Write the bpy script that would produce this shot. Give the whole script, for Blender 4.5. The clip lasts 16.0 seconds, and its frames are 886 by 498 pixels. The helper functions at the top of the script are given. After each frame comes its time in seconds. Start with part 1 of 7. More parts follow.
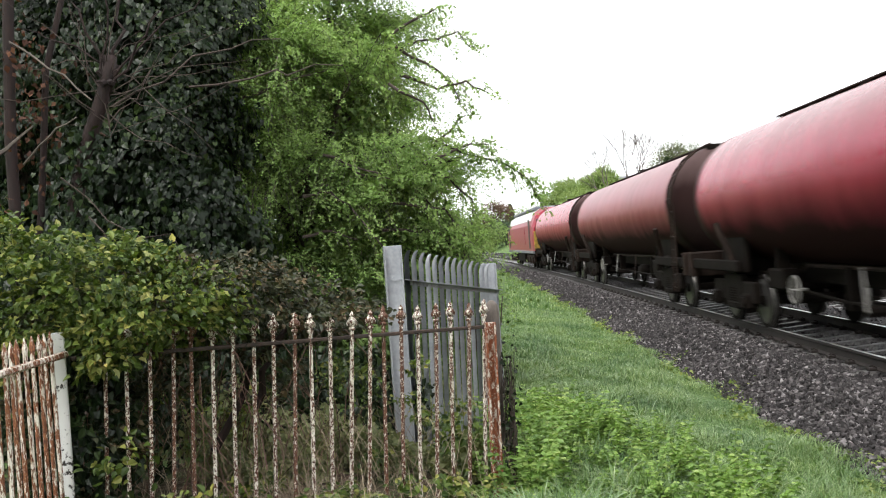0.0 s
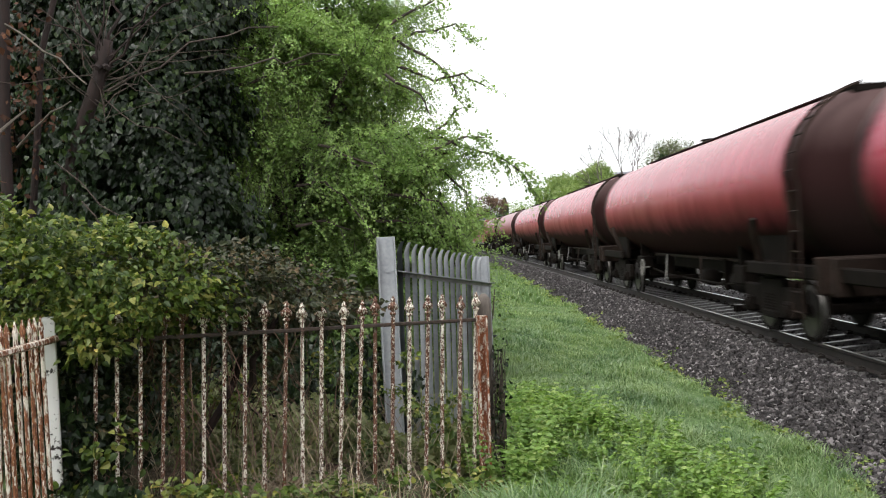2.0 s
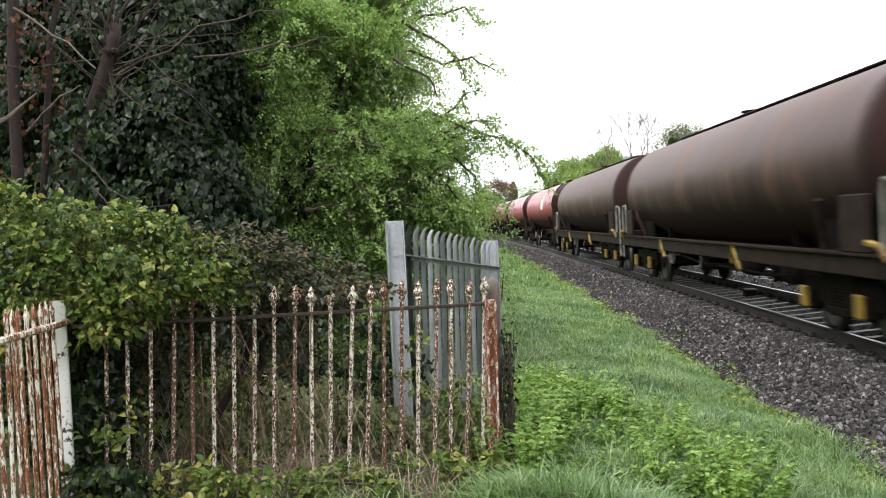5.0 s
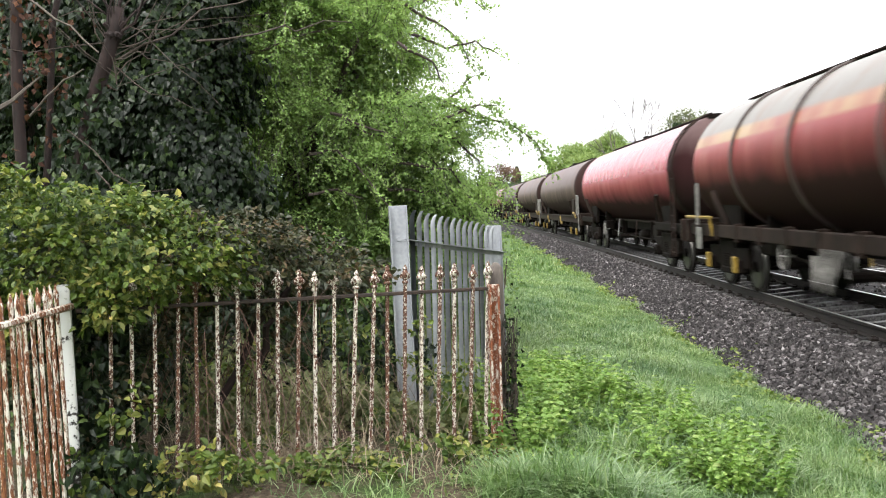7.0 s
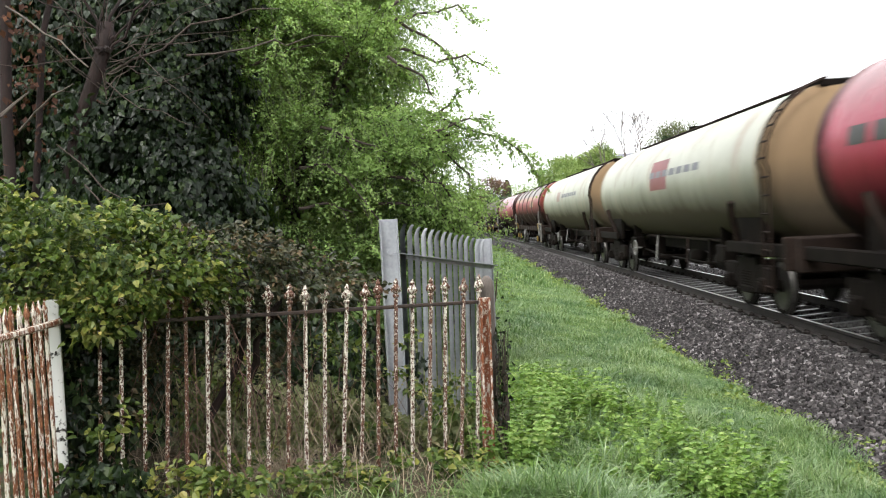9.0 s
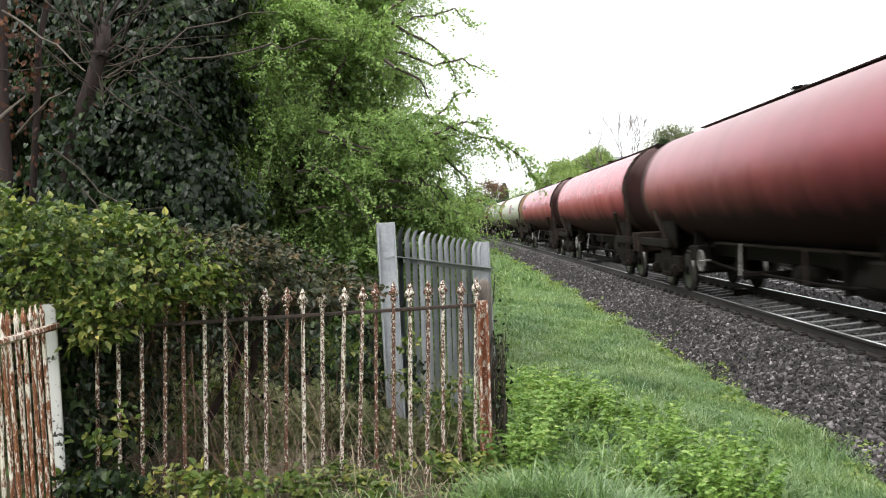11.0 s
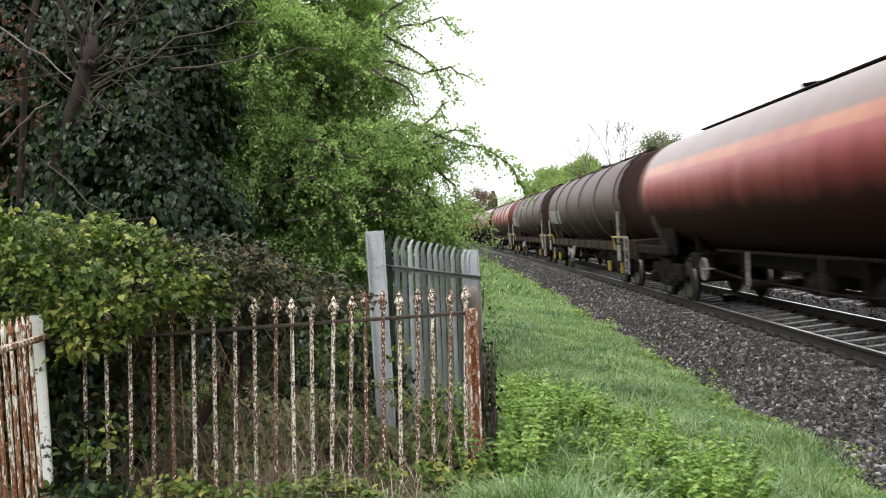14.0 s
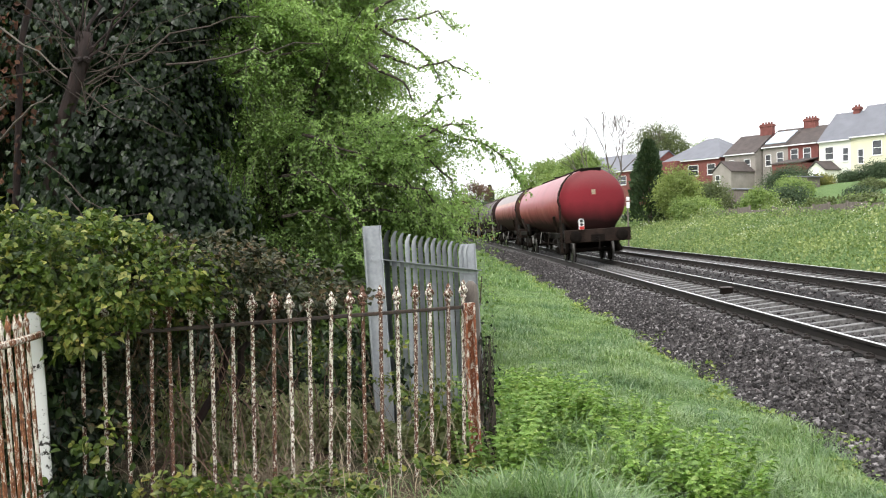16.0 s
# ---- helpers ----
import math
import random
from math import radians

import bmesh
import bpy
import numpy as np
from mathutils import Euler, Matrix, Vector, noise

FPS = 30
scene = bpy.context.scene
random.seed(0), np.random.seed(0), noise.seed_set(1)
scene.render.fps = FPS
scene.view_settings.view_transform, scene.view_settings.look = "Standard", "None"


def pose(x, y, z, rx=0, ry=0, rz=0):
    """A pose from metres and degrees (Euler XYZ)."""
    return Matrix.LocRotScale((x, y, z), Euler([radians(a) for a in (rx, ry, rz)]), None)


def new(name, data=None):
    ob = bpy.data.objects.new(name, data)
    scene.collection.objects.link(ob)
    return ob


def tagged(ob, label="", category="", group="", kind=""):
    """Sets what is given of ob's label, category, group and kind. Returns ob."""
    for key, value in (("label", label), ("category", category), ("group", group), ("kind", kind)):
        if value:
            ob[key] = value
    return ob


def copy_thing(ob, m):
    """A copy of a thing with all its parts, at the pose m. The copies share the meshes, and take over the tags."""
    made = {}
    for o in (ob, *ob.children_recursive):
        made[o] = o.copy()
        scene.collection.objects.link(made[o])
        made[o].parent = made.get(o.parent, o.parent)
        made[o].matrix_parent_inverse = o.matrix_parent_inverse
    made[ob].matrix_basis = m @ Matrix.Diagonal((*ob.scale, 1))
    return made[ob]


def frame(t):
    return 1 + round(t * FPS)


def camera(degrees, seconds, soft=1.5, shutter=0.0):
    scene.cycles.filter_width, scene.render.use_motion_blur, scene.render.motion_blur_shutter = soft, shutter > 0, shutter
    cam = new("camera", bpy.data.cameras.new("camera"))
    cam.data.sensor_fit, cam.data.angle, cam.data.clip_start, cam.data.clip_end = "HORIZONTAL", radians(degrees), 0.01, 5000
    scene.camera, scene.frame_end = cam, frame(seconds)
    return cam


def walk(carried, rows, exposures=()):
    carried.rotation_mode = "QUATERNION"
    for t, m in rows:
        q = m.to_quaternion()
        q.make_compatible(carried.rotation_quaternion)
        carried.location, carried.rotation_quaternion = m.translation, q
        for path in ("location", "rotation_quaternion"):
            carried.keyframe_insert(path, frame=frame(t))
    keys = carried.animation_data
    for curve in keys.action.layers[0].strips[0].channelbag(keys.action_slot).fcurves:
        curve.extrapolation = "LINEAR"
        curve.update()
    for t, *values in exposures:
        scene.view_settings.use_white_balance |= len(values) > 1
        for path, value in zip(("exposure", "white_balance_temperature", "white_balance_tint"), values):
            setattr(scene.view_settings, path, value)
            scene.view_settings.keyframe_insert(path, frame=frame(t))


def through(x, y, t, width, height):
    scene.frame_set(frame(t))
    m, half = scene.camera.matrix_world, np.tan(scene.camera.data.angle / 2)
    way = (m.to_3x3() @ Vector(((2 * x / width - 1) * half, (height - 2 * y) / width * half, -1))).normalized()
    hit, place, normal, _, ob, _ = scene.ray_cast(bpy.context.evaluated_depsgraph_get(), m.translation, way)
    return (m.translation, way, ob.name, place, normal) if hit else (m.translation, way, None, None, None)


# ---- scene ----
# ---------------- camera ----------------
EYE = (0.0, 0.0, 1.59)
cam = camera(51.4, 16.0, soft=1.1, shutter=0.35)
PATH = [  # seconds, yaw, pitch, roll
    (0, -0.33, -0.16, 1.91), (0.5, -0.26, 0.01, 1.64), (1, -0.20, -0.17, 1.25), (1.5, -0.67, -0.48, 1.02),
    (2, -0.74, -0.65, 0.71), (2.5, -0.31, -0.90, 0.65), (3, -0.25, -1.17, 0.65), (5.5, -0.15, -1.82, 0.72),
    (6, -0.08, -2.11, 1.03), (6.5, 0.11, -2.40, 0.74), (7, 0.02, -2.58, 0.63), (7.5, -0.14, -2.32, 0.76),
    (8, -0.05, -1.60, 0.69), (8.5, 0.10, -1.51, 0.73), (9, -0.57, -1.75, 0.83), (11.5, -0.84, -1.36, 1.04),
    (12, -1.07, -1.08, 1.08), (12.5, -1.12, -0.91, 1.07), (13, -1.30, -0.95, 1.35), (13.5, -1.42, -1.04, 1.44),
    (14, -1.42, -1.06, 1.32), (14.5, -1.59, -1.10, 1.50), (15, -1.81, -1.16, 1.72), (15.5, -1.87, -1.15, 1.95),
    (16, -1.60, -1.42, 1.70)]
walk(cam, [(t, pose(*EYE, 90 + p, r, y)) for t, y, p, r in PATH], exposures=[(0, 0.43), (1, 0.21), (2.5, 0.27), (5.5, 0.59), (7, 0.85), (9, 0.60), (11.5, 0.53), (13, 0.47), (15, 0.52), (16, 0.41)])

# ---------------- sky and sun: bright overcast ----------------
SUN_EL, SUN_AZ = radians(52), radians(215)
world = bpy.data.worlds.new("overcast")
scene.world = world
world.use_nodes = True
wn, wl = world.node_tree.nodes, world.node_tree.links
sky = wn.new("ShaderNodeTexSky")
sky.sky_type, sky.sun_disc = "NISHITA", False
sky.sun_elevation, sky.sun_rotation = SUN_EL, SUN_AZ
sky.air_density, sky.dust_density, sky.ozone_density = 1.6, 6.0, 1.0
whiten = wn.new("ShaderNodeHueSaturation")
whiten.inputs["Saturation"].default_value = 0.10
wl.new(sky.outputs[0], whiten.inputs["Color"])
cloud = wn.new("ShaderNodeMixRGB")
cloud.inputs[0].default_value = 0.55
cloud.inputs[2].default_value = (14.0, 14.2, 14.6, 1)
wl.new(whiten.outputs[0], cloud.inputs[1])
wl.new(cloud.outputs[0], wn["Background"].inputs[0])
wn["Background"].inputs[1].default_value = 0.15
sun = new("sun", bpy.data.lights.new("sun", "SUN"))
sun.data.energy, sun.data.angle, sun.data.color = 1.5, radians(30), (1.0, 0.97, 0.92)
sun.matrix_world = Matrix.Rotation(math.pi - SUN_AZ, 4, "Z") @ Matrix.Rotation(math.pi / 2 - SUN_EL, 4, "X")

# ---------------- mesh helpers ----------------
rng = np.random.default_rng(7)


def empty(name, m=None):
    ob = new(name)
    if m is not None:
        ob.matrix_basis = m
    return ob


def put(name, mesh, material, parent=None, label="", m=None):
    """One mesh object, under parent if there is one."""
    if material is not None and not mesh.materials:
        mesh.materials.append(material)
    ob = new(name, mesh)
    if parent is not None:
        ob.parent = parent
    if m is not None:
        ob.matrix_basis = m
    if label:
        ob["label"] = label
    return ob


def finish(bm, name, smooth=False):
    mesh = bpy.data.meshes.new(name)
    bm.normal_update()
    if smooth:
        for f in bm.faces:
            f.smooth = True
    bm.to_mesh(mesh)
    bm.free()
    return mesh


def part(name, bm, material, parent, label="", smooth=False, m=None):
    return put(name, finish(bm, name, smooth), material, parent, label, m)


def np_mesh(name, verts, faces, smooth=False):
    """Mesh from an array of vertices and one of faces, all with the same number of corners."""
    verts, faces = np.asarray(verts, np.float32), np.asarray(faces, np.int32)
    mesh = bpy.data.meshes.new(name)
    n, k = faces.shape
    mesh.vertices.add(len(verts))
    mesh.vertices.foreach_set("co", verts.ravel())
    mesh.loops.add(n * k)
    mesh.loops.foreach_set("vertex_index", faces.ravel())
    mesh.polygons.add(n)
    mesh.polygons.foreach_set("loop_start", np.arange(0, n * k, k, dtype=np.int32))
    mesh.polygons.foreach_set("use_smooth", np.full(n, smooth))
    mesh.update(calc_edges=True)
    return mesh


def box(bm, x0, x1, y0, y1, z0, z1, bevel=0.0, m=None):
    vs = [bm.verts.new(p) for p in ((x0, y0, z0), (x1, y0, z0), (x1, y1, z0), (x0, y1, z0),
                                    (x0, y0, z1), (x1, y0, z1), (x1, y1, z1), (x0, y1, z1))]
    fs = [bm.faces.new([vs[i] for i in q]) for q in ((3, 2, 1, 0), (4, 5, 6, 7), (0, 1, 5, 4), (1, 2, 6, 5), (2, 3, 7, 6), (3, 0, 4, 7))]
    if m is not None:
        bmesh.ops.transform(bm, matrix=m, verts=vs)
    if bevel:
        es = list({e for f in fs for e in f.edges})
        bmesh.ops.bevel(bm, geom=es, offset=bevel, segments=1, affect="EDGES")
    return bm


def rod(bm, a, b, r0, r1=None, seg=8, caps=True):
    """A straight round bar from a to b."""
    a, b = Vector(a), Vector(b)
    r1 = r0 if r1 is None else r1
    d = (b - a).normalized()
    u = d.orthogonal().normalized()
    v = d.cross(u)
    rings = []
    for p, r in ((a, r0), (b, r1)):
        rings.append([bm.verts.new(p + r * (math.cos(q) * u + math.sin(q) * v)) for q in (2 * math.pi * i / seg for i in range(seg))])
    for i in range(seg):
        bm.faces.new((rings[0][i], rings[0][(i + 1) % seg], rings[1][(i + 1) % seg], rings[1][i]))
    if caps:
        bm.faces.new(rings[0][::-1])
        bm.faces.new(rings[1])
    return bm


def tube(bm, pts, r, seg=6, taper=1.0):
    """A bent round bar through pts; its radius goes from r to r * taper."""
    pts = [Vector(p) for p in pts]
    n = len(pts)
    rings, u = [], None
    for i, p in enumerate(pts):
        d = (pts[min(i + 1, n - 1)] - pts[max(i - 1, 0)]).normalized()
        u = d.orthogonal().normalized() if u is None else (u - d * u.dot(d)).normalized()
        v = d.cross(u)
        k = r * (1 + (taper - 1) * i / max(1, n - 1))
        rings.append([bm.verts.new(p + k * (math.cos(q) * u + math.sin(q) * v)) for q in (2 * math.pi * j / seg for j in range(seg))])
    for a, b in zip(rings, rings[1:]):
        for j in range(seg):
            bm.faces.new((a[j], a[(j + 1) % seg], b[(j + 1) % seg], b[j]))
    bm.faces.new(rings[0][::-1])
    bm.faces.new(rings[-1])
    return bm


def lathe(bm, profile, axis="Z", seg=24, at=(0, 0, 0)):
    """Turns a profile of (radius, height) about an axis through at."""
    rings = []
    for r, h in profile:
        ring = []
        for i in range(seg):
            q = 2 * math.pi * i / seg
            c, s = r * math.cos(q), r * math.sin(q)
            p = {"Z": (c, s, h), "Y": (c, h, s), "X": (h, c, s)}[axis]
            ring.append(bm.verts.new(Vector(p) + Vector(at)))
        rings.append(ring)
    flip = axis == "Y"
    for a, b in zip(rings, rings[1:]):
        for i in range(seg):
            q = (a[i], a[(i + 1) % seg], b[(i + 1) % seg], b[i])
            bm.faces.new(q[::-1] if flip else q)
    bm.faces.new(rings[0] if flip else rings[0][::-1])
    bm.faces.new(rings[-1][::-1] if flip else rings[-1])
    return bm


# ---------------- materials ----------------
def nodes_of(name, rough=0.7, metal=0.0, spec=0.5):
    mat = bpy.data.materials.new(name)
    mat.use_nodes = True
    n, l = mat.node_tree.nodes, mat.node_tree.links
    b = n["Principled BSDF"]
    b.inputs["Roughness"].default_value = rough
    b.inputs["Metallic"].default_value = metal
    b.inputs["Specular IOR Level"].default_value = spec
    return mat, n, l, b


def coords(n, l, scale=(1, 1, 1), space="Object"):
    tc, mp = n.new("ShaderNodeTexCoord"), n.new("ShaderNodeMapping")
    mp.inputs["Scale"].default_value = scale
    l.new(tc.outputs[space], mp.inputs[0])
    return mp.outputs[0]


def tex(n, l, vec, scale, detail=4.0, rough=0.6, kind="ShaderNodeTexNoise"):
    t = n.new(kind)
    t.inputs["Scale"].default_value = scale
    if kind == "ShaderNodeTexNoise":
        t.inputs["Detail"].default_value, t.inputs["Roughness"].default_value = detail, rough
    l.new(vec, t.inputs["Vector"])
    return t.outputs[0]


def ramp(n, l, fac, stops):
    r = n.new("ShaderNodeValToRGB")
    e = r.color_ramp.elements
    while len(e) < len(stops):
        e.new(0.5)
    for el, (p, c) in zip(e, stops):
        el.position, el.color = p, (*c, 1) if len(c) == 3 else c
    l.new(fac, r.inputs[0])
    return r.outputs[0]


def step(n, l, fac, lo, hi):
    m = n.new("ShaderNodeMapRange")
    m.inputs[1].default_value, m.inputs[2].default_value = lo, hi
    l.new(fac, m.inputs[0])
    return m.outputs[0]


def mix(n, l, fac, a, b, kind="MIX"):
    m = n.new("ShaderNodeMixRGB")
    m.blend_type = kind
    for k, v in zip((0, 1, 2), (fac, a, b)):
        if isinstance(v, (int, float)):
            m.inputs[k].default_value = v
        elif isinstance(v, tuple):
            m.inputs[k].default_value = (*v, 1) if len(v) == 3 else v
        else:
            l.new(v, m.inputs[k])
    return m.outputs[0]


def math_node(n, l, op, a, b=0.0):
    m = n.new("ShaderNodeMath")
    m.operation = op
    for k, v in zip((0, 1), (a, b)):
        if isinstance(v, (int, float)):
            m.inputs[k].default_value = v
        else:
            l.new(v, m.inputs[k])
    return m.outputs[0]


def bump(n, l, b, height, strength=0.3, distance=0.01):
    u = n.new("ShaderNodeBump")
    u.inputs["Strength"].default_value, u.inputs["Distance"].default_value = strength, distance
    l.new(height, u.inputs["Height"])
    l.new(u.outputs[0], b.inputs["Normal"])


def two_tone(name, a, b, scale=4.0, rough=0.8, metal=0.0, relief=0.3, stretch=(1, 1, 1), fine=40.0, depth=0.01, lo=0.35, hi=0.65, spec=0.5):
    """Surface of two colours mingled at two scales, with fine relief."""
    mat, n, l, bs = nodes_of(name, rough, metal, spec)
    v = coords(n, l, stretch)
    big, small = tex(n, l, v, scale, 5), tex(n, l, v, fine, 3)
    f = math_node(n, l, "ADD", math_node(n, l, "MULTIPLY", big, 0.65), math_node(n, l, "MULTIPLY", small, 0.35))
    l.new(ramp(n, l, f, [(lo, a), (hi, b)]), bs.inputs["Base Color"])
    rr = n.new("ShaderNodeMapRange")
    rr.inputs[3].default_value, rr.inputs[4].default_value = max(0.05, rough - 0.12), min(1, rough + 0.12)
    l.new(small, rr.inputs[0])
    l.new(rr.outputs[0], bs.inputs["Roughness"])
    if relief:
        bump(n, l, bs, f, relief, depth)
    return mat


def leaf_mat(name, a, b, c, through=0.3, rough=0.45, spec=0.5, patch=1.2, low=(0.72, 0.76, 0.7), high=(1.2, 1.15, 1.05)):
    """Leaves: colour changes from leaf to leaf and from clump to clump; some light passes through."""
    mat, n, l, bs = nodes_of(name, rough, 0.0, spec)
    geo = n.new("ShaderNodeNewGeometry")
    col = ramp(n, l, geo.outputs["Random Per Island"], [(0.0, a), (0.7, b), (1.0, c)])
    v = coords(n, l)
    big = ramp(n, l, tex(n, l, v, patch, 3), [(0.3, low), (0.7, high)])
    col = mix(n, l, 1.0, col, big, "MULTIPLY")
    l.new(col, bs.inputs["Base Color"])
    tr = n.new("ShaderNodeBsdfTranslucent")
    l.new(mix(n, l, 1.0, col, (1.25, 1.3, 0.7), "MULTIPLY"), tr.inputs[0])
    ms = n.new("ShaderNodeMixShader")
    ms.inputs[0].default_value = through
    l.new(bs.outputs[0], ms.inputs[1])
    l.new(tr.outputs[0], ms.inputs[2])
    l.new(ms.outputs[0], n["Material Output"].inputs[0])
    return mat


def tank_mat(name, body, grime=(0.014, 0.0085, 0.0075), amount=0.5, low=-0.75, rough=0.38, stripe=None, top=None, ends=0.5, rust=0.0, end_col=None, dust_sheen=0.0, band=7.45, tail=None):
    """Weathered tank paint in the tank's own space (origin on its axis): grime runs down in streaks, thickest low down
    and by the ends; the belly's shade and the sheen on top are in the colour too.
    """
    mat, n, l, bs = nodes_of(name, rough, 0.0, 0.5)
    tc = n.new("ShaderNodeTexCoord")
    sp = n.new("ShaderNodeSeparateXYZ")
    l.new(tc.outputs["Object"], sp.inputs[0])
    oi = n.new("ShaderNodeObjectInfo")
    va = n.new("ShaderNodeVectorMath")
    va.operation = "ADD"
    l.new(tc.outputs["Object"], va.inputs[0])
    l.new(math_node(n, l, "MULTIPLY", oi.outputs["Random"], 60.0), va.inputs[1])
    def stretched(s):
        mp = n.new("ShaderNodeMapping")
        mp.inputs["Scale"].default_value = s
        l.new(va.outputs[0], mp.inputs[0])
        return mp.outputs[0]
    streak = tex(n, l, stretched((0.3, 0.45, 0.10)), 2.6, 7, 0.72)
    blotch = tex(n, l, stretched((0.35, 0.35, 0.35)), 1.1, 5, 0.6)
    fine = tex(n, l, stretched((1, 1, 1)), 18.0, 4, 0.7)
    col = mix(n, l, step(n, l, blotch, 0.35, 0.7), body, tuple(c * 0.78 for c in body))
    if top is not None:
        edge = math_node(n, l, "ADD", sp.outputs[2], math_node(n, l, "MULTIPLY", math_node(n, l, "SUBTRACT", fine, 0.5), 0.16))
        col = mix(n, l, math_node(n, l, "MULTIPLY", step(n, l, edge, 0.36, 0.42), step(n, l, blotch, 0.70, 0.50)), col, stripe)
        col = mix(n, l, step(n, l, edge, 0.56, 0.64), col, top)
    if tail is not None:
        col = mix(n, l, step(n, l, sp.outputs[1], -7.12, -7.18), col, tail)
    if rust:
        col = mix(n, l, math_node(n, l, "MULTIPLY", step(n, l, streak, 0.52, 0.66), rust), col, (0.24, 0.10, 0.045))
    # low band: real grime, deepened to hold the belly's shade and dark reflection
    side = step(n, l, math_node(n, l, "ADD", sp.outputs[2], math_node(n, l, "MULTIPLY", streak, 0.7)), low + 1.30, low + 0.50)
    end = step(n, l, math_node(n, l, "ADD", math_node(n, l, "ABSOLUTE", sp.outputs[1]), math_node(n, l, "ADD", math_node(n, l, "MULTIPLY", blotch, 1.0), math_node(n, l, "MULTIPLY", fine, 0.3))), band + 0.6, band + 1.0)
    col = mix(n, l, math_node(n, l, "MULTIPLY", end, ends), col, end_col or grime)
    # pale upper flank: dust plus the sky's sheen, both mixed into the colour
    if dust_sheen:
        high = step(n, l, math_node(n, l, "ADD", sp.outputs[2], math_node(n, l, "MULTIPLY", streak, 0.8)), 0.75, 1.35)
        col = mix(n, l, math_node(n, l, "MULTIPLY", high, dust_sheen), col, (0.17, 0.115, 0.112))
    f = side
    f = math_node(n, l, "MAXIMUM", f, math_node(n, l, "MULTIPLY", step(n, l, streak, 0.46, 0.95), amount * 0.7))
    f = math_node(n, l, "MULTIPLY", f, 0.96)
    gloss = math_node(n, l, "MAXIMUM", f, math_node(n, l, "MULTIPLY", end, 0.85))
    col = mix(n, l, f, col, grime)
    col = mix(n, l, math_node(n, l, "MULTIPLY", step(n, l, fine, 0.45, 0.85), 0.15), col, tuple(c * 1.6 for c in grime))
    l.new(col, bs.inputs["Base Color"])
    rr = n.new("ShaderNodeMapRange")
    rr.inputs[3].default_value, rr.inputs[4].default_value = rough, 0.75
    l.new(gloss, rr.inputs[0])
    l.new(rr.outputs[0], bs.inputs["Roughness"])
    sr = n.new("ShaderNodeMapRange")
    sr.inputs[3].default_value, sr.inputs[4].default_value = 0.30, 0.04
    l.new(gloss, sr.inputs[0])
    l.new(sr.outputs[0], bs.inputs["Specular IOR Level"])
    bump(n, l, bs, fine, 0.08, 0.004)
    return mat


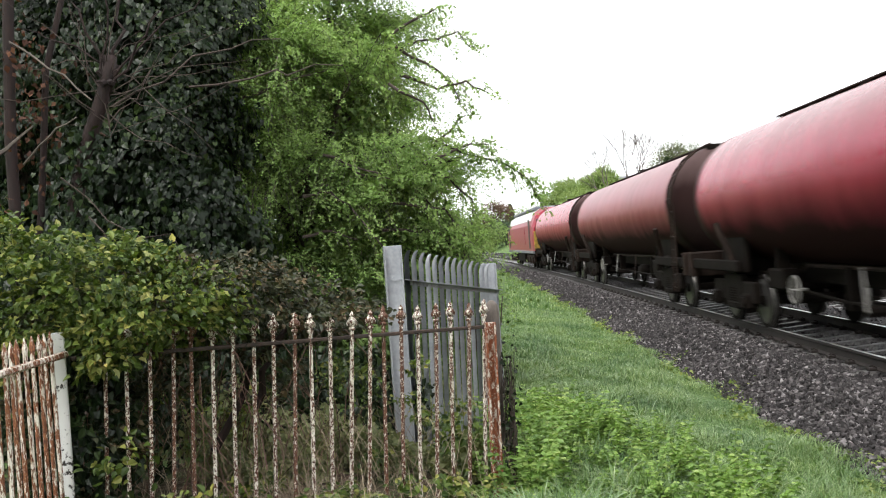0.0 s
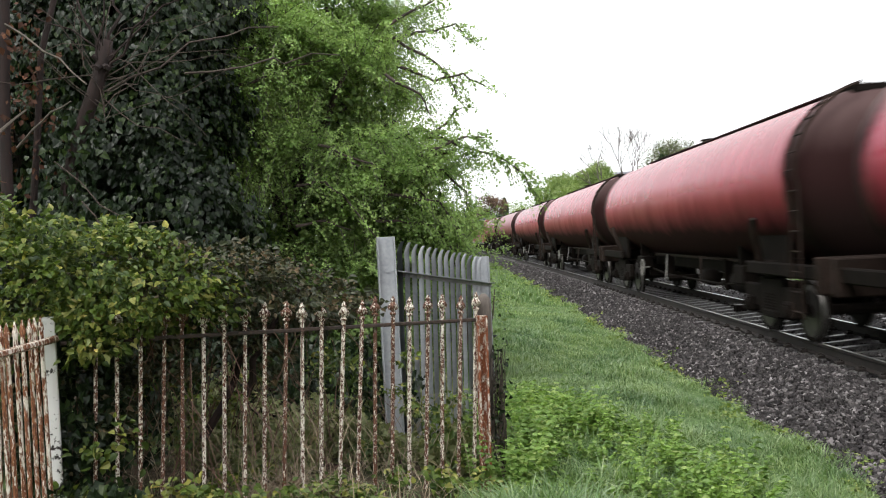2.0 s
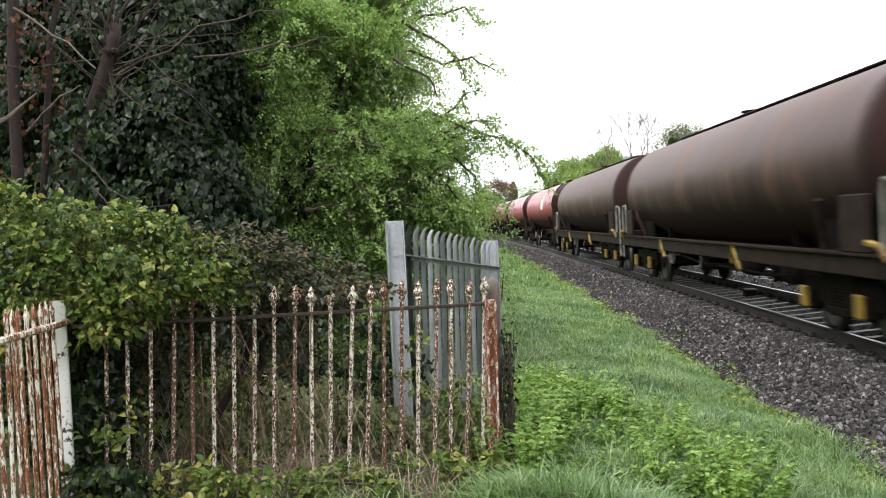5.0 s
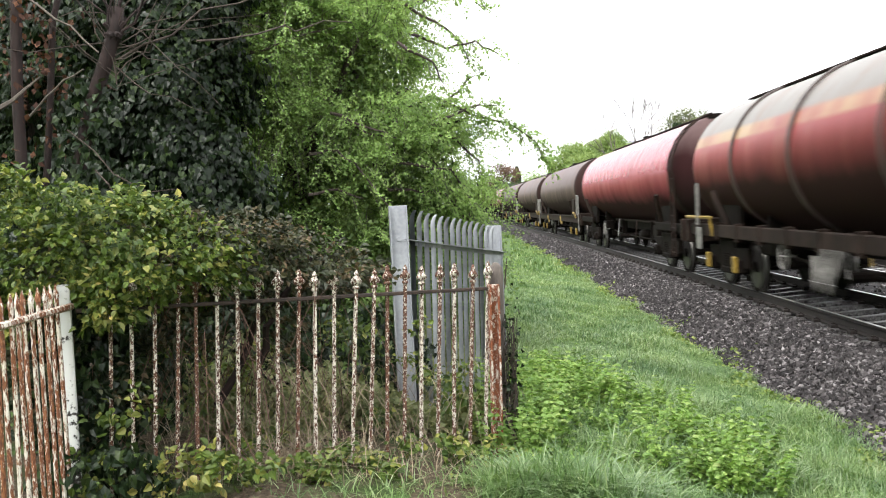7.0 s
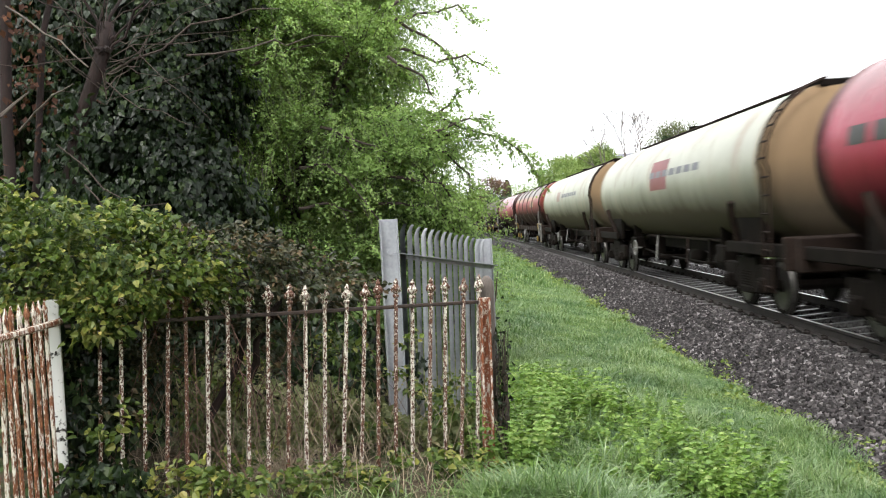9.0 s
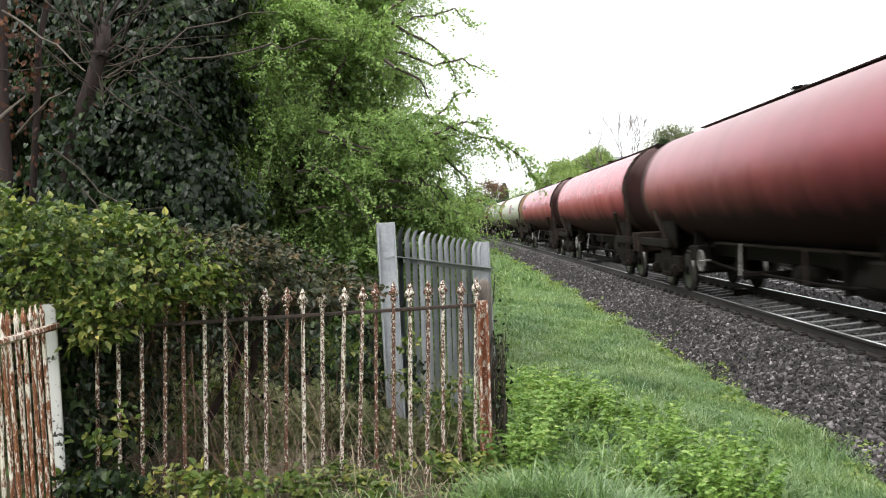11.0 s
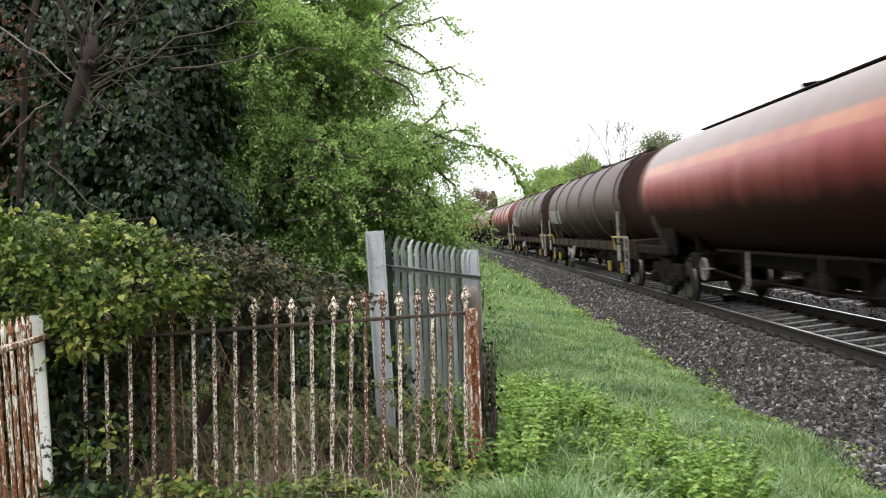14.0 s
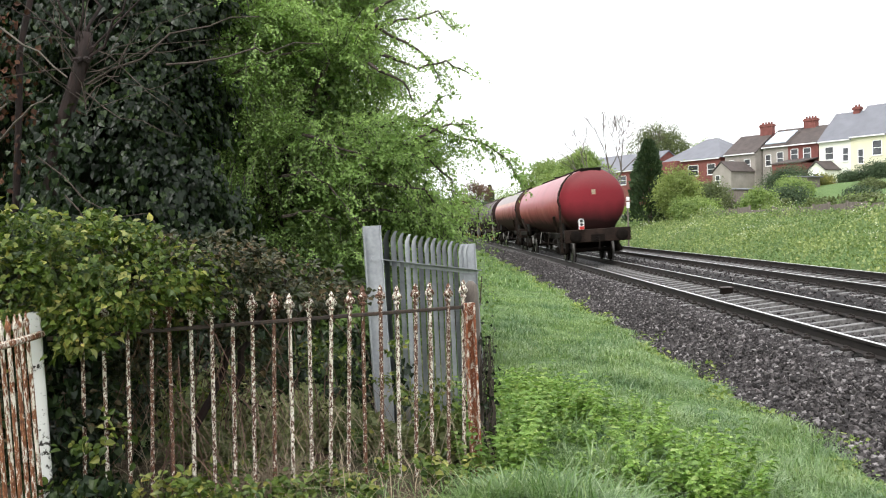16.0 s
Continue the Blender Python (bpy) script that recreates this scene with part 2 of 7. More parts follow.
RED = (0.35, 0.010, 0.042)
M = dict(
    tank_red=tank_mat("tank_red_paint", RED, amount=0.22, ends=0.97, rough=0.27, low=-0.86, dust_sheen=0.4),
    tank_red_dull=tank_mat("tank_dull_red_paint", (0.25, 0.017, 0.038), amount=0.3, rough=0.32, ends=0.97, low=-0.86, dust_sheen=0.5),
    tank_red_bright=tank_mat("tank_bright_red_paint", (0.35, 0.007, 0.044), amount=0.4, rough=0.26, ends=0.96, low=-0.85, dust_sheen=0.65),
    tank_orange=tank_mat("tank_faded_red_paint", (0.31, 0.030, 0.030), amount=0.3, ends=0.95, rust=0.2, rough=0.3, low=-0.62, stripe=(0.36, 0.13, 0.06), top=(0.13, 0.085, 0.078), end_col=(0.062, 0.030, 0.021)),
    tank_red_last=tank_mat("tank_last_red_paint", (0.33, 0.013, 0.038), amount=0.22, rough=0.32, ends=0.60, low=-0.95, dust_sheen=0.35, band=7.6, end_col=(0.085, 0.026, 0.022)),
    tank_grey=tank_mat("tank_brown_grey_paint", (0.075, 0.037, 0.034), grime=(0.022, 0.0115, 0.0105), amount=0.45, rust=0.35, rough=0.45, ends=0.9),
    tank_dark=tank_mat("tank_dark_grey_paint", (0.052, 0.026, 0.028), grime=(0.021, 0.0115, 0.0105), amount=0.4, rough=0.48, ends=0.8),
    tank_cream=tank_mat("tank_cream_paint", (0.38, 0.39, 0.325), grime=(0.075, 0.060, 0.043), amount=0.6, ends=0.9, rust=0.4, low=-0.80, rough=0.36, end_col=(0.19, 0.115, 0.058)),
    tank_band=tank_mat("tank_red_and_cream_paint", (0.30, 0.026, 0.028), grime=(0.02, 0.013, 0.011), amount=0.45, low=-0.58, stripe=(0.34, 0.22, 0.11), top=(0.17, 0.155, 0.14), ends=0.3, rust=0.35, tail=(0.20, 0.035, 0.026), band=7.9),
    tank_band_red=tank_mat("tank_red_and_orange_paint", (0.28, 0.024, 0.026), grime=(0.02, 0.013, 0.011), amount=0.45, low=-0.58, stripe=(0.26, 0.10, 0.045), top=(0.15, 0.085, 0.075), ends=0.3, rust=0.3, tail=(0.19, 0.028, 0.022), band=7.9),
    under=two_tone("oily_underframe_steel", (0.0045, 0.0038, 0.0034), (0.013, 0.0098, 0.008), 3, 0.85, 0.0, spec=0.06),
    grimy=two_tone("grimy_brown_steel", (0.009, 0.0065, 0.0055), (0.034, 0.022, 0.0175), 3, 0.8, 0.0, spec=0.1),
    wheel=two_tone("wheel_steel", (0.005, 0.0042, 0.0037), (0.014, 0.0105, 0.0088), 5, 0.75, 0.0, spec=0.08),
    tread=two_tone("worn_wheel_rim", (0.10, 0.095, 0.09), (0.22, 0.21, 0.2), 5, 0.45, 0.8, 0.05),
    hoop=two_tone("grimy_hoop_steel", (0.024, 0.015, 0.013), (0.06, 0.038, 0.033), 2, 0.5),
    bright=two_tone("polished_tread_steel", (0.7, 0.7, 0.7), (0.85, 0.85, 0.85), 5, 0.32, 1.0, 0.05),
    white_steel=two_tone("dirty_white_steel", (0.05, 0.046, 0.042), (0.26, 0.25, 0.235), 6, 0.6),
    yellow=two_tone("dirty_yellow_paint", (0.07, 0.045, 0.012), (0.38, 0.24, 0.025), 6, 0.55),
    redplate=two_tone("red_panel_paint", (0.5, 0.02, 0.02), (0.6, 0.04, 0.03), 8, 0.5),
    emblem=two_tone("faded_maroon_paint", (0.13, 0.03, 0.035), (0.22, 0.05, 0.055), 3, 0.5),
    faint=two_tone("washed_out_maroon_paint", (0.24, 0.15, 0.125), (0.31, 0.21, 0.18), 3, 0.5),
    black=two_tone("black_paint", (0.012, 0.012, 0.012), (0.03, 0.03, 0.03), 8, 0.5),
    loco_red=two_tone("locomotive_red_paint", (0.22, 0.008, 0.022), (0.27, 0.013, 0.030), 1.5, 0.35, spec=0.2),
    rail_side=two_tone("rusty_rail_steel", (0.010, 0.008, 0.0075), (0.026, 0.019, 0.016), 4, 0.75, 0.2),
    sleeper=two_tone("worn_concrete", (0.05, 0.047, 0.046), (0.25, 0.24, 0.235), 5, 0.45, 0, 0.5, (1, 3, 1), lo=0.42, hi=0.72, spec=0.6),
    pale=two_tone("galvanised_steel", (0.25, 0.265, 0.285), (0.40, 0.415, 0.44), 6, 0.5, 0.1, 0.1),
    bark=two_tone("bark", (0.03, 0.022, 0.018), (0.085, 0.064, 0.052), 6, 0.9, 0, 0.8, (3, 3, 0.6)),
    red_bark=two_tone("reddish_bark", (0.008, 0.0043, 0.0038), (0.027, 0.0132, 0.011), 6, 0.9, 0, 0.8, (3, 3, 0.6)),
    twig=two_tone("grey_twig_bark", (0.055, 0.045, 0.038), (0.13, 0.11, 0.09), 10, 0.9),
    dead=two_tone("dead_straw", (0.19, 0.15, 0.10), (0.42, 0.345, 0.245), 9, 0.9),
    leaf_haw=leaf_mat("spring_green_leaves", (0.205, 0.325, 0.105), (0.265, 0.40, 0.135), (0.33, 0.46, 0.17), 0.36, 0.55, 0.25, 1.0),
    leaf_ivy=leaf_mat("dark_ivy_leaves", (0.0055, 0.012, 0.005), (0.0105, 0.022, 0.0085), (0.038, 0.060, 0.020), 0.07, 0.36, 0.23, 1.2, (0.55, 0.62, 0.5), (1.5, 1.45, 1.2)),
    leaf_bramble=leaf_mat("bramble_leaves", (0.038, 0.072, 0.015), (0.108, 0.168, 0.036), (0.31, 0.32, 0.11), 0.27, 0.45, 0.4, 4.0, (0.38, 0.46, 0.38), (1.5, 1.35, 1.1)),
    leaf_bramble_dark=leaf_mat("old_bramble_leaves", (0.020, 0.030, 0.012), (0.05, 0.053, 0.026), (0.13, 0.09, 0.05), 0.10, 0.45, 0.35),
    leaf_yellow=leaf_mat("yellowing_leaves", (0.10, 0.14, 0.03), (0.20, 0.21, 0.05), (0.40, 0.33, 0.11), 0.25),
    leaf_weed=leaf_mat("fresh_weed_leaves", (0.15, 0.26, 0.065), (0.23, 0.37, 0.10), (0.40, 0.50, 0.21), 0.38, 0.5, 0.5, 2.0, (0.6, 0.68, 0.6), (1.3, 1.22, 1.05)),
    leaf_far=leaf_mat("far_tree_leaves", (0.14, 0.21, 0.07), (0.21, 0.29, 0.10), (0.30, 0.38, 0.16), 0.4, 0.6, 0.3, 0.3),
    leaf_fardark=leaf_mat("far_dark_leaves", (0.035, 0.06, 0.03), (0.05, 0.085, 0.04), (0.08, 0.11, 0.05), 0.15, 0.6, 0.3, 0.3),
    grass=leaf_mat("grass_blades", (0.105, 0.18, 0.072), (0.18, 0.28, 0.12), (0.40, 0.48, 0.34), 0.35, 0.40, 0.55, 0.9, (0.6, 0.72, 0.66), (1.32, 1.24, 1.0)),
    parsley=two_tone("white_flower_heads", (0.42, 0.46, 0.32), (0.62, 0.64, 0.52), 9, 0.8),
    brick=two_tone("red_brick_wall", (0.13, 0.042, 0.036), (0.205, 0.07, 0.058), 2, 0.9, 0, 0.3, (1, 1, 1), 9),
    cream_wall=two_tone("cream_render", (0.62, 0.60, 0.42), (0.72, 0.70, 0.52), 0.7, 0.9),
    pale_wall=two_tone("pale_render", (0.66, 0.68, 0.58), (0.76, 0.77, 0.68), 0.7, 0.9),
    grey_wall=two_tone("grey_pebbledash", (0.22, 0.20, 0.18), (0.34, 0.31, 0.28), 0.9, 0.95),
    slate=two_tone("slate_roof", (0.115, 0.12, 0.14), (0.165, 0.17, 0.195), 0.6, 0.6, 0, 0.4, (1, 1, 1), 14),
    brown_tile=two_tone("brown_roof_tiles", (0.045, 0.036, 0.034), (0.085, 0.066, 0.060), 1.5, 0.8, 0, 0.4, (1, 1, 1), 14),
    white_trim=two_tone("white_painted_trim", (0.66, 0.66, 0.66), (0.8, 0.8, 0.8), 2, 0.5),
    panel=two_tone("pale_roof_glass", (0.42, 0.50, 0.58), (0.55, 0.62, 0.70), 1, 0.15, 0, 0.0),
    fence_wood=two_tone("weathered_grey_timber", (0.09, 0.075, 0.065), (0.20, 0.17, 0.15), 2, 0.95, 0, 0.4, (4, 4, 0.6)),
)


def glass_mat():
    mat, n, l, bs = nodes_of("dark_window_glass", 0.08, 0.0, 0.6)
    v = coords(n, l)
    l.new(ramp(n, l, tex(n, l, v, 0.8, 2), [(0.3, (0.02, 0.022, 0.025)), (0.7, (0.07, 0.075, 0.08))]), bs.inputs["Base Color"])
    return mat


def flaking_mat(name, rust_dark, rust_mid, rust_light, level, grain, stretch=0.35):
    """White paint flaking off rusted iron."""
    mat, n, l, bs = nodes_of(name, 0.8)
    oi = n.new("ShaderNodeObjectInfo")
    tc = n.new("ShaderNodeTexCoord")
    va = n.new("ShaderNodeVectorMath")
    va.operation = "ADD"
    l.new(tc.outputs["Object"], va.inputs[0])
    l.new(math_node(n, l, "MULTIPLY", oi.outputs["Random"], 37.0), va.inputs[1])
    mp = n.new("ShaderNodeMapping")
    mp.inputs["Scale"].default_value = (1, 1, stretch)
    l.new(va.outputs[0], mp.inputs[0])
    big, small = tex(n, l, mp.outputs[0], grain, 6, 0.75), tex(n, l, mp.outputs[0], 160, 4, 0.7)
    rustc = ramp(n, l, small, [(0.3, rust_dark), (0.5, rust_mid), (0.75, rust_light)])
    paint = ramp(n, l, small, [(0.35, (0.48, 0.41, 0.31)), (0.6, (0.73, 0.70, 0.63))])
    f = math_node(n, l, "ADD", math_node(n, l, "MULTIPLY", big, 0.75), math_node(n, l, "MULTIPLY", small, 0.25))
    f = math_node(n, l, "ADD", f, math_node(n, l, "MULTIPLY", math_node(n, l, "SUBTRACT", oi.outputs["Random"], 0.5), 0.07))
    k = step(n, l, f, level, level + 0.03)
    l.new(mix(n, l, k, rustc, paint), bs.inputs["Base Color"])
    bump(n, l, bs, k, 0.5, 0.004)
    return mat


def rust_mat():
    mat, n, l, bs = nodes_of("rusted_iron_post", 0.9)
    v = coords(n, l, (1, 1, 0.6))
    big, small = tex(n, l, v, 30, 6, 0.75), tex(n, l, v, 160, 4, 0.7)
    rustc = ramp(n, l, small, [(0.3, (0.06, 0.022, 0.012)), (0.55, (0.22, 0.065, 0.025)), (0.8, (0.36, 0.13, 0.05))])
    k = step(n, l, math_node(n, l, "ADD", math_node(n, l, "MULTIPLY", big, 0.7), math_node(n, l, "MULTIPLY", small, 0.3)), 0.515, 0.55)
    l.new(mix(n, l, k, rustc, (0.55, 0.50, 0.43)), bs.inputs["Base Color"])
    bump(n, l, bs, small, 0.5, 0.004)
    return mat


def ground_mat():
    mat, n, l, bs = nodes_of("grassy_ground", 0.95, 0, 0.2)
    v = coords(n, l)
    a, b = tex(n, l, v, 0.5, 5), tex(n, l, v, 9, 5, 0.7)
    green = ramp(n, l, b, [(0.3, (0.04, 0.075, 0.02)), (0.5, (0.085, 0.145, 0.045)), (0.7, (0.15, 0.22, 0.085))])
    l.new(mix(n, l, math_node(n, l, "MULTIPLY", step(n, l, a, 0.5, 0.75), 0.5), green, (0.16, 0.19, 0.07)), bs.inputs["Base Color"])
    bump(n, l, bs, b, 0.8, 0.05)
    return mat


def litter_mat():
    mat, n, l, bs = nodes_of("leaf_litter_soil", 0.95, 0, 0.2)
    v = coords(n, l)
    a, b = tex(n, l, v, 2.5, 5), tex(n, l, v, 25, 5, 0.7)
    soil = ramp(n, l, b, [(0.3, (0.03, 0.022, 0.016)), (0.5, (0.085, 0.065, 0.045)), (0.7, (0.20, 0.16, 0.11))])
    l.new(mix(n, l, step(n, l, a, 0.45, 0.65), soil, (0.05, 0.08, 0.025)), bs.inputs["Base Color"])
    bump(n, l, bs, b, 0.8, 0.04)
    return mat


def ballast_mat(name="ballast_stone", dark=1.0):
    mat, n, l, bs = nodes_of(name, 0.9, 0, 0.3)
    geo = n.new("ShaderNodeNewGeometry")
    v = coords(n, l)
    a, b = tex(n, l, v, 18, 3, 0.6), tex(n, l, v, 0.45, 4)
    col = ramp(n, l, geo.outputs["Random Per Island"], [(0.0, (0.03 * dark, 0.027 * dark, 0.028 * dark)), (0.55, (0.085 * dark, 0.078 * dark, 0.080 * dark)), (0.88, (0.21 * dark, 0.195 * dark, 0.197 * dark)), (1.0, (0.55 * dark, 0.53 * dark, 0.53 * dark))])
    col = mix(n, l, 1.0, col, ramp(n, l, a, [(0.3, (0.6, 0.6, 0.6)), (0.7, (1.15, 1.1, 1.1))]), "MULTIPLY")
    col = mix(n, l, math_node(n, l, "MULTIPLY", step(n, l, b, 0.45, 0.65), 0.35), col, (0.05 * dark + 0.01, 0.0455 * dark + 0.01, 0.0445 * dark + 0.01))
    l.new(col, bs.inputs["Base Color"])
    bump(n, l, bs, a, 0.6, 0.02)
    return mat


# bed at half the stones' tone: shade of the gaps put into its colour
M.update(glass=glass_mat(), flaking=flaking_mat("flaking_white_paint_on_iron", (0.018, 0.010, 0.008), (0.095, 0.040, 0.025), (0.29, 0.13, 0.06), 0.508, 75, 0.5),
         flaking_cream=flaking_mat("flaking_cream_paint_on_rust", (0.05, 0.02, 0.012), (0.17, 0.06, 0.025), (0.46, 0.21, 0.09), 0.522, 34, 0.22), rust=rust_mat(), ground=ground_mat(), litter=litter_mat(),
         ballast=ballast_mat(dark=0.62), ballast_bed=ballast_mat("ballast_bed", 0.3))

# ---------------- the lie of the land ----------------
CANT = 0.055


def track_x(y):
    """Centre line of the near track: a slow bend to the left ahead, straight behind."""
    y = np.asarray(y, float)
    q = np.clip(y, 0, 260)
    return 5.998 + 0.03276 * y - 0.00021 * q * q - (2 * 0.00021 * 260) * np.clip(y - 260, 0, None)


def smooth01(a, b, x):
    q = np.clip((np.asarray(x, float) - a) / (b - a), 0, 1)
    return q * q * (3 - 2 * q)


def ground_z(x, y):
    """Height of the ground: verge falling to the railway, formation, cutting slope and rising gardens."""
    x, y = np.asarray(x, float), np.asarray(y, float)
    u = x - track_x(y)
    verge = -0.5 + 0.118 * np.clip(-2.5 - u, 0, 3.5) + 0.02 * np.sin(2.1 * x + 0.7 * y) * smooth01(-2.6, -3.4, u) + 0.02 * np.sin(1.3 * y - 0.8 * x) * smooth01(-2.6, -3.4, u)
    verge = verge + 1.6 * smooth01(-9, -22, u)
    z = np.where(u < -2.5, verge, -0.5)
    rise = 1.55 * smooth01(5.3, 12.2, u) + 0.5 * smooth01(5.3, 6.8, u)
    garden = 3.3 * smooth01(13, 38, u) + 2.0 * smooth01(45, 160, u)
    return z + np.where(u > 5.3, rise + garden, 0)


def grid_mesh(name, us, ys, height, lateral=True):
    """Sheet over rows of lateral places us and of places ys along the track."""
    U, Y = np.meshgrid(us, ys)
    X = U + track_x(Y) if lateral else U
    Z = height(X, Y)
    v = np.stack([X, Y, Z], -1).reshape(-1, 3)
    a, b = len(ys), len(us)
    i = (np.arange(a - 1)[:, None] * b + np.arange(b - 1)).ravel()
    return np_mesh(name, v, np.stack([i, i + 1, i + b + 1, i + b], -1), True)


def build_ground():
    us = np.concatenate([[-900, -500, -250, -120, -70, -45], np.arange(-34, -9, 2.0), np.arange(-9, -2, 0.4), np.arange(-2, 5.3, 1.2),
                         np.arange(5.3, 14, 0.6), np.arange(14, 46, 3.0), [55, 70, 95, 140, 220, 400, 700, 1200]])
    ys = np.concatenate([[-800, -400, -200, -100, -50], np.arange(-30, 0, 3.0), np.arange(0, 24, 0.6), np.arange(24, 80, 3.0), np.arange(80, 260, 12.0), [300, 400, 600, 900, 1400, 2200]])
    tagged(put("ground", grid_mesh("ground", us, ys, ground_z), M["ground"]), "grassy ground falling gently to the railway", "ground", kind="structure")
    # bare litter behind the railings
    us = np.arange(-6.5, 0.3, 0.25)
    ys = np.arange(4.0, 13, 0.25)
    U, Y = np.meshgrid(us, ys)
    keep_x = np.minimum(U, 0.28 + 0.10 * (Y - 6))
    Z = ground_z(keep_x, Y) + 0.02 + 0.03 * np.sin(5 * keep_x) * np.sin(4 * Y)
    v = np.stack([keep_x, Y, Z], -1).reshape(-1, 3)
    a, b = len(ys), len(us)
    i = (np.arange(a - 1)[:, None] * b + np.arange(b - 1)).ravel()
    tagged(put("soil_patch", np_mesh("soil_patch", v, np.stack([i, i + 1, i + b + 1, i + b], -1), True), M["litter"]),
           "bare soil with dead leaves under the bushes", "soil", kind="structure")


def ballast_z(u, y):
    """Ballast over both tracks: shoulders, shallow cribs, raised far track."""
    left = -0.52 + 0.36 * smooth01(-2.75, -1.45, u) - 0.105 * smooth01(-1.75, -1.3, u) + 0.03
    far = 0.17 * smooth01(1.2, 2.4, u)
    right = -0.45 * smooth01(5.0, 6.4, u)
    return left + far + right


def build_ballast():
    def h(x, y):
        u = x - track_x(y)
        bumpy = 0.025 * np.sin(13 * x + 3 * y) * np.sin(9 * y - 4 * x) + 0.012 * np.sin(31 * x) * np.sin(29 * y)
        return ballast_z(u, y) + bumpy * smooth01(-2.7, -2.2, u)
    us = np.concatenate([np.arange(-2.8, -1.2, 0.08), np.arange(-1.2, 6.6, 0.2)])
    ys = np.concatenate([[-500, -200, -100, -50, -20], np.arange(-5, 40, 0.14), np.arange(40, 120, 1.0), np.arange(120, 420, 8.0)])
    # darkened sheet below the loose stones paints the shade in their gaps
    bed = tagged(put("ballast_bed", grid_mesh("ballast_bed", us, ys, h), M["ballast_bed"]), "grey crushed stone ballast under the tracks, darkened as shade between stones", "ballast", kind="structure")
    # loose stones: an uneven eight-cornered lump each
    base = np.array([(1, 0, 0), (-1, 0, 0), (0, 1, 0), (0, -1, 0), (0, 0, 0.8), (0, 0, -0.8)], float)
    tri = np.array([(0, 2, 4), (2, 1, 4), (1, 3, 4), (3, 0, 4), (2, 0, 5), (1, 2, 5), (3, 1, 5), (0, 3, 5)])
    def strew(n, u0, u1, y0, y1, power, r0, r1):
        u = rng.uniform(u0, u1, n)
        y = y0 + (y1 - y0) * rng.random(n) ** power
        keep = (np.abs(np.abs(u) - 0.7525) > 0.10) & (np.abs(np.abs(u - 3.39) - 0.7525) > 0.10)
        u, y = u[keep], y[keep]
        n = len(u)
        z = ballast_z(u, y) + rng.uniform(-0.012, 0.042, n)
        s = rng.uniform(r0, r1, n)[:, None, None]
        jit = base[None] * rng.uniform(0.6, 1.25, (n, 6, 3)) + rng.uniform(-0.22, 0.22, (n, 6, 3))
        q = rng.normal(size=(n, 3, 3))
        rot = np.linalg.qr(q)[0]
        v = np.einsum("nij,nkj->nki", rot, jit * s) + np.stack([u + track_x(y), y, z], -1)[:, None]
        return v.reshape(-1, 3), (tri[None] + 6 * np.arange(n)[:, None, None]).reshape(-1, 3)
    sets = [strew(46000, -2.75, -0.95, 5.5, 24, 1.4, 0.017, 0.045), strew(11000, -2.7, -0.95, 23.5, 70, 1.4, 0.032, 0.055),
            strew(9000, -1.0, 1.6, 8, 40, 1.3, 0.02, 0.04), strew(9000, 1.2, 5.4, 12, 60, 1.2, 0.025, 0.05)]
    off, vs, fs = 0, [], []
    for v, f in sets:
        vs.append(v)
        fs.append(f + off)
        off += len(v)
    tagged(put("ballast_stones", np_mesh("ballast_stones", np.concatenate(vs), np.concatenate(fs)), M["ballast"]),
           "loose angular grey ballast stones", "gravel", kind="stuff")


RAIL = [(-0.075, -0.172), (0.075, -0.172), (0.075, -0.160), (0.012, -0.140), (0.010, -0.045), (0.036, -0.032), (0.036, -0.004),
        (0.030, 0.0), (-0.030, 0.0), (-0.036, -0.004), (-0.036, -0.032), (-0.010, -0.045), (-0.012, -0.140), (-0.075, -0.160)]


def sweep(name, offset, z, ys, profile):
    v = []
    for y in ys:
        for p, q in profile:
            v.append((float(track_x(y)) + offset + p, y, z + q))
    k = len(profile)
    f = []
    for i in range(len(ys) - 1):
        for j in range(k):
            f.append((i * k + j, i * k + (j + 1) % k, (i + 1) * k + (j + 1) % k, (i + 1) * k + j))
    return np_mesh(name, np.array(v), np.array(f))


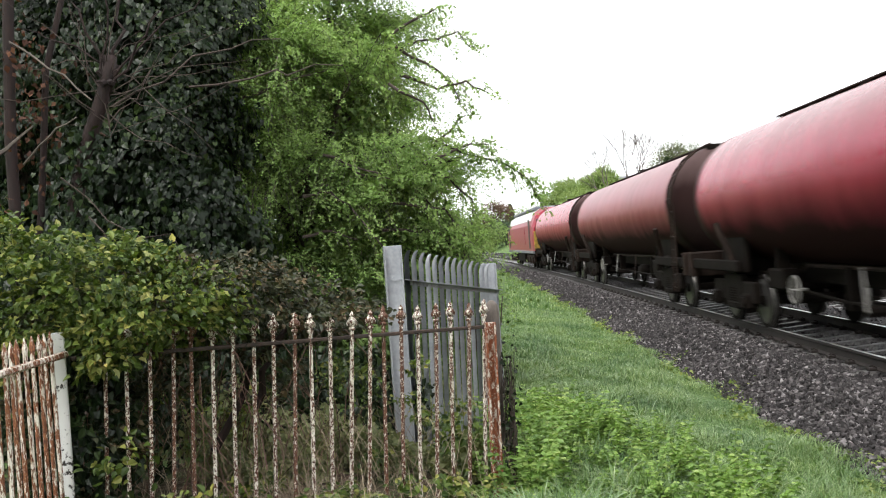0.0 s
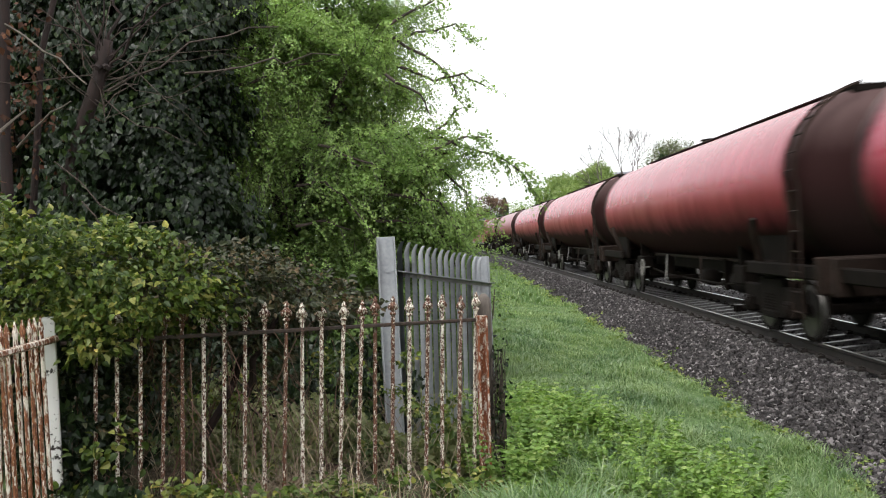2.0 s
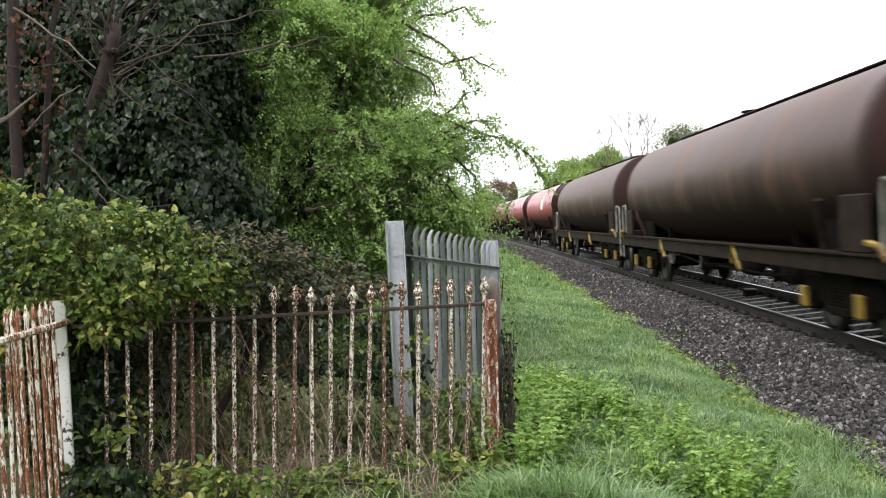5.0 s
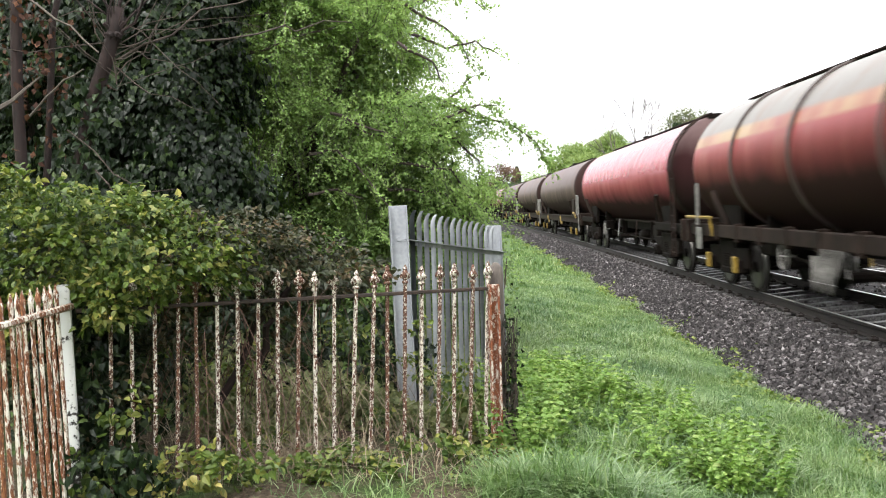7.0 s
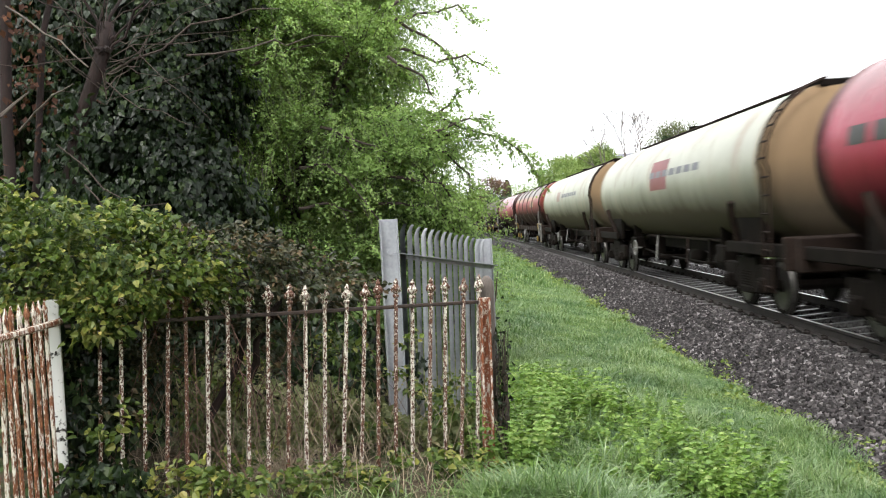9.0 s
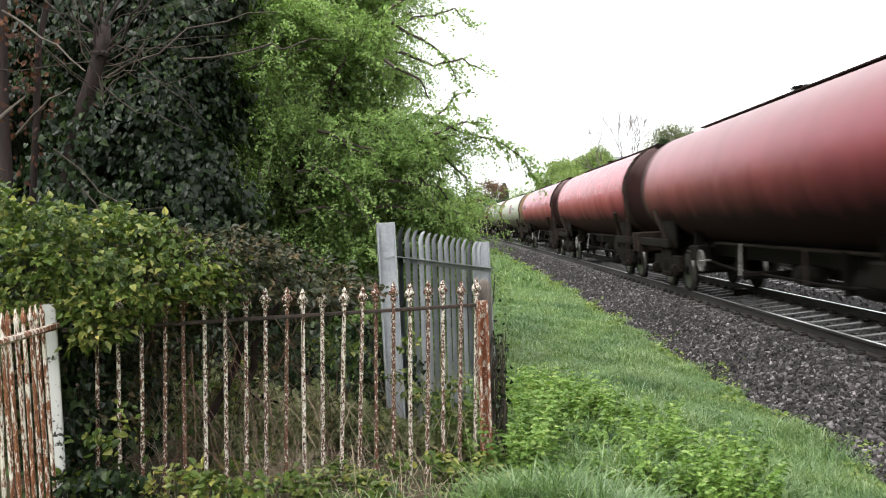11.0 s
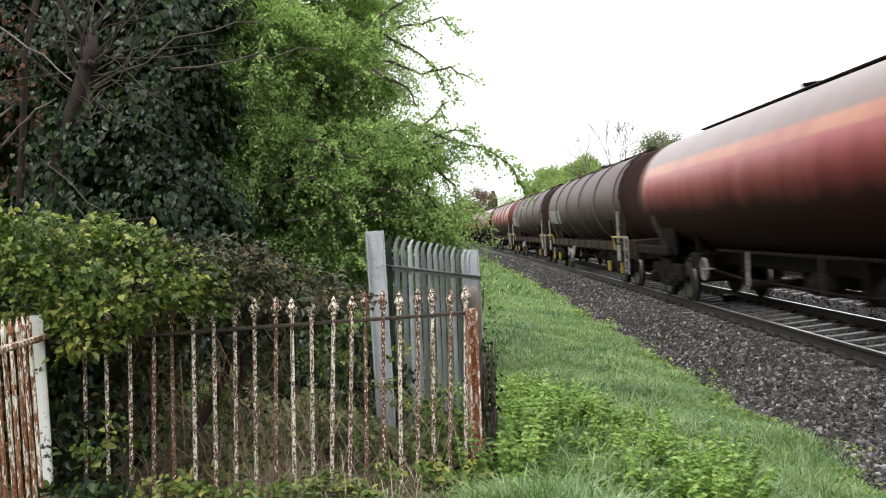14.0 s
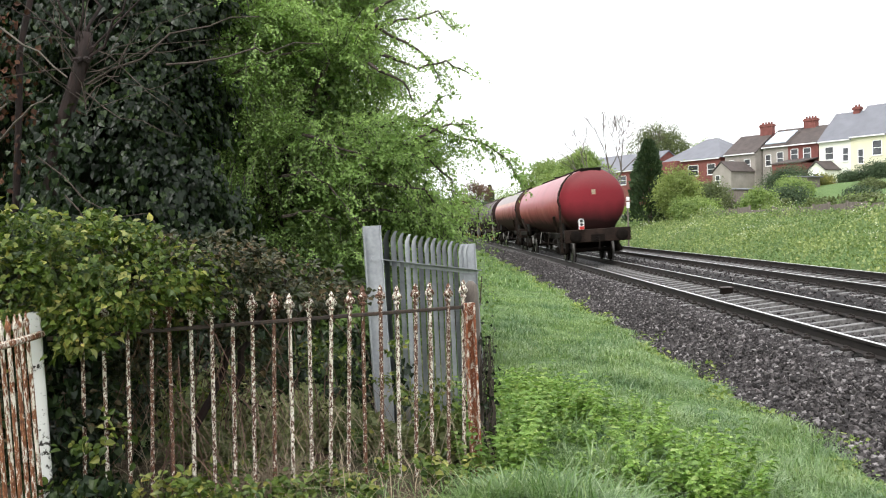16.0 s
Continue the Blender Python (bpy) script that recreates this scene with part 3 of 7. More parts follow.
def build_track(name, centre, z, cant, label, first, last):
    tr = tagged(empty(name), label, "railway track", "railway tracks", kind="structure")
    ys = np.concatenate([np.linspace(-300, -10, 8), np.arange(-5, 120, 3.0), np.linspace(125, 420, 30)])
    for side, dz in ((-0.7525, 0.0), (0.7525, cant)):
        rail = put("rail", sweep("rail", centre + side, z + dz, ys, RAIL), M["rail_side"], tr, "dark rusty steel rail")
        head = [(-0.028, 0.0), (0.028, 0.0), (0.026, 0.002), (-0.026, 0.002)]
        put("running_surface", sweep("running_surface", centre + side, z + dz, ys, head), M["bright"], rail, "polished rail head")
    # concrete sleepers and their fastenings
    bm = bmesh.new()
    vs = []
    for x, w, zt in ((-1.25, 0.10, -0.185), (-0.9, 0.105, -0.172), (-0.55, 0.085, -0.175), (0, 0.07, -0.215), (0.55, 0.085, -0.175), (0.9, 0.105, -0.172), (1.25, 0.10, -0.185)):
        vs.append([bm.verts.new(p) for p in ((x, -w - 0.02, -0.36), (x, -w, zt), (x, w, zt), (x, w + 0.02, -0.36))])
    for a, b in zip(vs, vs[1:]):
        for j in range(3):
            bm.faces.new((a[j], b[j], b[j + 1], a[j + 1]))
    bm.faces.new(vs[0])
    bm.faces.new(vs[-1][::-1])
    sleeper = finish(bm, "sleeper")
    sleeper.materials.append(M["sleeper"])
    bm = bmesh.new()
    for s in (-1, 1):
        box(bm, s * 0.12 - 0.05, s * 0.12 + 0.05, -0.06, 0.06, -0.175, -0.125, 0.01)
        tube(bm, [(s * 0.07, -0.05, -0.13), (s * 0.12, -0.02, -0.10), (s * 0.13, 0.03, -0.115), (s * 0.06, 0.05, -0.135)], 0.012, 5)
    clip = finish(bm, "rail_clip")
    clip.materials.append(M["rail_side"])
    tilt = -math.degrees(math.atan(cant / 1.505))
    for i in range(first, last):
        y = i * 0.65
        x = float(track_x(y)) + centre
        rz = -math.degrees(math.atan(0.03276 - 0.00042 * max(0, y)))
        s = put("sleeper", sleeper, None, tr, "", pose(x, y, z + cant / 2, 0, tilt, rz + random.uniform(-0.6, 0.6)))
        if y < 34:
            for side, dz in ((-0.7525, -0.004), (0.7525, -0.004)):
                put("rail_clip", clip, None, s, "", pose(side, 0, dz))
    # the rest of the sleepers, far off
    vv, ff = [], []
    q = np.array([(-1.25, -0.12, -0.18), (1.25, -0.12, -0.18), (1.25, 0.12, -0.18), (-1.25, 0.12, -0.18), (-1.25, -0.12, -0.36), (1.25, -0.12, -0.36), (1.25, 0.12, -0.36), (-1.25, 0.12, -0.36)])
    fq = np.array([(0, 1, 2, 3), (0, 4, 5, 1), (2, 6, 7, 3), (1, 5, 6, 2), (0, 3, 7, 4)])
    for k, i in enumerate(range(last, last + 380)):
        y = i * 0.65
        vv.append(q + (float(track_x(y)) + centre, y, z + cant / 2))
        ff.append(fq + 8 * k)
    tagged(put("far_sleepers", np_mesh("far_sleepers", np.concatenate(vv), np.concatenate(ff)), M["sleeper"], tr), kind="stuff")
    return tr


# ---------------- the train ----------------
TANK_R, TANK_Z = 1.29, 2.36


def bogie_part(wagon, y, damper=None):
    """One bogie with its frames, wheels, axle boxes and springs, under a wagon."""
    bm = bmesh.new()
    box(bm, -0.95, 0.95, -0.22, 0.22, 0.55, 0.85, 0.02)
    rod(bm, (0, 0, 0.8), (0, 0, 1.0), 0.25, seg=12)
    for ax in (-0.9, 0.9):
        rod(bm, (-0.74, ax, 0.46), (0.74, ax, 0.46), 0.085, seg=8)
    bog = part("bogie", bm, M["under"], wagon, "grimy black two-axle bogie", m=pose(0, y, 0))
    for sx in (-1, 1):
        bm = bmesh.new()
        x0, x1 = (sx * 1.02 - 0.06, sx * 1.02 + 0.06)
        for a, b, za, zb in ((-1.25, -0.55, 0.44, 0.80), (-0.55, 0.55, 0.32, 0.92), (0.55, 1.25, 0.44, 0.80)):
            box(bm, x0, x1, a, b, za, zb, 0.02)
        box(bm, x0 - 0.03, x1 + 0.03, -0.3, 0.3, 0.30, 0.42, 0.02)
        part("side_frame", bm, M["under"], bog)
        bm = bmesh.new()
        for k in (-0.16, 0.0, 0.16):
            for h in range(6):
                rod(bm, (sx * 1.03, k, 0.43 + h * 0.045), (sx * 1.03, k, 0.455 + h * 0.045), 0.07, seg=8)
        part("spring", bm, M["under"], bog)
        for ax in (-0.9, 0.9):
            bm = bmesh.new()
            box(bm, sx * 1.05 - 0.12, sx * 1.05 + 0.12, ax - 0.13, ax + 0.13, 0.34, 0.60, 0.03)
            rod(bm, (sx * 1.16, ax, 0.46), (sx * 1.21, ax, 0.46), 0.09, seg=10)
            part("axle_box", bm, M["under"], bog)
            if damper:
                bm = bmesh.new()
                box(bm, sx * 1.2 - 0.04, sx * 1.2 + 0.04, ax - 0.09, ax + 0.09, 0.36, 0.66, 0.02)
                part("axle_damper", bm, M["yellow"], bog, "yellow painted axle damper")
            bm = bmesh.new()
            lathe(bm, [(0.10, -0.09), (0.10, -0.07), (0.36, -0.045), (0.40, -0.067), (0.485, -0.067), (0.485, -0.035), (0.46, -0.03), (0.455, 0.067), (0.40, 0.067), (0.36, 0.02), (0.10, 0.05), (0.10, 0.08)],
                  "X", 28, (0, 0, 0))
            w = part("wheel", bm, M["wheel"], bog, "", True, pose(sx * 0.755, ax, 0.458, 0, 0, 0 if sx > 0 else 180))
            bm = bmesh.new()
            lathe(bm, [(0.452, -0.02), (0.461, -0.018), (0.459, 0.055), (0.452, 0.057)], "X", 28)
            part("tread", bm, M["tread"], w, "polished wheel tread", True)
    return bog


def common_parts(w, tank_mesh, tank_material, half, yellow=False):
    """Tank, underframe, buffers, bogies and brake gear, shared by all the tank wagons."""
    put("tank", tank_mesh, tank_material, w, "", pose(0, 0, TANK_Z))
    bm = bmesh.new()
    box(bm, -0.28, 0.28, -half + 0.2, half - 0.2, 0.82, 1.10, 0.02)
    box(bm, -0.4, 0.4, -4.9, 4.9, 0.80, 1.12, 0.03)
    for y in (-6.35, 6.35):
        box(bm, -1.1, 1.1, y - 0.25, y + 0.25, 0.92, 1.2, 0.03)
    part("centre_sill", bm, M["under"], w)
    for s in (-1, 1):
        bm = bmesh.new()
        box(bm, -1.27, 1.27, s * (half - 0.28) - 0.07, s * (half - 0.28) + 0.07, 0.80, 1.30, 0.02)
        beam = part("buffer_beam", bm, M["grimy"], w, "grimy steel buffer beam")
        bm = bmesh.new()
        box(bm, -0.07, 0.07, s * (half - 0.2) - 0.05, s * (half - 0.2) + 0.25, 0.85, 1.0, 0.02)
        tube(bm, [(0, s * (half - 0.05), 0.9), (0.02, s * half, 0.78), (0, s * half, 0.6), (-0.03, s * half, 0.55)], 0.03, 6)
        part("drawhook", bm, M["under"], beam)
        for sx in (-0.88, 0.88):
            bm = bmesh.new()
            pr = [(0.12, half - 0.22), (0.12, half - 0.10), (0.08, half - 0.10), (0.08, half - 0.05), (0.23, half - 0.045), (0.235, half), (0.10, half + 0.012)]
            pr = pr if s > 0 else [(r, -h) for r, h in pr]
            lathe(bm, pr, "Y", 18, (sx, 0, 1.03))
            bmesh.ops.recalc_face_normals(bm, faces=bm.faces)
            part("buffer", bm, M["under"], w, "round black buffer", True)
        bogie_part(w, s * 6.35, yellow)
        for sx in (-1, 1):
            # saddle plate and its curved strut on the flank
            bm = bmesh.new()
            x, y = sx * 1.12, s * 6.35
            tube(bm, [(x * 0.99, y - s * 0.3, 1.05), (x * 1.03, y - s * 0.25, 1.3), (sx * 1.27, y - s * 0.1, 1.62), (sx * 1.31, y, 1.86)], 0.06, 6)
            part("saddle_strut", bm, M["grimy"], w)
            bm = bmesh.new()
            box(bm, sx * 1.16 - 0.05, sx * 1.16 + 0.05, s * 5.6, s * (half - 0.3), 0.98, 1.18, 0.02)
            part("end_sole_bar", bm, M["under"], w)
    # brake rodding, pipe runs and boxes slung under the barrel
    bm = bmesh.new()
    tube(bm, [(-0.62, -5.4, 0.74), (-0.66, -2.2, 0.60), (-0.66, 2.4, 0.62), (-0.60, 5.4, 0.76)], 0.028, 6)
    tube(bm, [(0.55, -5.4, 0.70), (0.55, 5.4, 0.70)], 0.025, 6)
    for y in (-4.4, -2.6, 2.2, 4.3):
        box(bm, -0.70, -0.52, y - 0.05, y + 0.05, 0.50, 1.12, 0.01)
    part("brake_rodding", bm, M["under"], w)
    bm = bmesh.new()
    tube(bm, [(-0.70, -7.6, 0.95), (-0.62, -5.0, 0.98), (-0.62, -4.6, 1.10), (-0.60, 3.9, 1.10), (-0.60, 4.4, 0.92), (-0.66, 7.6, 0.95)], 0.03, 6)
    part("pipe_run", bm, M["grimy"], w)
    for y, wd, z0 in ((-4.2, 0.30, 0.70), (4.5, 0.36, 0.72)):
        bm = bmesh.new()
        box(bm, -0.92, -0.62, y - wd, y + wd, z0, 1.05, 0.03)
        box(bm, -0.88, -0.66, y - 0.04, y + 0.04, 1.03, 1.40, 0.01)
        part("equipment_box", bm, M["under"], w)
    for s in (-1, 1):
        for sx in (-1, 1):
            bm = bmesh.new()
            box(bm, sx * 0.98 - 0.05, sx * 0.98 + 0.05, s * 6.35 - 0.7, s * 6.35 + 0.7, 0.95, 1.62, 0.03)
            part("saddle", bm, M["under"], w)
    for sx in (-1, 1):
        for y in (-1.9, 1.1):
            bm = bmesh.new()
            rod(bm, (sx * 0.95, y, 1.15), (sx * 1.10, y - 0.42, 0.62), 0.018, seg=6)
            part("brake_hanger", bm, M["white_steel"] if y > 0 else M["grimy"], w)
        bm = bmesh.new()
        pts = [(sx * 1.18, 2.9 + 0.2 * math.cos(q), 0.80 + 0.2 * math.sin(q)) for q in (2 * math.pi * i / 14 for i in range(15))]
        tube(bm, pts, 0.022, 6)
        rod(bm, (sx * 1.18, 2.7, 0.80), (sx * 1.18, 3.1, 0.80), 0.014, seg=5)
        rod(bm, (sx * 1.18, 2.9, 0.6), (sx * 1.18, 2.9, 1.0), 0.014, seg=5)
        rod(bm, (sx * 1.0, 2.9, 0.80), (sx * 1.18, 2.9, 0.80), 0.02, seg=6)
        part("brake_wheel", bm, M["white_steel"], w, "pale round brake hand wheel")
    for y, x, r, ln in ((-3.4, -0.45, 0.22, 1.3), (0.1, 0.42, 0.2, 1.2), (-0.9, -0.5, 0.17, 0.8)):
        bm = bmesh.new()
        lathe(bm, [(0.05, y - ln / 2), (r, y - ln / 2 + 0.08), (r, y + ln / 2 - 0.08), (0.05, y + ln / 2)], "Y", 14, (x, 0, 0.68))
        bmesh.ops.recalc_face_normals(bm, faces=bm.faces)
        part("air_reservoir", bm, M["under"], w, "", True)
    bm = bmesh.new()
    rod(bm, (0, 0.9, 1.2), (0, 0.9, 0.55), 0.13, seg=10)
    rod(bm, (-1.0, 0.9, 0.6), (1.0, 0.9, 0.6), 0.07, seg=8)
    part("discharge_pipe", bm, M["under"], w)


def tank_shell(name, half):
    """Barrel with dished ends about its own axis."""
    ln = half - 1.10
    prof = []
    for q in np.linspace(0, math.pi / 2, 10):
        prof.append((TANK_R * max(0.02, math.sin(q)) ** 0.7, -ln - 0.52 * math.cos(q) ** 1.1))
    prof += [(TANK_R, -ln + 0.15), (TANK_R, -ln + 0.6)]
    prof += [(r, -y) for r, y in prof[::-1]]
    bm = bmesh.new()
    lathe(bm, prof, "Y", 56)
    bmesh.ops.recalc_face_normals(bm, faces=bm.faces)
    return finish(bm, name, True)


def top_walkway(w, y0, y1, rail=True, dome=True):
    bm = bmesh.new()
    box(bm, -0.36, 0.36, y0, y1, TANK_Z + TANK_R - 0.015, TANK_Z + TANK_R + 0.012, 0.006)
    for y in np.arange(y0 + 0.4, y1, 1.9):
        box(bm, -0.36, 0.36, y - 0.04, y + 0.04, TANK_Z + TANK_R - 0.09, TANK_Z + TANK_R - 0.02)
    part("walkway", bm, M["grimy"], w, "dark grating walkway along the tank top")
    if dome:
        for y in (0.0,):
            bm = bmesh.new()
            lathe(bm, [(0.3, TANK_Z + TANK_R - 0.1), (0.3, TANK_Z + TANK_R + 0.06), (0.34, TANK_Z + TANK_R + 0.06), (0.34, TANK_Z + TANK_R + 0.09), (0.05, TANK_Z + TANK_R + 0.11)], "Z", 16, (0, y, 0))
            part("filler_hatch", bm, M["under"], w)


def ladder_part(w, x, y, z0, z1, wide, material, over=False):
    """Ladder on the side of the end; over: its stiles bend over the tank's shoulder up to the walkway."""
    bm = bmesh.new()
    for s in (-wide, wide):
        pts = [(x, y + s, z0), (x, y + s, z1)]
        if over:
            for q in np.linspace(0.05, 1.3, 6):
                pts.append((-math.cos(q) * (TANK_R + 0.06), y + s, TANK_Z + math.sin(q) * (TANK_R + 0.06)))
        tube(bm, pts, 0.022, 5)
    for z in np.arange(z0 + 0.08, z1, 0.28):
        rod(bm, (x, y - wide, z), (x, y + wide, z), 0.016, seg=5)
    if over:
        for q in np.linspace(0.1, 1.25, 7):
            p = (-math.cos(q) * (TANK_R + 0.06), TANK_Z + math.sin(q) * (TANK_R + 0.06))
            rod(bm, (p[0], y - wide, p[1]), (p[0], y + wide, p[1]), 0.016, seg=5)
    return part("ladder", bm, material, w, "steel ladder")


def wagon_plain():
    """Plain barrel carried on saddles, walkway with an arched end rail."""
    w = empty("tank_wagon")
    common_parts(w, tank_shell("tank_plain", 9.0), M["tank_red"], 9.0)
    top_walkway(w, -7.9, 5.6)
    ladder_part(w, -1.30, -8.1, 0.45, 2.3, 0.17, M["grimy"], True)
    bm = bmesh.new()
    pts = [(math.cos(q) * (TANK_R + 0.10), -7.9, TANK_Z + math.sin(q) * (TANK_R + 0.12)) for q in np.linspace(0.5, 1.25, 7)]
    tube(bm, pts, 0.02, 5)
    tube(bm, [(p[0] * 0.93, -7.9, TANK_Z + (p[2] - TANK_Z) * 0.93) for p in pts], 0.02, 5)
    for p in pts:
        rod(bm, p, (p[0] * 0.93, -7.9, TANK_Z + (p[2] - TANK_Z) * 0.93), 0.02, seg=5)
    part("end_grille", bm, M["white_steel"], w, "arched end rail over the shoulder")
    bm = bmesh.new()
    box(bm, -0.40, 0.40, -8.1, -7.8, TANK_Z + TANK_R - 0.12, TANK_Z + TANK_R + 0.012, 0.02)
    part("end_platform", bm, M["under"], w)
    bm = bmesh.new()
    box(bm, -0.07, 0.07, -8.42, -8.32, TANK_Z + 0.26, TANK_Z + 0.45, 0.005)
    part("data_plate", bm, M["dead"], w, "small faded plate on the tank end")
    return w


def wagon_solebar():
    """Brown-grey barrel on a full-length frame with hooped end rails."""
    w = empty("framed_tank_wagon")
    common_parts(w, tank_shell("tank_framed", 9.0), M["tank_grey"], 9.0, True)
    top_walkway(w, -7.0, 5.2)
    for sx in (-1, 1):
        bm = bmesh.new()
        box(bm, sx * 1.27 - 0.05, sx * 1.27 + 0.05, -8.7, 8.7, 0.90, 1.16, 0.015)
        box(bm, sx * 1.27 - 0.10, sx * 1.27 + 0.10, -8.7, 8.7, 1.16, 1.19)
        part("sole_bar", bm, M["grimy"], w, "long brown sole bar")
        for s in (-1, 1):
            bm = bmesh.new()
            y = s * 8.72
            tube(bm, [(sx * 1.28, y, 0.55), (sx * 1.28, y, 1.9), (sx * 1.28, y - s * 0.05, 2.02), (sx * 1.28, y - s * 0.5, 2.05), (sx * 1.28, y - s * 0.55, 1.95), (sx * 1.28, y - s * 0.55, 1.25)], 0.03, 6)
            part("hand_rail", bm, M["white_steel"], w, "pale hooped hand rail")
            bm = bmesh.new()
            box(bm, sx * 1.30 - 0.03, sx * 1.30 + 0.03, s * 7.45 - 0.42, s * 7.45 + 0.42, 1.19, 1.9, 0.02)
            part("cradle_plate", bm, M["grimy"], w, "weathered plate between frame and tank")
            bm = bmesh.new()
            tube(bm, [(sx * 1.34, s * 8.4, 1.12), (sx * 1.40, s * 8.3, 1.3), (sx * 1.40, s * 8.0, 1.33)], 0.04, 6)
            part("grab_handle", bm, M["yellow"], w, "yellow grab handle")
        for y in (-2.5, 3.4):
            bm = bmesh.new()
            tube(bm, [(sx * 1.30, y - 0.25, 0.75), (sx * 1.33, y, 1.16), (sx * 1.30, y + 0.18, 0.85)], 0.04, 6)
            part("brake_lever", bm, M["yellow"], w, "yellow brake lever")
    return w


def wagon_ribbed(hoops):
    """Barrel with raised hoops, white ladders and a yellow hand rail at the ends."""
    w = empty("ribbed_tank_wagon")
    common_parts(w, tank_shell("tank_ribbed", 9.0), M["tank_dark"], 9.0, True)
    top_walkway(w, -7.6, 7.2)
    for y in (5.15, 2.2, -0.8, -3.85, -7.0)[:hoops]:
        bm = bmesh.new()
        lathe(bm, [(TANK_R - 0.02, -0.05), (TANK_R + 0.03, -0.045), (TANK_R + 0.045, -0.025), (TANK_R + 0.045, 0.025), (TANK_R + 0.03, 0.045), (TANK_R - 0.02, 0.05)], "Y", 40)
        bmesh.ops.recalc_face_normals(bm, faces=bm.faces)
        part("hoop", bm, M["hoop"], w, "raised stiffening hoop", m=pose(0, y, TANK_Z))
    ladder_part(w, -1.33, -8.55, 0.42, 1.4, 0.2, M["white_steel"])
    ladder_part(w, -1.28, -8.1, 1.4, 2.3, 0.15, M["grimy"], True)
    for sx in (-1, 1):
        for s in (-1, 1):
            bm = bmesh.new()
            rod(bm, (sx * 1.30, s * 8.6, 1.36), (sx * 1.30, s * 6.6, 1.36), 0.032, seg=6)
            rod(bm, (sx * 1.26, s * 6.7, 1.0), (sx * 1.30, s * 6.7, 1.36), 0.03, seg=6)
            part("end_rail", bm, M["yellow"], w, "yellow hand rail")
            bm = bmesh.new()
            box(bm, sx * 1.32 - 0.03, sx * 1.32 + 0.03, s * 7.55 - 0.05, s * 7.55 + 0.05, 1.2, 2.05, 0.01)
            box(bm, sx * 1.32 - 0.02, sx * 1.32 + 0.02, s * 7.5 - 0.16, s * 7.5 + 0.16, 0.72, 1.16, 0.01)
            part("brake_stand", bm, M["white_steel"], w, "white brake stand and box")
        bm = bmesh.new()
        box(bm, sx * 1.18 - 0.05, sx * 1.18 + 0.05, -8.4, 8.4, 0.98, 1.22, 0.015)
        for y in np.arange(-7.8, 8, 1.3):
            box(bm, sx * 1.18 - 0.075, sx * 1.18 + 0.075, y - 0.05, y + 0.05, 0.93, 1.26, 0.01)
        part("sole_bar", bm, M["grimy"], w, "reddish brown sole bar")
    bm = bmesh.new()
    for k in range(3):
        tube(bm, [(-1.3, 0.4 + k * 0.28, 1.0), (-1.36, 0.45 + k * 0.28, 0.72), (-1.36, 0.62 + k * 0.28, 0.45), (-1.33, 0.7 + k * 0.28, 0.9)], 0.03, 6)
    part("hose", bm, M["white_steel"], w, "coiled pale hose")
    return w


def side_patch(w, material, y0, y1, q0, q1, name, label):
    """Painted panel that follows the barrel on both flanks, 4 mm proud."""
    for sx in (-1, 1):
        bm = bmesh.new()
        qs = np.linspace(q0, q1, 9)
        r = TANK_R + 0.005
        rows = [[bm.verts.new((sx * math.cos(q) * r, y, TANK_Z + math.sin(q) * r)) for y in (y0, y1)] for q in qs]
        for a, b in zip(rows, rows[1:]):
            f = (a[0], a[1], b[1], b[0])
            bm.faces.new(f if sx < 0 else f[::-1])
        part(name, bm, material, w, label, True)


def train_y(i, t):
    """Place along the track of the middle of wagon i (1 next to the locomotive) at t seconds."""
    return 72.74 + 23.08 * t + 0.023 * t * t - 18.0 * i - 8.25


def rows_for(i, shift=0.0):
    rows = []
    for t in range(17):
        y = train_y(i, t) + shift
        slope = 0.03276 - 0.00042 * min(max(y, 0), 260)
        rows.append((t, pose(float(track_x(y)), y, CANT / 2, 0, -math.degrees(math.atan(CANT / 1.505)), -math.degrees(math.atan(slope)))))
    return rows


def set_paint(w, material):
    for o in w.children:
        if o.name.split(".")[0] == "tank":
            o.material_slots[0].link = "OBJECT"
            o.material_slots[0].material = material


PAINT = {1: "tank_red", 2: "tank_red_dull", 3: "tank_red_bright", 4: "tank_red", 5: "tank_red", 6: "tank_red_bright", 7: "tank_red", 8: "tank_grey", 9: "tank_grey", 10: "tank_grey",
         11: "tank_red_bright", 12: "tank_band", 13: "tank_cream", 14: "tank_cream", 15: "tank_red_bright", 16: "tank_red", 17: "tank_red_dull", 18: "tank_band_red",
         19: "tank_dark", 20: "tank_dark", 21: "tank_orange", 22: "tank_red_last"}
SAY = {"tank_red": "red tank wagon streaked with brown grime", "tank_red_dull": "dull red tank wagon heavily stained brown", "tank_red_bright": "glossy crimson tank wagon, belly dark with grime and painted-in shade",
       "tank_grey": "brown-grey tank wagon with rust streaks on a long frame", "tank_band": "red tank wagon with raised hoops, cream top and yellow stripe", "tank_band_red": "brownish red tank wagon with raised hoops and orange stripe", "tank_cream": "cream tank wagon with orange-stained ends",
       "tank_dark": "dark grey tank wagon with raised hoops", "tank_red_last": "red tank wagon", "tank_orange": "faded red tank wagon with grey-brown top and orange stripe"}
TRAIN = {}


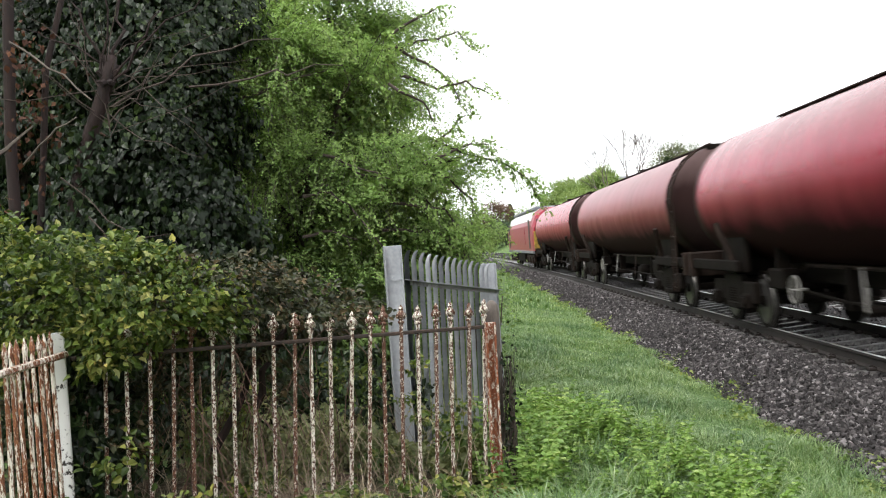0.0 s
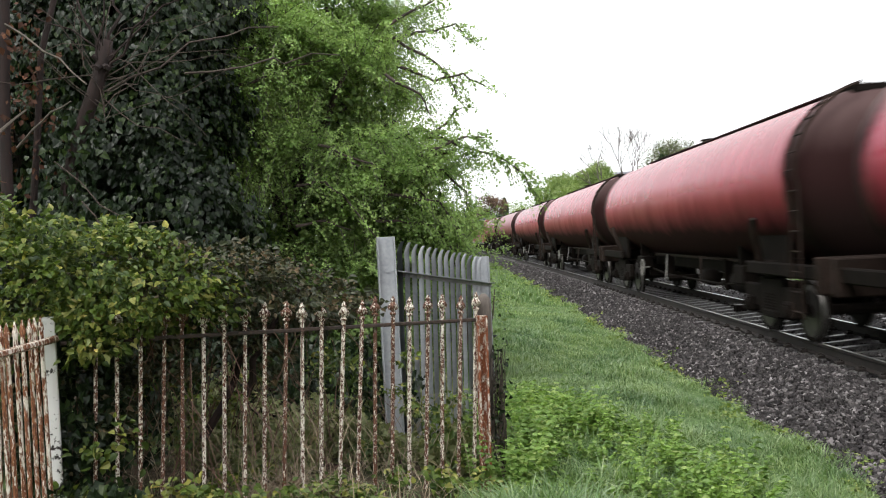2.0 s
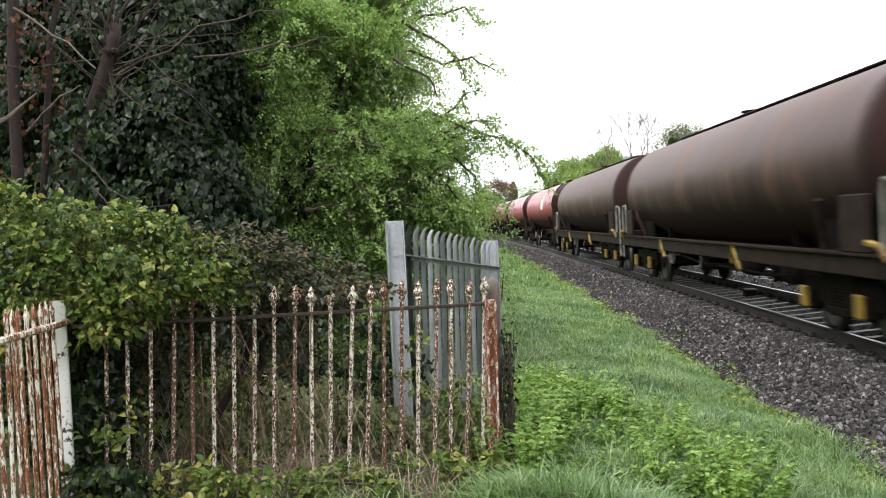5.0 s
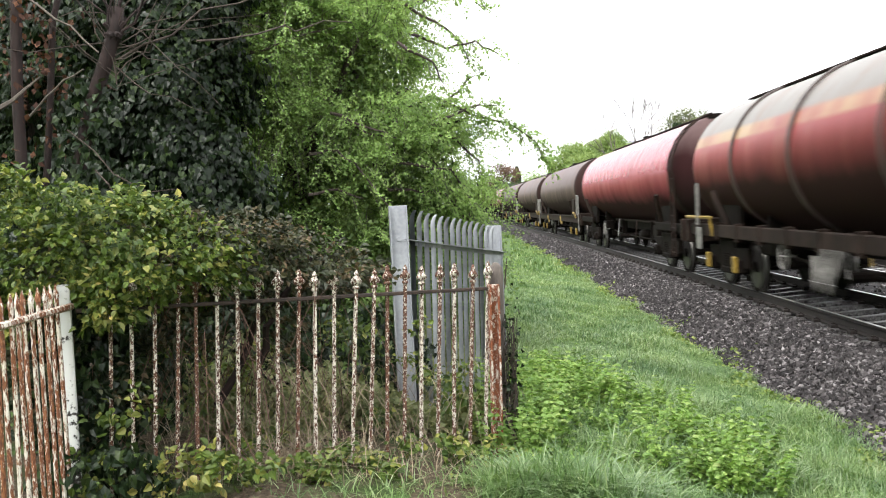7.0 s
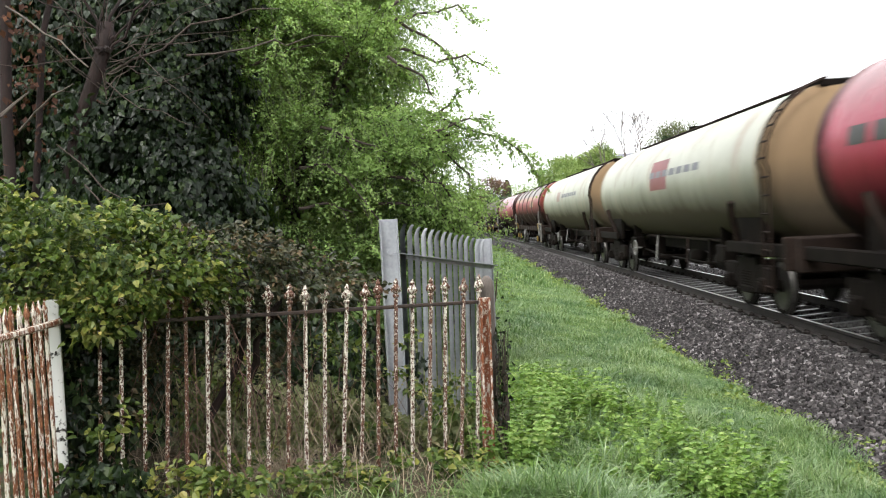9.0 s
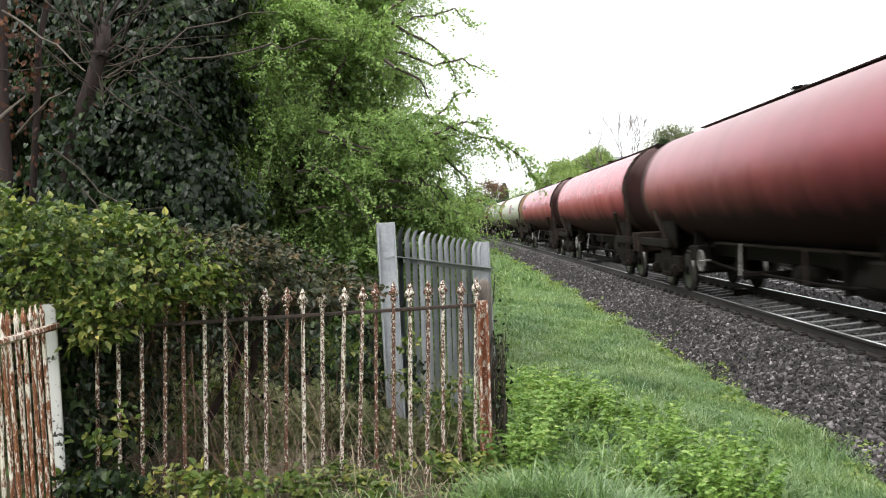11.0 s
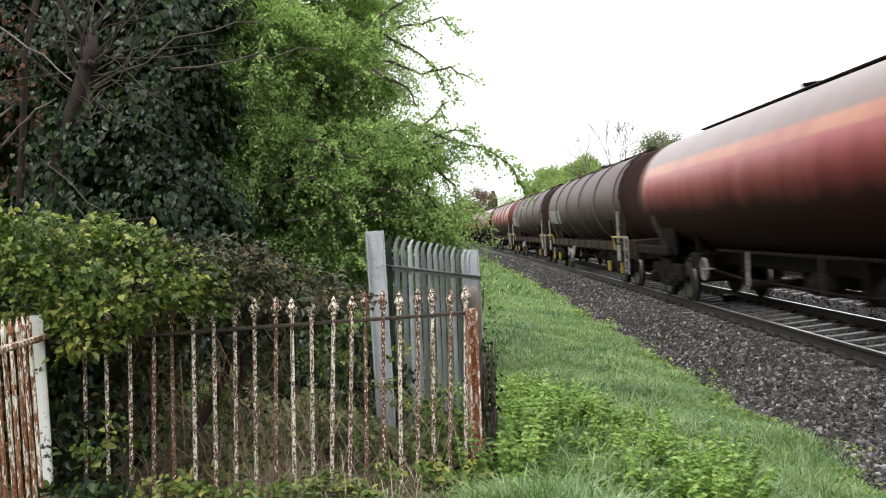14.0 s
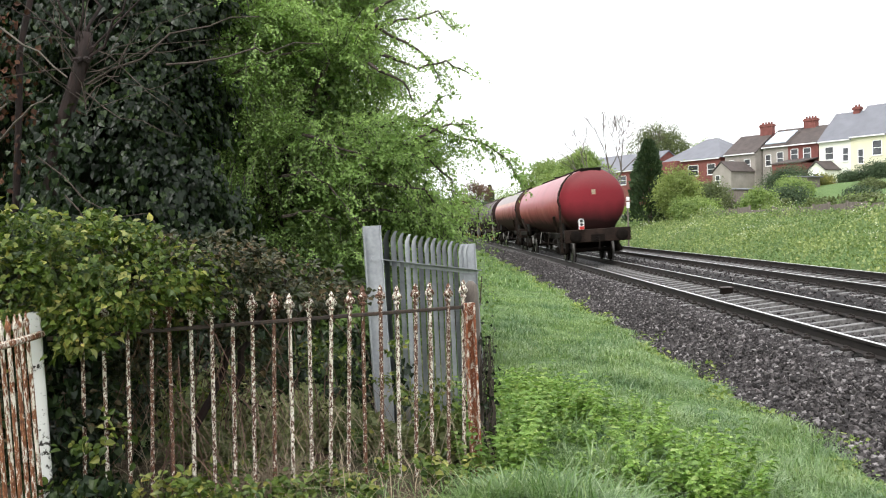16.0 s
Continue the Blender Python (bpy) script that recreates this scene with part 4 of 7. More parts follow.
def build_train():
    proto = {"plain": wagon_plain(), "framed": wagon_solebar(), "ribbed": wagon_ribbed(5), "banded": wagon_ribbed(4)}
    used = set()
    for i, paint in PAINT.items():
        kind = "framed" if i in (8, 9, 10) else "banded" if i in (12, 18) else "ribbed" if i in (19, 20) else "plain"
        w = proto[kind] if kind not in used else copy_thing(proto[kind], Matrix())
        TRAIN[i] = w
        used.add(kind)
    for i, paint in PAINT.items():
        w = TRAIN[i]
        set_paint(w, M[paint])
        tagged(w, SAY[paint], "tank wagon", "wagons of the train")
    # markings of single wagons
    side_patch(TRAIN[7], M["pale_wall"], -2.9, -1.8, -0.05, 0.55, "painted_panel", "cream painted panel")
    side_patch(TRAIN[14], M["emblem"], -1.5, 0.2, -0.08, 0.46, "emblem", "large faded maroon emblem")
    side_patch(TRAIN[13], M["faint"], 0.9, 2.0, 0.02, 0.36, "emblem", "faded maroon emblem")
    for i in (13, 14):
        for k in range(7):
            side_patch(TRAIN[i], M["slate"], -4.2 + k * 0.66, -3.7 + k * 0.66, 0.14, 0.26, "marking", "faded grey lettering")
    for i in (12, 18):
        for k in range(4):
            side_patch(TRAIN[i], M["dead"], -4.6 + k * 0.55, -4.2 + k * 0.55, -0.02, 0.26, "marking", "faded cream lettering")
    side_patch(TRAIN[15], M["black"], 6.4, 6.9, 0.06, 0.24, "marking", "dark lettering")
    side_patch(TRAIN[15], M["black"], 5.7, 6.2, 0.06, 0.24, "marking", "dark lettering")
    for i in (19, 20):
        side_patch(TRAIN[i], M["white_steel"], 4.4, 7.7, -0.42, 0.02, "painted_panel", "pale green painted panel")
        side_patch(TRAIN[i], M["black"], 7.0, 7.4, -0.12, -0.02, "marking", "dark lettering")
    # tail lamp board of the last wagon
    last = TRAIN[22]
    tagged(last, "glossy crimson tank wagon with a tail lamp, last of the train", "tank wagon", "wagons of the train")
    bm = bmesh.new()
    box(bm, -0.10, 0.10, -8.92, -8.84, 1.30, 1.62, 0.015)
    lathe(bm, [(0.10, -8.92), (0.10, -8.84)], "Y", 16, (0, 0, 1.62))
    lamp = part("tail_lamp", bm, M["white_trim"], last, "white tail lamp with a red panel", m=pose(-0.62, 0, 0))
    bm = bmesh.new()
    lathe(bm, [(0.065, -8.945), (0.065, -8.91)], "Y", 16, (0, 0, 1.63))
    part("lens", bm, M["black"], lamp)
    bm = bmesh.new()
    lathe(bm, [(0.055, -8.945), (0.055, -8.91)], "Y", 16, (0, 0, 1.49))
    part("lens", bm, M["black"], lamp)
    bm = bmesh.new()
    box(bm, -0.09, 0.09, -8.93, -8.915, 1.31, 1.42)
    part("red_panel", bm, M["redplate"], lamp)
    # locomotive: body on two three-axle bogies, seen from its rear cab
    loco = tagged(empty("locomotive"), "red diesel locomotive with a yellow cab end", "locomotive")
    bm = bmesh.new()
    sec = [(-1.32, 1.15), (-1.34, 2.0), (-1.32, 2.75), (-1.05, 3.45), (-0.5, 3.80), (0.5, 3.80), (1.05, 3.45), (1.32, 2.75), (1.34, 2.0), (1.32, 1.15)]
    rings = []
    for y, k, zk in ((-10.4, 0.96, 0.80), (-9.9, 1.0, 0.93), (-9.0, 1.0, 1.0), (9.0, 1.0, 1.0), (9.9, 1.0, 0.93), (10.4, 0.96, 0.80)):
        rings.append([bm.verts.new((x * k, y, 1.15 + (z - 1.15) * zk)) for x, z in sec])
    for a, b in zip(rings, rings[1:]):
        for j in range(len(sec)):
            bm.faces.new((a[j], a[(j + 1) % len(sec)], b[(j + 1) % len(sec)], b[j]))
    bm.faces.new(rings[0][::-1])
    bm.faces.new(rings[-1])
    bmesh.ops.recalc_face_normals(bm, faces=bm.faces)
    body = part("body", bm, M["loco_red"], loco, "bright red body")
    bm = bmesh.new()
    strip = [[bm.verts.new((x, y, z)) for x, z in ((-1.24, 3.02), (-1.075, 3.46), (-0.5, 3.83), (0.5, 3.83), (1.075, 3.46), (1.24, 3.02))] for y in (-9.0, 9.0)]
    for j in range(5):
        bm.faces.new((strip[0][j], strip[0][j + 1], strip[1][j + 1], strip[1][j]))
    bmesh.ops.solidify(bm, geom=list(bm.faces), thickness=0.02)
    part("roof", bm, M["white_trim"], loco, "grey-white roof")
    bm = bmesh.new()
    box(bm, -0.9, 0.9, -8.6, 8.6, 3.74, 3.9, 0.05)
    for y in (-6, -3, 0, 3, 6):
        box(bm, -0.7, 0.7, y - 0.9, y + 0.9, 3.9, 3.95, 0.02)
    part("roof_grille", bm, M["slate"], loco, "pale grey roof equipment")
    bm = bmesh.new()
    box(bm, -1.27, 1.27, -10.47, -10.41, 1.2, 2.35, 0.02)
    part("cab_end", bm, M["yellow"], loco, "yellow warning panel")
    for s in (-0.62, 0.62):
        bm = bmesh.new()
        box(bm, s - 0.45, s + 0.45, -10.46, -10.36, 2.45, 3.1, 0.03)
        part("windscreen", bm, M["glass"], loco)
    for sx in (-1, 1):
        for y in (-8.6, 7.9):
            bm = bmesh.new()
            box(bm, sx * 1.345 - 0.015, sx * 1.345 + 0.015, y, y + 0.75, 1.3, 3.1, 0.01)
            part("cab_door", bm, M["black"], loco, "dark recessed cab door")
        bm = bmesh.new()
        box(bm, sx * 1.35 - 0.01, sx * 1.35 + 0.01, -5.2, -3.2, 1.6, 2.7, 0.01)
        part("side_grille", bm, M["loco_red"], loco)
        bm = bmesh.new()
        box(bm, sx * 1.30 - 0.06, sx * 1.30 + 0.06, -10.2, 10.2, 0.98, 1.15, 0.02)
        part("valance", bm, M["slate"], loco)
    bm = bmesh.new()
    box(bm, -1.2, 1.2, -2.8, 2.8, 0.35, 1.1, 0.08)
    part("fuel_tank", bm, M["under"], loco)
    for y in (-6.6, 6.6):
        bm = bmesh.new()
        for sx in (-1, 1):
            box(bm, sx * 1.1 - 0.08, sx * 1.1 + 0.08, -2.4, 2.4, 0.45, 0.9, 0.04)
            for ax in (-1.8, 0, 1.8):
                box(bm, sx * 1.16 - 0.1, sx * 1.16 + 0.1, ax - 0.2, ax + 0.2, 0.35, 0.75, 0.03)
        bog = part("bogie", bm, M["grimy"], loco, "grey three-axle bogie", m=pose(0, y, 0))
        for ax in (-1.8, 0, 1.8):
            for sx in (-0.75, 0.75):
                bm = bmesh.new()
                lathe(bm, [(0.1, -0.07), (0.5, -0.067), (0.53, -0.04), (0.50, 0.067), (0.1, 0.06)], "X", 24, (sx, ax, 0.5))
                part("wheel", bm, M["wheel"], bog, "", True)
    for sx in (-0.88, 0.88):
        bm = bmesh.new()
        lathe(bm, [(0.1, -10.45), (0.1, -10.75), (0.24, -10.76), (0.24, -10.8)], "Y", 16, (sx, 0, 1.03))
        bmesh.ops.recalc_face_normals(bm, faces=bm.faces)
        part("buffer", bm, M["under"], loco)
    TRAIN[0] = loco


def motions():
    """The train runs away from the camera along the near track."""
    for i, w in TRAIN.items():
        walk(w, rows_for(i, 1.75 if i == 0 else 0.0))


# ---------------- railings and palisade ----------------
def gz(x, y):
    return float(ground_z(x, y))


def bar_mesh(h, r=0.0105, head=True, material=None):
    """Square wrought bar with a small cast spear head."""
    bm = bmesh.new()
    if head:
        box(bm, -r, r, -r, r, -0.05, h, 0.002)
        lathe(bm, [(0.012, h - 0.005), (0.022, h + 0.004), (0.022, h + 0.014), (0.012, h + 0.02), (0.027, h + 0.045), (0.030, h + 0.06), (0.014, h + 0.085), (0.018, h + 0.095), (0.004, h + 0.122)], "Z", 8)
        for s in (-1, 1):
            lathe(bm, [(0.004, h + 0.03), (0.011, h + 0.045), (0.004, h + 0.065)], "Z", 6, (s * 0.027, 0, 0))
    else:
        rod(bm, (0, 0, -0.05), (0, 0, h), r, seg=10)
        lathe(bm, [(r * 1.3, h), (r * 1.4, h + 0.02), (0.003, h + 0.075)], "Z", 6)
    mesh = finish(bm, "bar")
    mesh.materials.append(material or M["flaking"])
    return mesh


def build_railings():
    a, b = Vector((0.27, 6.18, 0)), Vector((-2.02, 5.07, 0))
    run = b - a
    d = run.normalized()
    ang = math.degrees(math.atan2(d.y, d.x))
    f = tagged(empty("iron_railings"), "rusty iron railings with flaking white paint and spear heads", "railings")
    mesh = bar_mesh(1.055 + 0.07)
    n = 21
    for i in range(n):
        p = a + d * (0.12 * i)
        z = 0.07 - 0.05 + random.uniform(-0.012, 0.012)
        put("bar", mesh, None, f, "", pose(p.x, p.y, z - 0.05, random.uniform(-0.9, 0.9), random.uniform(-1.0, 1.0) - 1.2, ang))
    bm = bmesh.new()
    q0, q1 = a - d * 0.05, b + d * 0.02
    box(bm, -0.018, 0.018, 0, (q1 - q0).length, 1.03, 1.052, 0.004, Matrix.Translation((q0.x, q0.y, 0)) @ Matrix.Rotation(math.atan2(-d.x, d.y), 4, "Z"))
    part("top_rail", bm, M["dark_iron"], f, "dark rusted flat top rail")
    # rusted end post: channel section
    bm = bmesh.new()
    box(bm, -0.035, 0.035, -0.008, 0.008, -0.15, 1.10, 0.003)
    box(bm, -0.035, -0.022, -0.055, 0.0, -0.15, 1.10, 0.003)
    box(bm, 0.022, 0.035, -0.055, 0.0, -0.15, 1.10, 0.003)
    part("end_post", bm, M["rust"], f, "orange rusted iron end post", m=pose(0.345, 6.19, -0.03, 0, -1.0, 12))
    # old timber post close behind
    bm = bmesh.new()
    lathe(bm, [(0.055, -0.2), (0.05, 0.6), (0.05, 1.16), (0.042, 1.21), (0.015, 1.24)], "Z", 10)
    tagged(part("timber_post", bm, M["fence_wood"], None, "", True, pose(0.375, 6.30, -0.03, 0, -1, 0)), "old grey wooden fence post beside the railings", "post")
    # the returning panel, thickly painted, with its white corner post
    g = tagged(empty("corner_railings"), "rust-streaked cream railings running back from a white corner post", "railings")
    mesh2 = bar_mesh(1.12, 0.0118, False, M["flaking_cream"])
    for i in range(28):
        y = 4.95 - 0.087 * i
        put("bar", mesh2, None, g, "", pose(-2.045 + 0.03 * (4.93 - y) + random.uniform(-0.004, 0.004), y, 0.06 - 0.05, random.uniform(-0.8, 0.8), -1.8 + random.uniform(-0.8, 0.8), 4))
    bm = bmesh.new()
    tube(bm, [(-2.03 + 0.03 * (4.93 - y), y, 1.075) for y in (5.0, 4.2, 3.4, 2.6)], 0.019, 6)
    part("top_rail", bm, M["flaking_cream"], g)
    bm = bmesh.new()
    box(bm, -0.034, 0.034, -0.034, 0.034, -0.15, 1.24, 0.006)
    part("corner_post", bm, M["peeling_white"], g, "white painted corner post, paint peeling low down", m=pose(-2.055, 5.05, -0.05, 0, -1.8, 20))


def build_palisade():
    a, b = Vector((-0.285, 7.2, 0)), Vector((0.55, 9.0, 0))
    d = (b - a).normalized()
    ang = math.degrees(math.atan2(d.y, d.x))
    f = tagged(empty("palisade_fence"), "galvanised steel palisade fence panel with curved spiked pales", "fence")
    slope = (1.41 - 1.61) / (b - a).length
    for p, zt in ((a, 1.61), (b, 1.41)):
        bm = bmesh.new()
        h = zt + 0.3
        box(bm, -0.07, 0.07, -0.006, 0.006, 0, h, 0.002)
        box(bm, -0.07, -0.06, -0.05, 0.05, 0, h, 0.002)
        box(bm, 0.06, 0.07, -0.05, 0.05, 0, h, 0.002)
        rod(bm, (0.0, -0.02, h - 0.26), (0.0, 0.0, h - 0.26), 0.02, seg=8)
        part("post", bm, M["pale"], f, "grey steel post", m=pose(p.x, p.y, zt - h, 0, -2.2, 8))
    # a pale: W section, its tip bent outwards
    bm = bmesh.new()
    w = [(-0.029, 0.011), (-0.016, -0.012), (0.0, 0.008), (0.016, -0.012), (0.029, 0.011)]
    rows = []
    for z, lean, k in ((-1.78, 0, 1), (-0.13, 0, 1), (-0.07, 0.002, 0.95), (-0.04, -0.002, 0.75), (-0.012, -0.012, 0.5), (0.012, -0.026, 0.12)):
        rows.append([bm.verts.new((x * k, y + lean, z)) for x, y in w])
    for r0, r1 in zip(rows, rows[1:]):
        for j in range(4):
            bm.faces.new((r0[j], r0[j + 1], r1[j + 1], r1[j]))
    bmesh.ops.solidify(bm, geom=list(bm.faces), thickness=0.003)
    pale = finish(bm, "pale")
    pale.materials.append(M["pale"])
    n, ln = 14, (b - a).length
    for i in range(n):
        s = 0.13 + (ln - 0.30) * i / (n - 1)
        p = a + d * s
        put("pale", pale, None, f, "", pose(p.x - 0.02, p.y + 0.01, 1.575 + slope * s + random.uniform(-0.006, 0.006), 0, -2.0 + random.uniform(-0.4, 0.4), ang))
    for zz in (1.335, -0.08):
        bm = bmesh.new()
        v = [a + Vector((-0.05, 0, zz)), b + Vector((0.03, 0, zz + slope * ln))]
        m = Matrix.Translation(v[0]) @ (v[1] - v[0]).to_track_quat("Y", "Z").to_matrix().to_4x4()
        box(bm, 0.006, 0.045, 0, (v[1] - v[0]).length, 0.008, 0.014, 0.001, m)
        box(bm, 0.0, 0.006, 0, (v[1] - v[0]).length, -0.026, 0.014, 0.001, m)
        part("cross_rail", bm, M["pale"], f)


# ---------------- plants ----------------
LEAF4 = (np.array([(0, 0, 0), (0.36, 0.42, 0.06), (0, 1, -0.05), (-0.36, 0.42, 0.06)]), np.array([(0, 1, 2), (0, 2, 3)]))
HEART = (np.array([(0, 0.06, 0), (0.26, -0.06, 0.03), (0.44, 0.16, 0.05), (0.34, 0.50, 0.05), (0, 1, -0.06), (-0.34, 0.50, 0.05), (-0.44, 0.16, 0.05), (-0.26, -0.06, 0.03)]),
         np.array([(0, 1, 2), (0, 2, 3), (0, 3, 4), (0, 4, 5), (0, 5, 6), (0, 6, 7)]))
ROUND = (np.array([(0, 0, 0), (0.24, 0.10, 0.10), (0.38, 0.42, 0.17), (0.22, 0.78, 0.06), (0, 1.05, -0.14), (-0.22, 0.78, 0.06), (-0.38, 0.42, 0.17), (-0.24, 0.10, 0.10)]),
         np.array([(0, 1, 2), (0, 2, 3), (0, 3, 4), (0, 4, 5), (0, 5, 6), (0, 6, 7)]))
LEAF6 = (np.array([(0, 0, 0), (0.30, 0.18, 0.06), (0.34, 0.55, 0.07), (0, 1, -0.10), (-0.34, 0.55, 0.07), (-0.30, 0.18, 0.06)]),
         np.array([(0, 1, 2), (0, 2, 3), (0, 3, 4), (0, 4, 5)]))
IVY = (np.array([(0, 0.05, 0), (0.42, 0.0, 0.05), (0.30, 0.45, 0.05), (0, 1, -0.08), (-0.30, 0.45, 0.05), (-0.42, 0.0, 0.05)]),
       np.array([(0, 1, 2), (0, 2, 3), (0, 3, 4), (0, 4, 5)]))


def unit(v):
    return v / np.maximum(np.linalg.norm(v, axis=-1, keepdims=True), 1e-9)


def leaf_mesh(name, pos, tip, normal, size, shape):
    """Many leaves in one mesh: places, directions of the tips, upper sides, lengths."""
    y = unit(np.asarray(tip, float))
    z = unit(np.asarray(normal, float))
    x = unit(np.cross(y, z))
    z = np.cross(x, y)
    base, tri = shape
    s = np.asarray(size, float)[:, None, None]
    v = base[None] * s
    v = v[..., :1] * x[:, None] + v[..., 1:2] * y[:, None] + v[..., 2:] * z[:, None] + np.asarray(pos)[:, None]
    n, k = len(pos), len(base)
    return np_mesh(name, v.reshape(-1, 3), (tri[None] + k * np.arange(n)[:, None, None]).reshape(-1, 3))


def sprays(centres, dirs, length, per, size, droop=0.3, spread=0.05):
    """Leaves set along short bent twigs. Gives leaf places, tips, normals, sizes and the twigs' points."""
    n = len(centres)
    d = unit(dirs)
    ts = np.linspace(0, 1, per)[None, :, None]
    ln = (length * rng.uniform(0.6, 1.4, n))[:, None, None]
    p = centres[:, None] + d[:, None] * ts * ln + np.array([0, 0, -1.0]) * droop * ln * ts ** 2
    pos = p + rng.normal(0, spread, p.shape)
    tip = d[:, None] * 0.6 + rng.normal(0, 0.6, p.shape) + np.array([0, 0, -0.35])
    nor = np.array([0, -0.45, 1.0]) + rng.normal(0, 0.30, p.shape)
    sz = size * rng.uniform(0.6, 1.3, p.shape[:2])
    return pos.reshape(-1, 3), tip.reshape(-1, 3), nor.reshape(-1, 3), sz.reshape(-1), p


def in_blob(n, c, r, shell=0.0):
    """Random places in an ellipsoid; shell pushes them outwards."""
    d = unit(rng.normal(size=(n, 3)))
    k = rng.random(n) ** (1 / 3)
    k = shell + (1 - shell) * k
    wob = 1 + 0.16 * np.sin(5 * d[:, 0] + 3 * d[:, 1] + c[0] * 7) * np.cos(4 * d[:, 2] + c[1] * 3) + 0.08 * np.sin(11 * d[:, 0] - 9 * d[:, 2])
    return np.array(c) + d * (k * wob)[:, None] * np.array(r), d


def twig_mesh(name, lines, r):
    """Thin three-sided twigs along rows of points of shape (n, k, 3)."""
    n, k, _ = lines.shape
    ang = np.array([0, 2.094, 4.189])
    off = np.stack([np.cos(ang), np.sin(ang), np.zeros(3)], -1)
    rr = (r * np.linspace(1, 0.3, k))[None, :, None, None]
    v = lines[:, :, None] + off[None, None] * rr
    idx = np.arange(n * k * 3).reshape(n, k, 3)
    f = []
    for j in range(3):
        a, b = idx[:, :-1, j], idx[:, :-1, (j + 1) % 3]
        c, e = idx[:, 1:, (j + 1) % 3], idx[:, 1:, j]
        f.append(np.stack([a, b, c, e], -1).reshape(-1, 4))
    return np_mesh(name, v.reshape(-1, 3), np.concatenate(f))


def limb(bm, a, b, r0, r1, sag=0.0, seg=7, k=6, wob=0.06):
    a, b = Vector(a), Vector(b)
    ln = (b - a).length
    pts = []
    for i in range(k + 1):
        t = i / k
        w = ln * wob * math.sin(math.pi * t)
        pts.append(a.lerp(b, t) + Vector((random.uniform(-w, w), random.uniform(-w, w), random.uniform(-w, w) + sag * math.sin(math.pi * t))))
    return tube(bm, pts, r0, seg, r1 / r0), pts


def blob_crown(blobs, per_blob, length, per, size, shell=0.45, droop=0.3, spread=0.05, clumps=0, clump_r=0.2):
    allp = [[], [], [], []]
    tw = []
    for (c, r), n in zip(blobs, per_blob):
        p, d = in_blob(n, c, r, shell)
        if clumps:
            q, e = in_blob(clumps, c, r, shell)
            k = rng.integers(0, clumps, n)
            p, d = q[k] + rng.normal(0, 1, (n, 3)) * np.array([1.3, 1.3, 0.45]) * clump_r, e[k]
        dirs = d * np.array([1, 1, 0.5]) + rng.normal(0, 0.35, d.shape)
        out = sprays(p, dirs, length, per, size, droop, spread)
        for q, o in zip(allp, out[:4]):
            q.append(o)
        tw.append(out[4])
    return [np.concatenate(q) for q in allp], np.concatenate(tw)


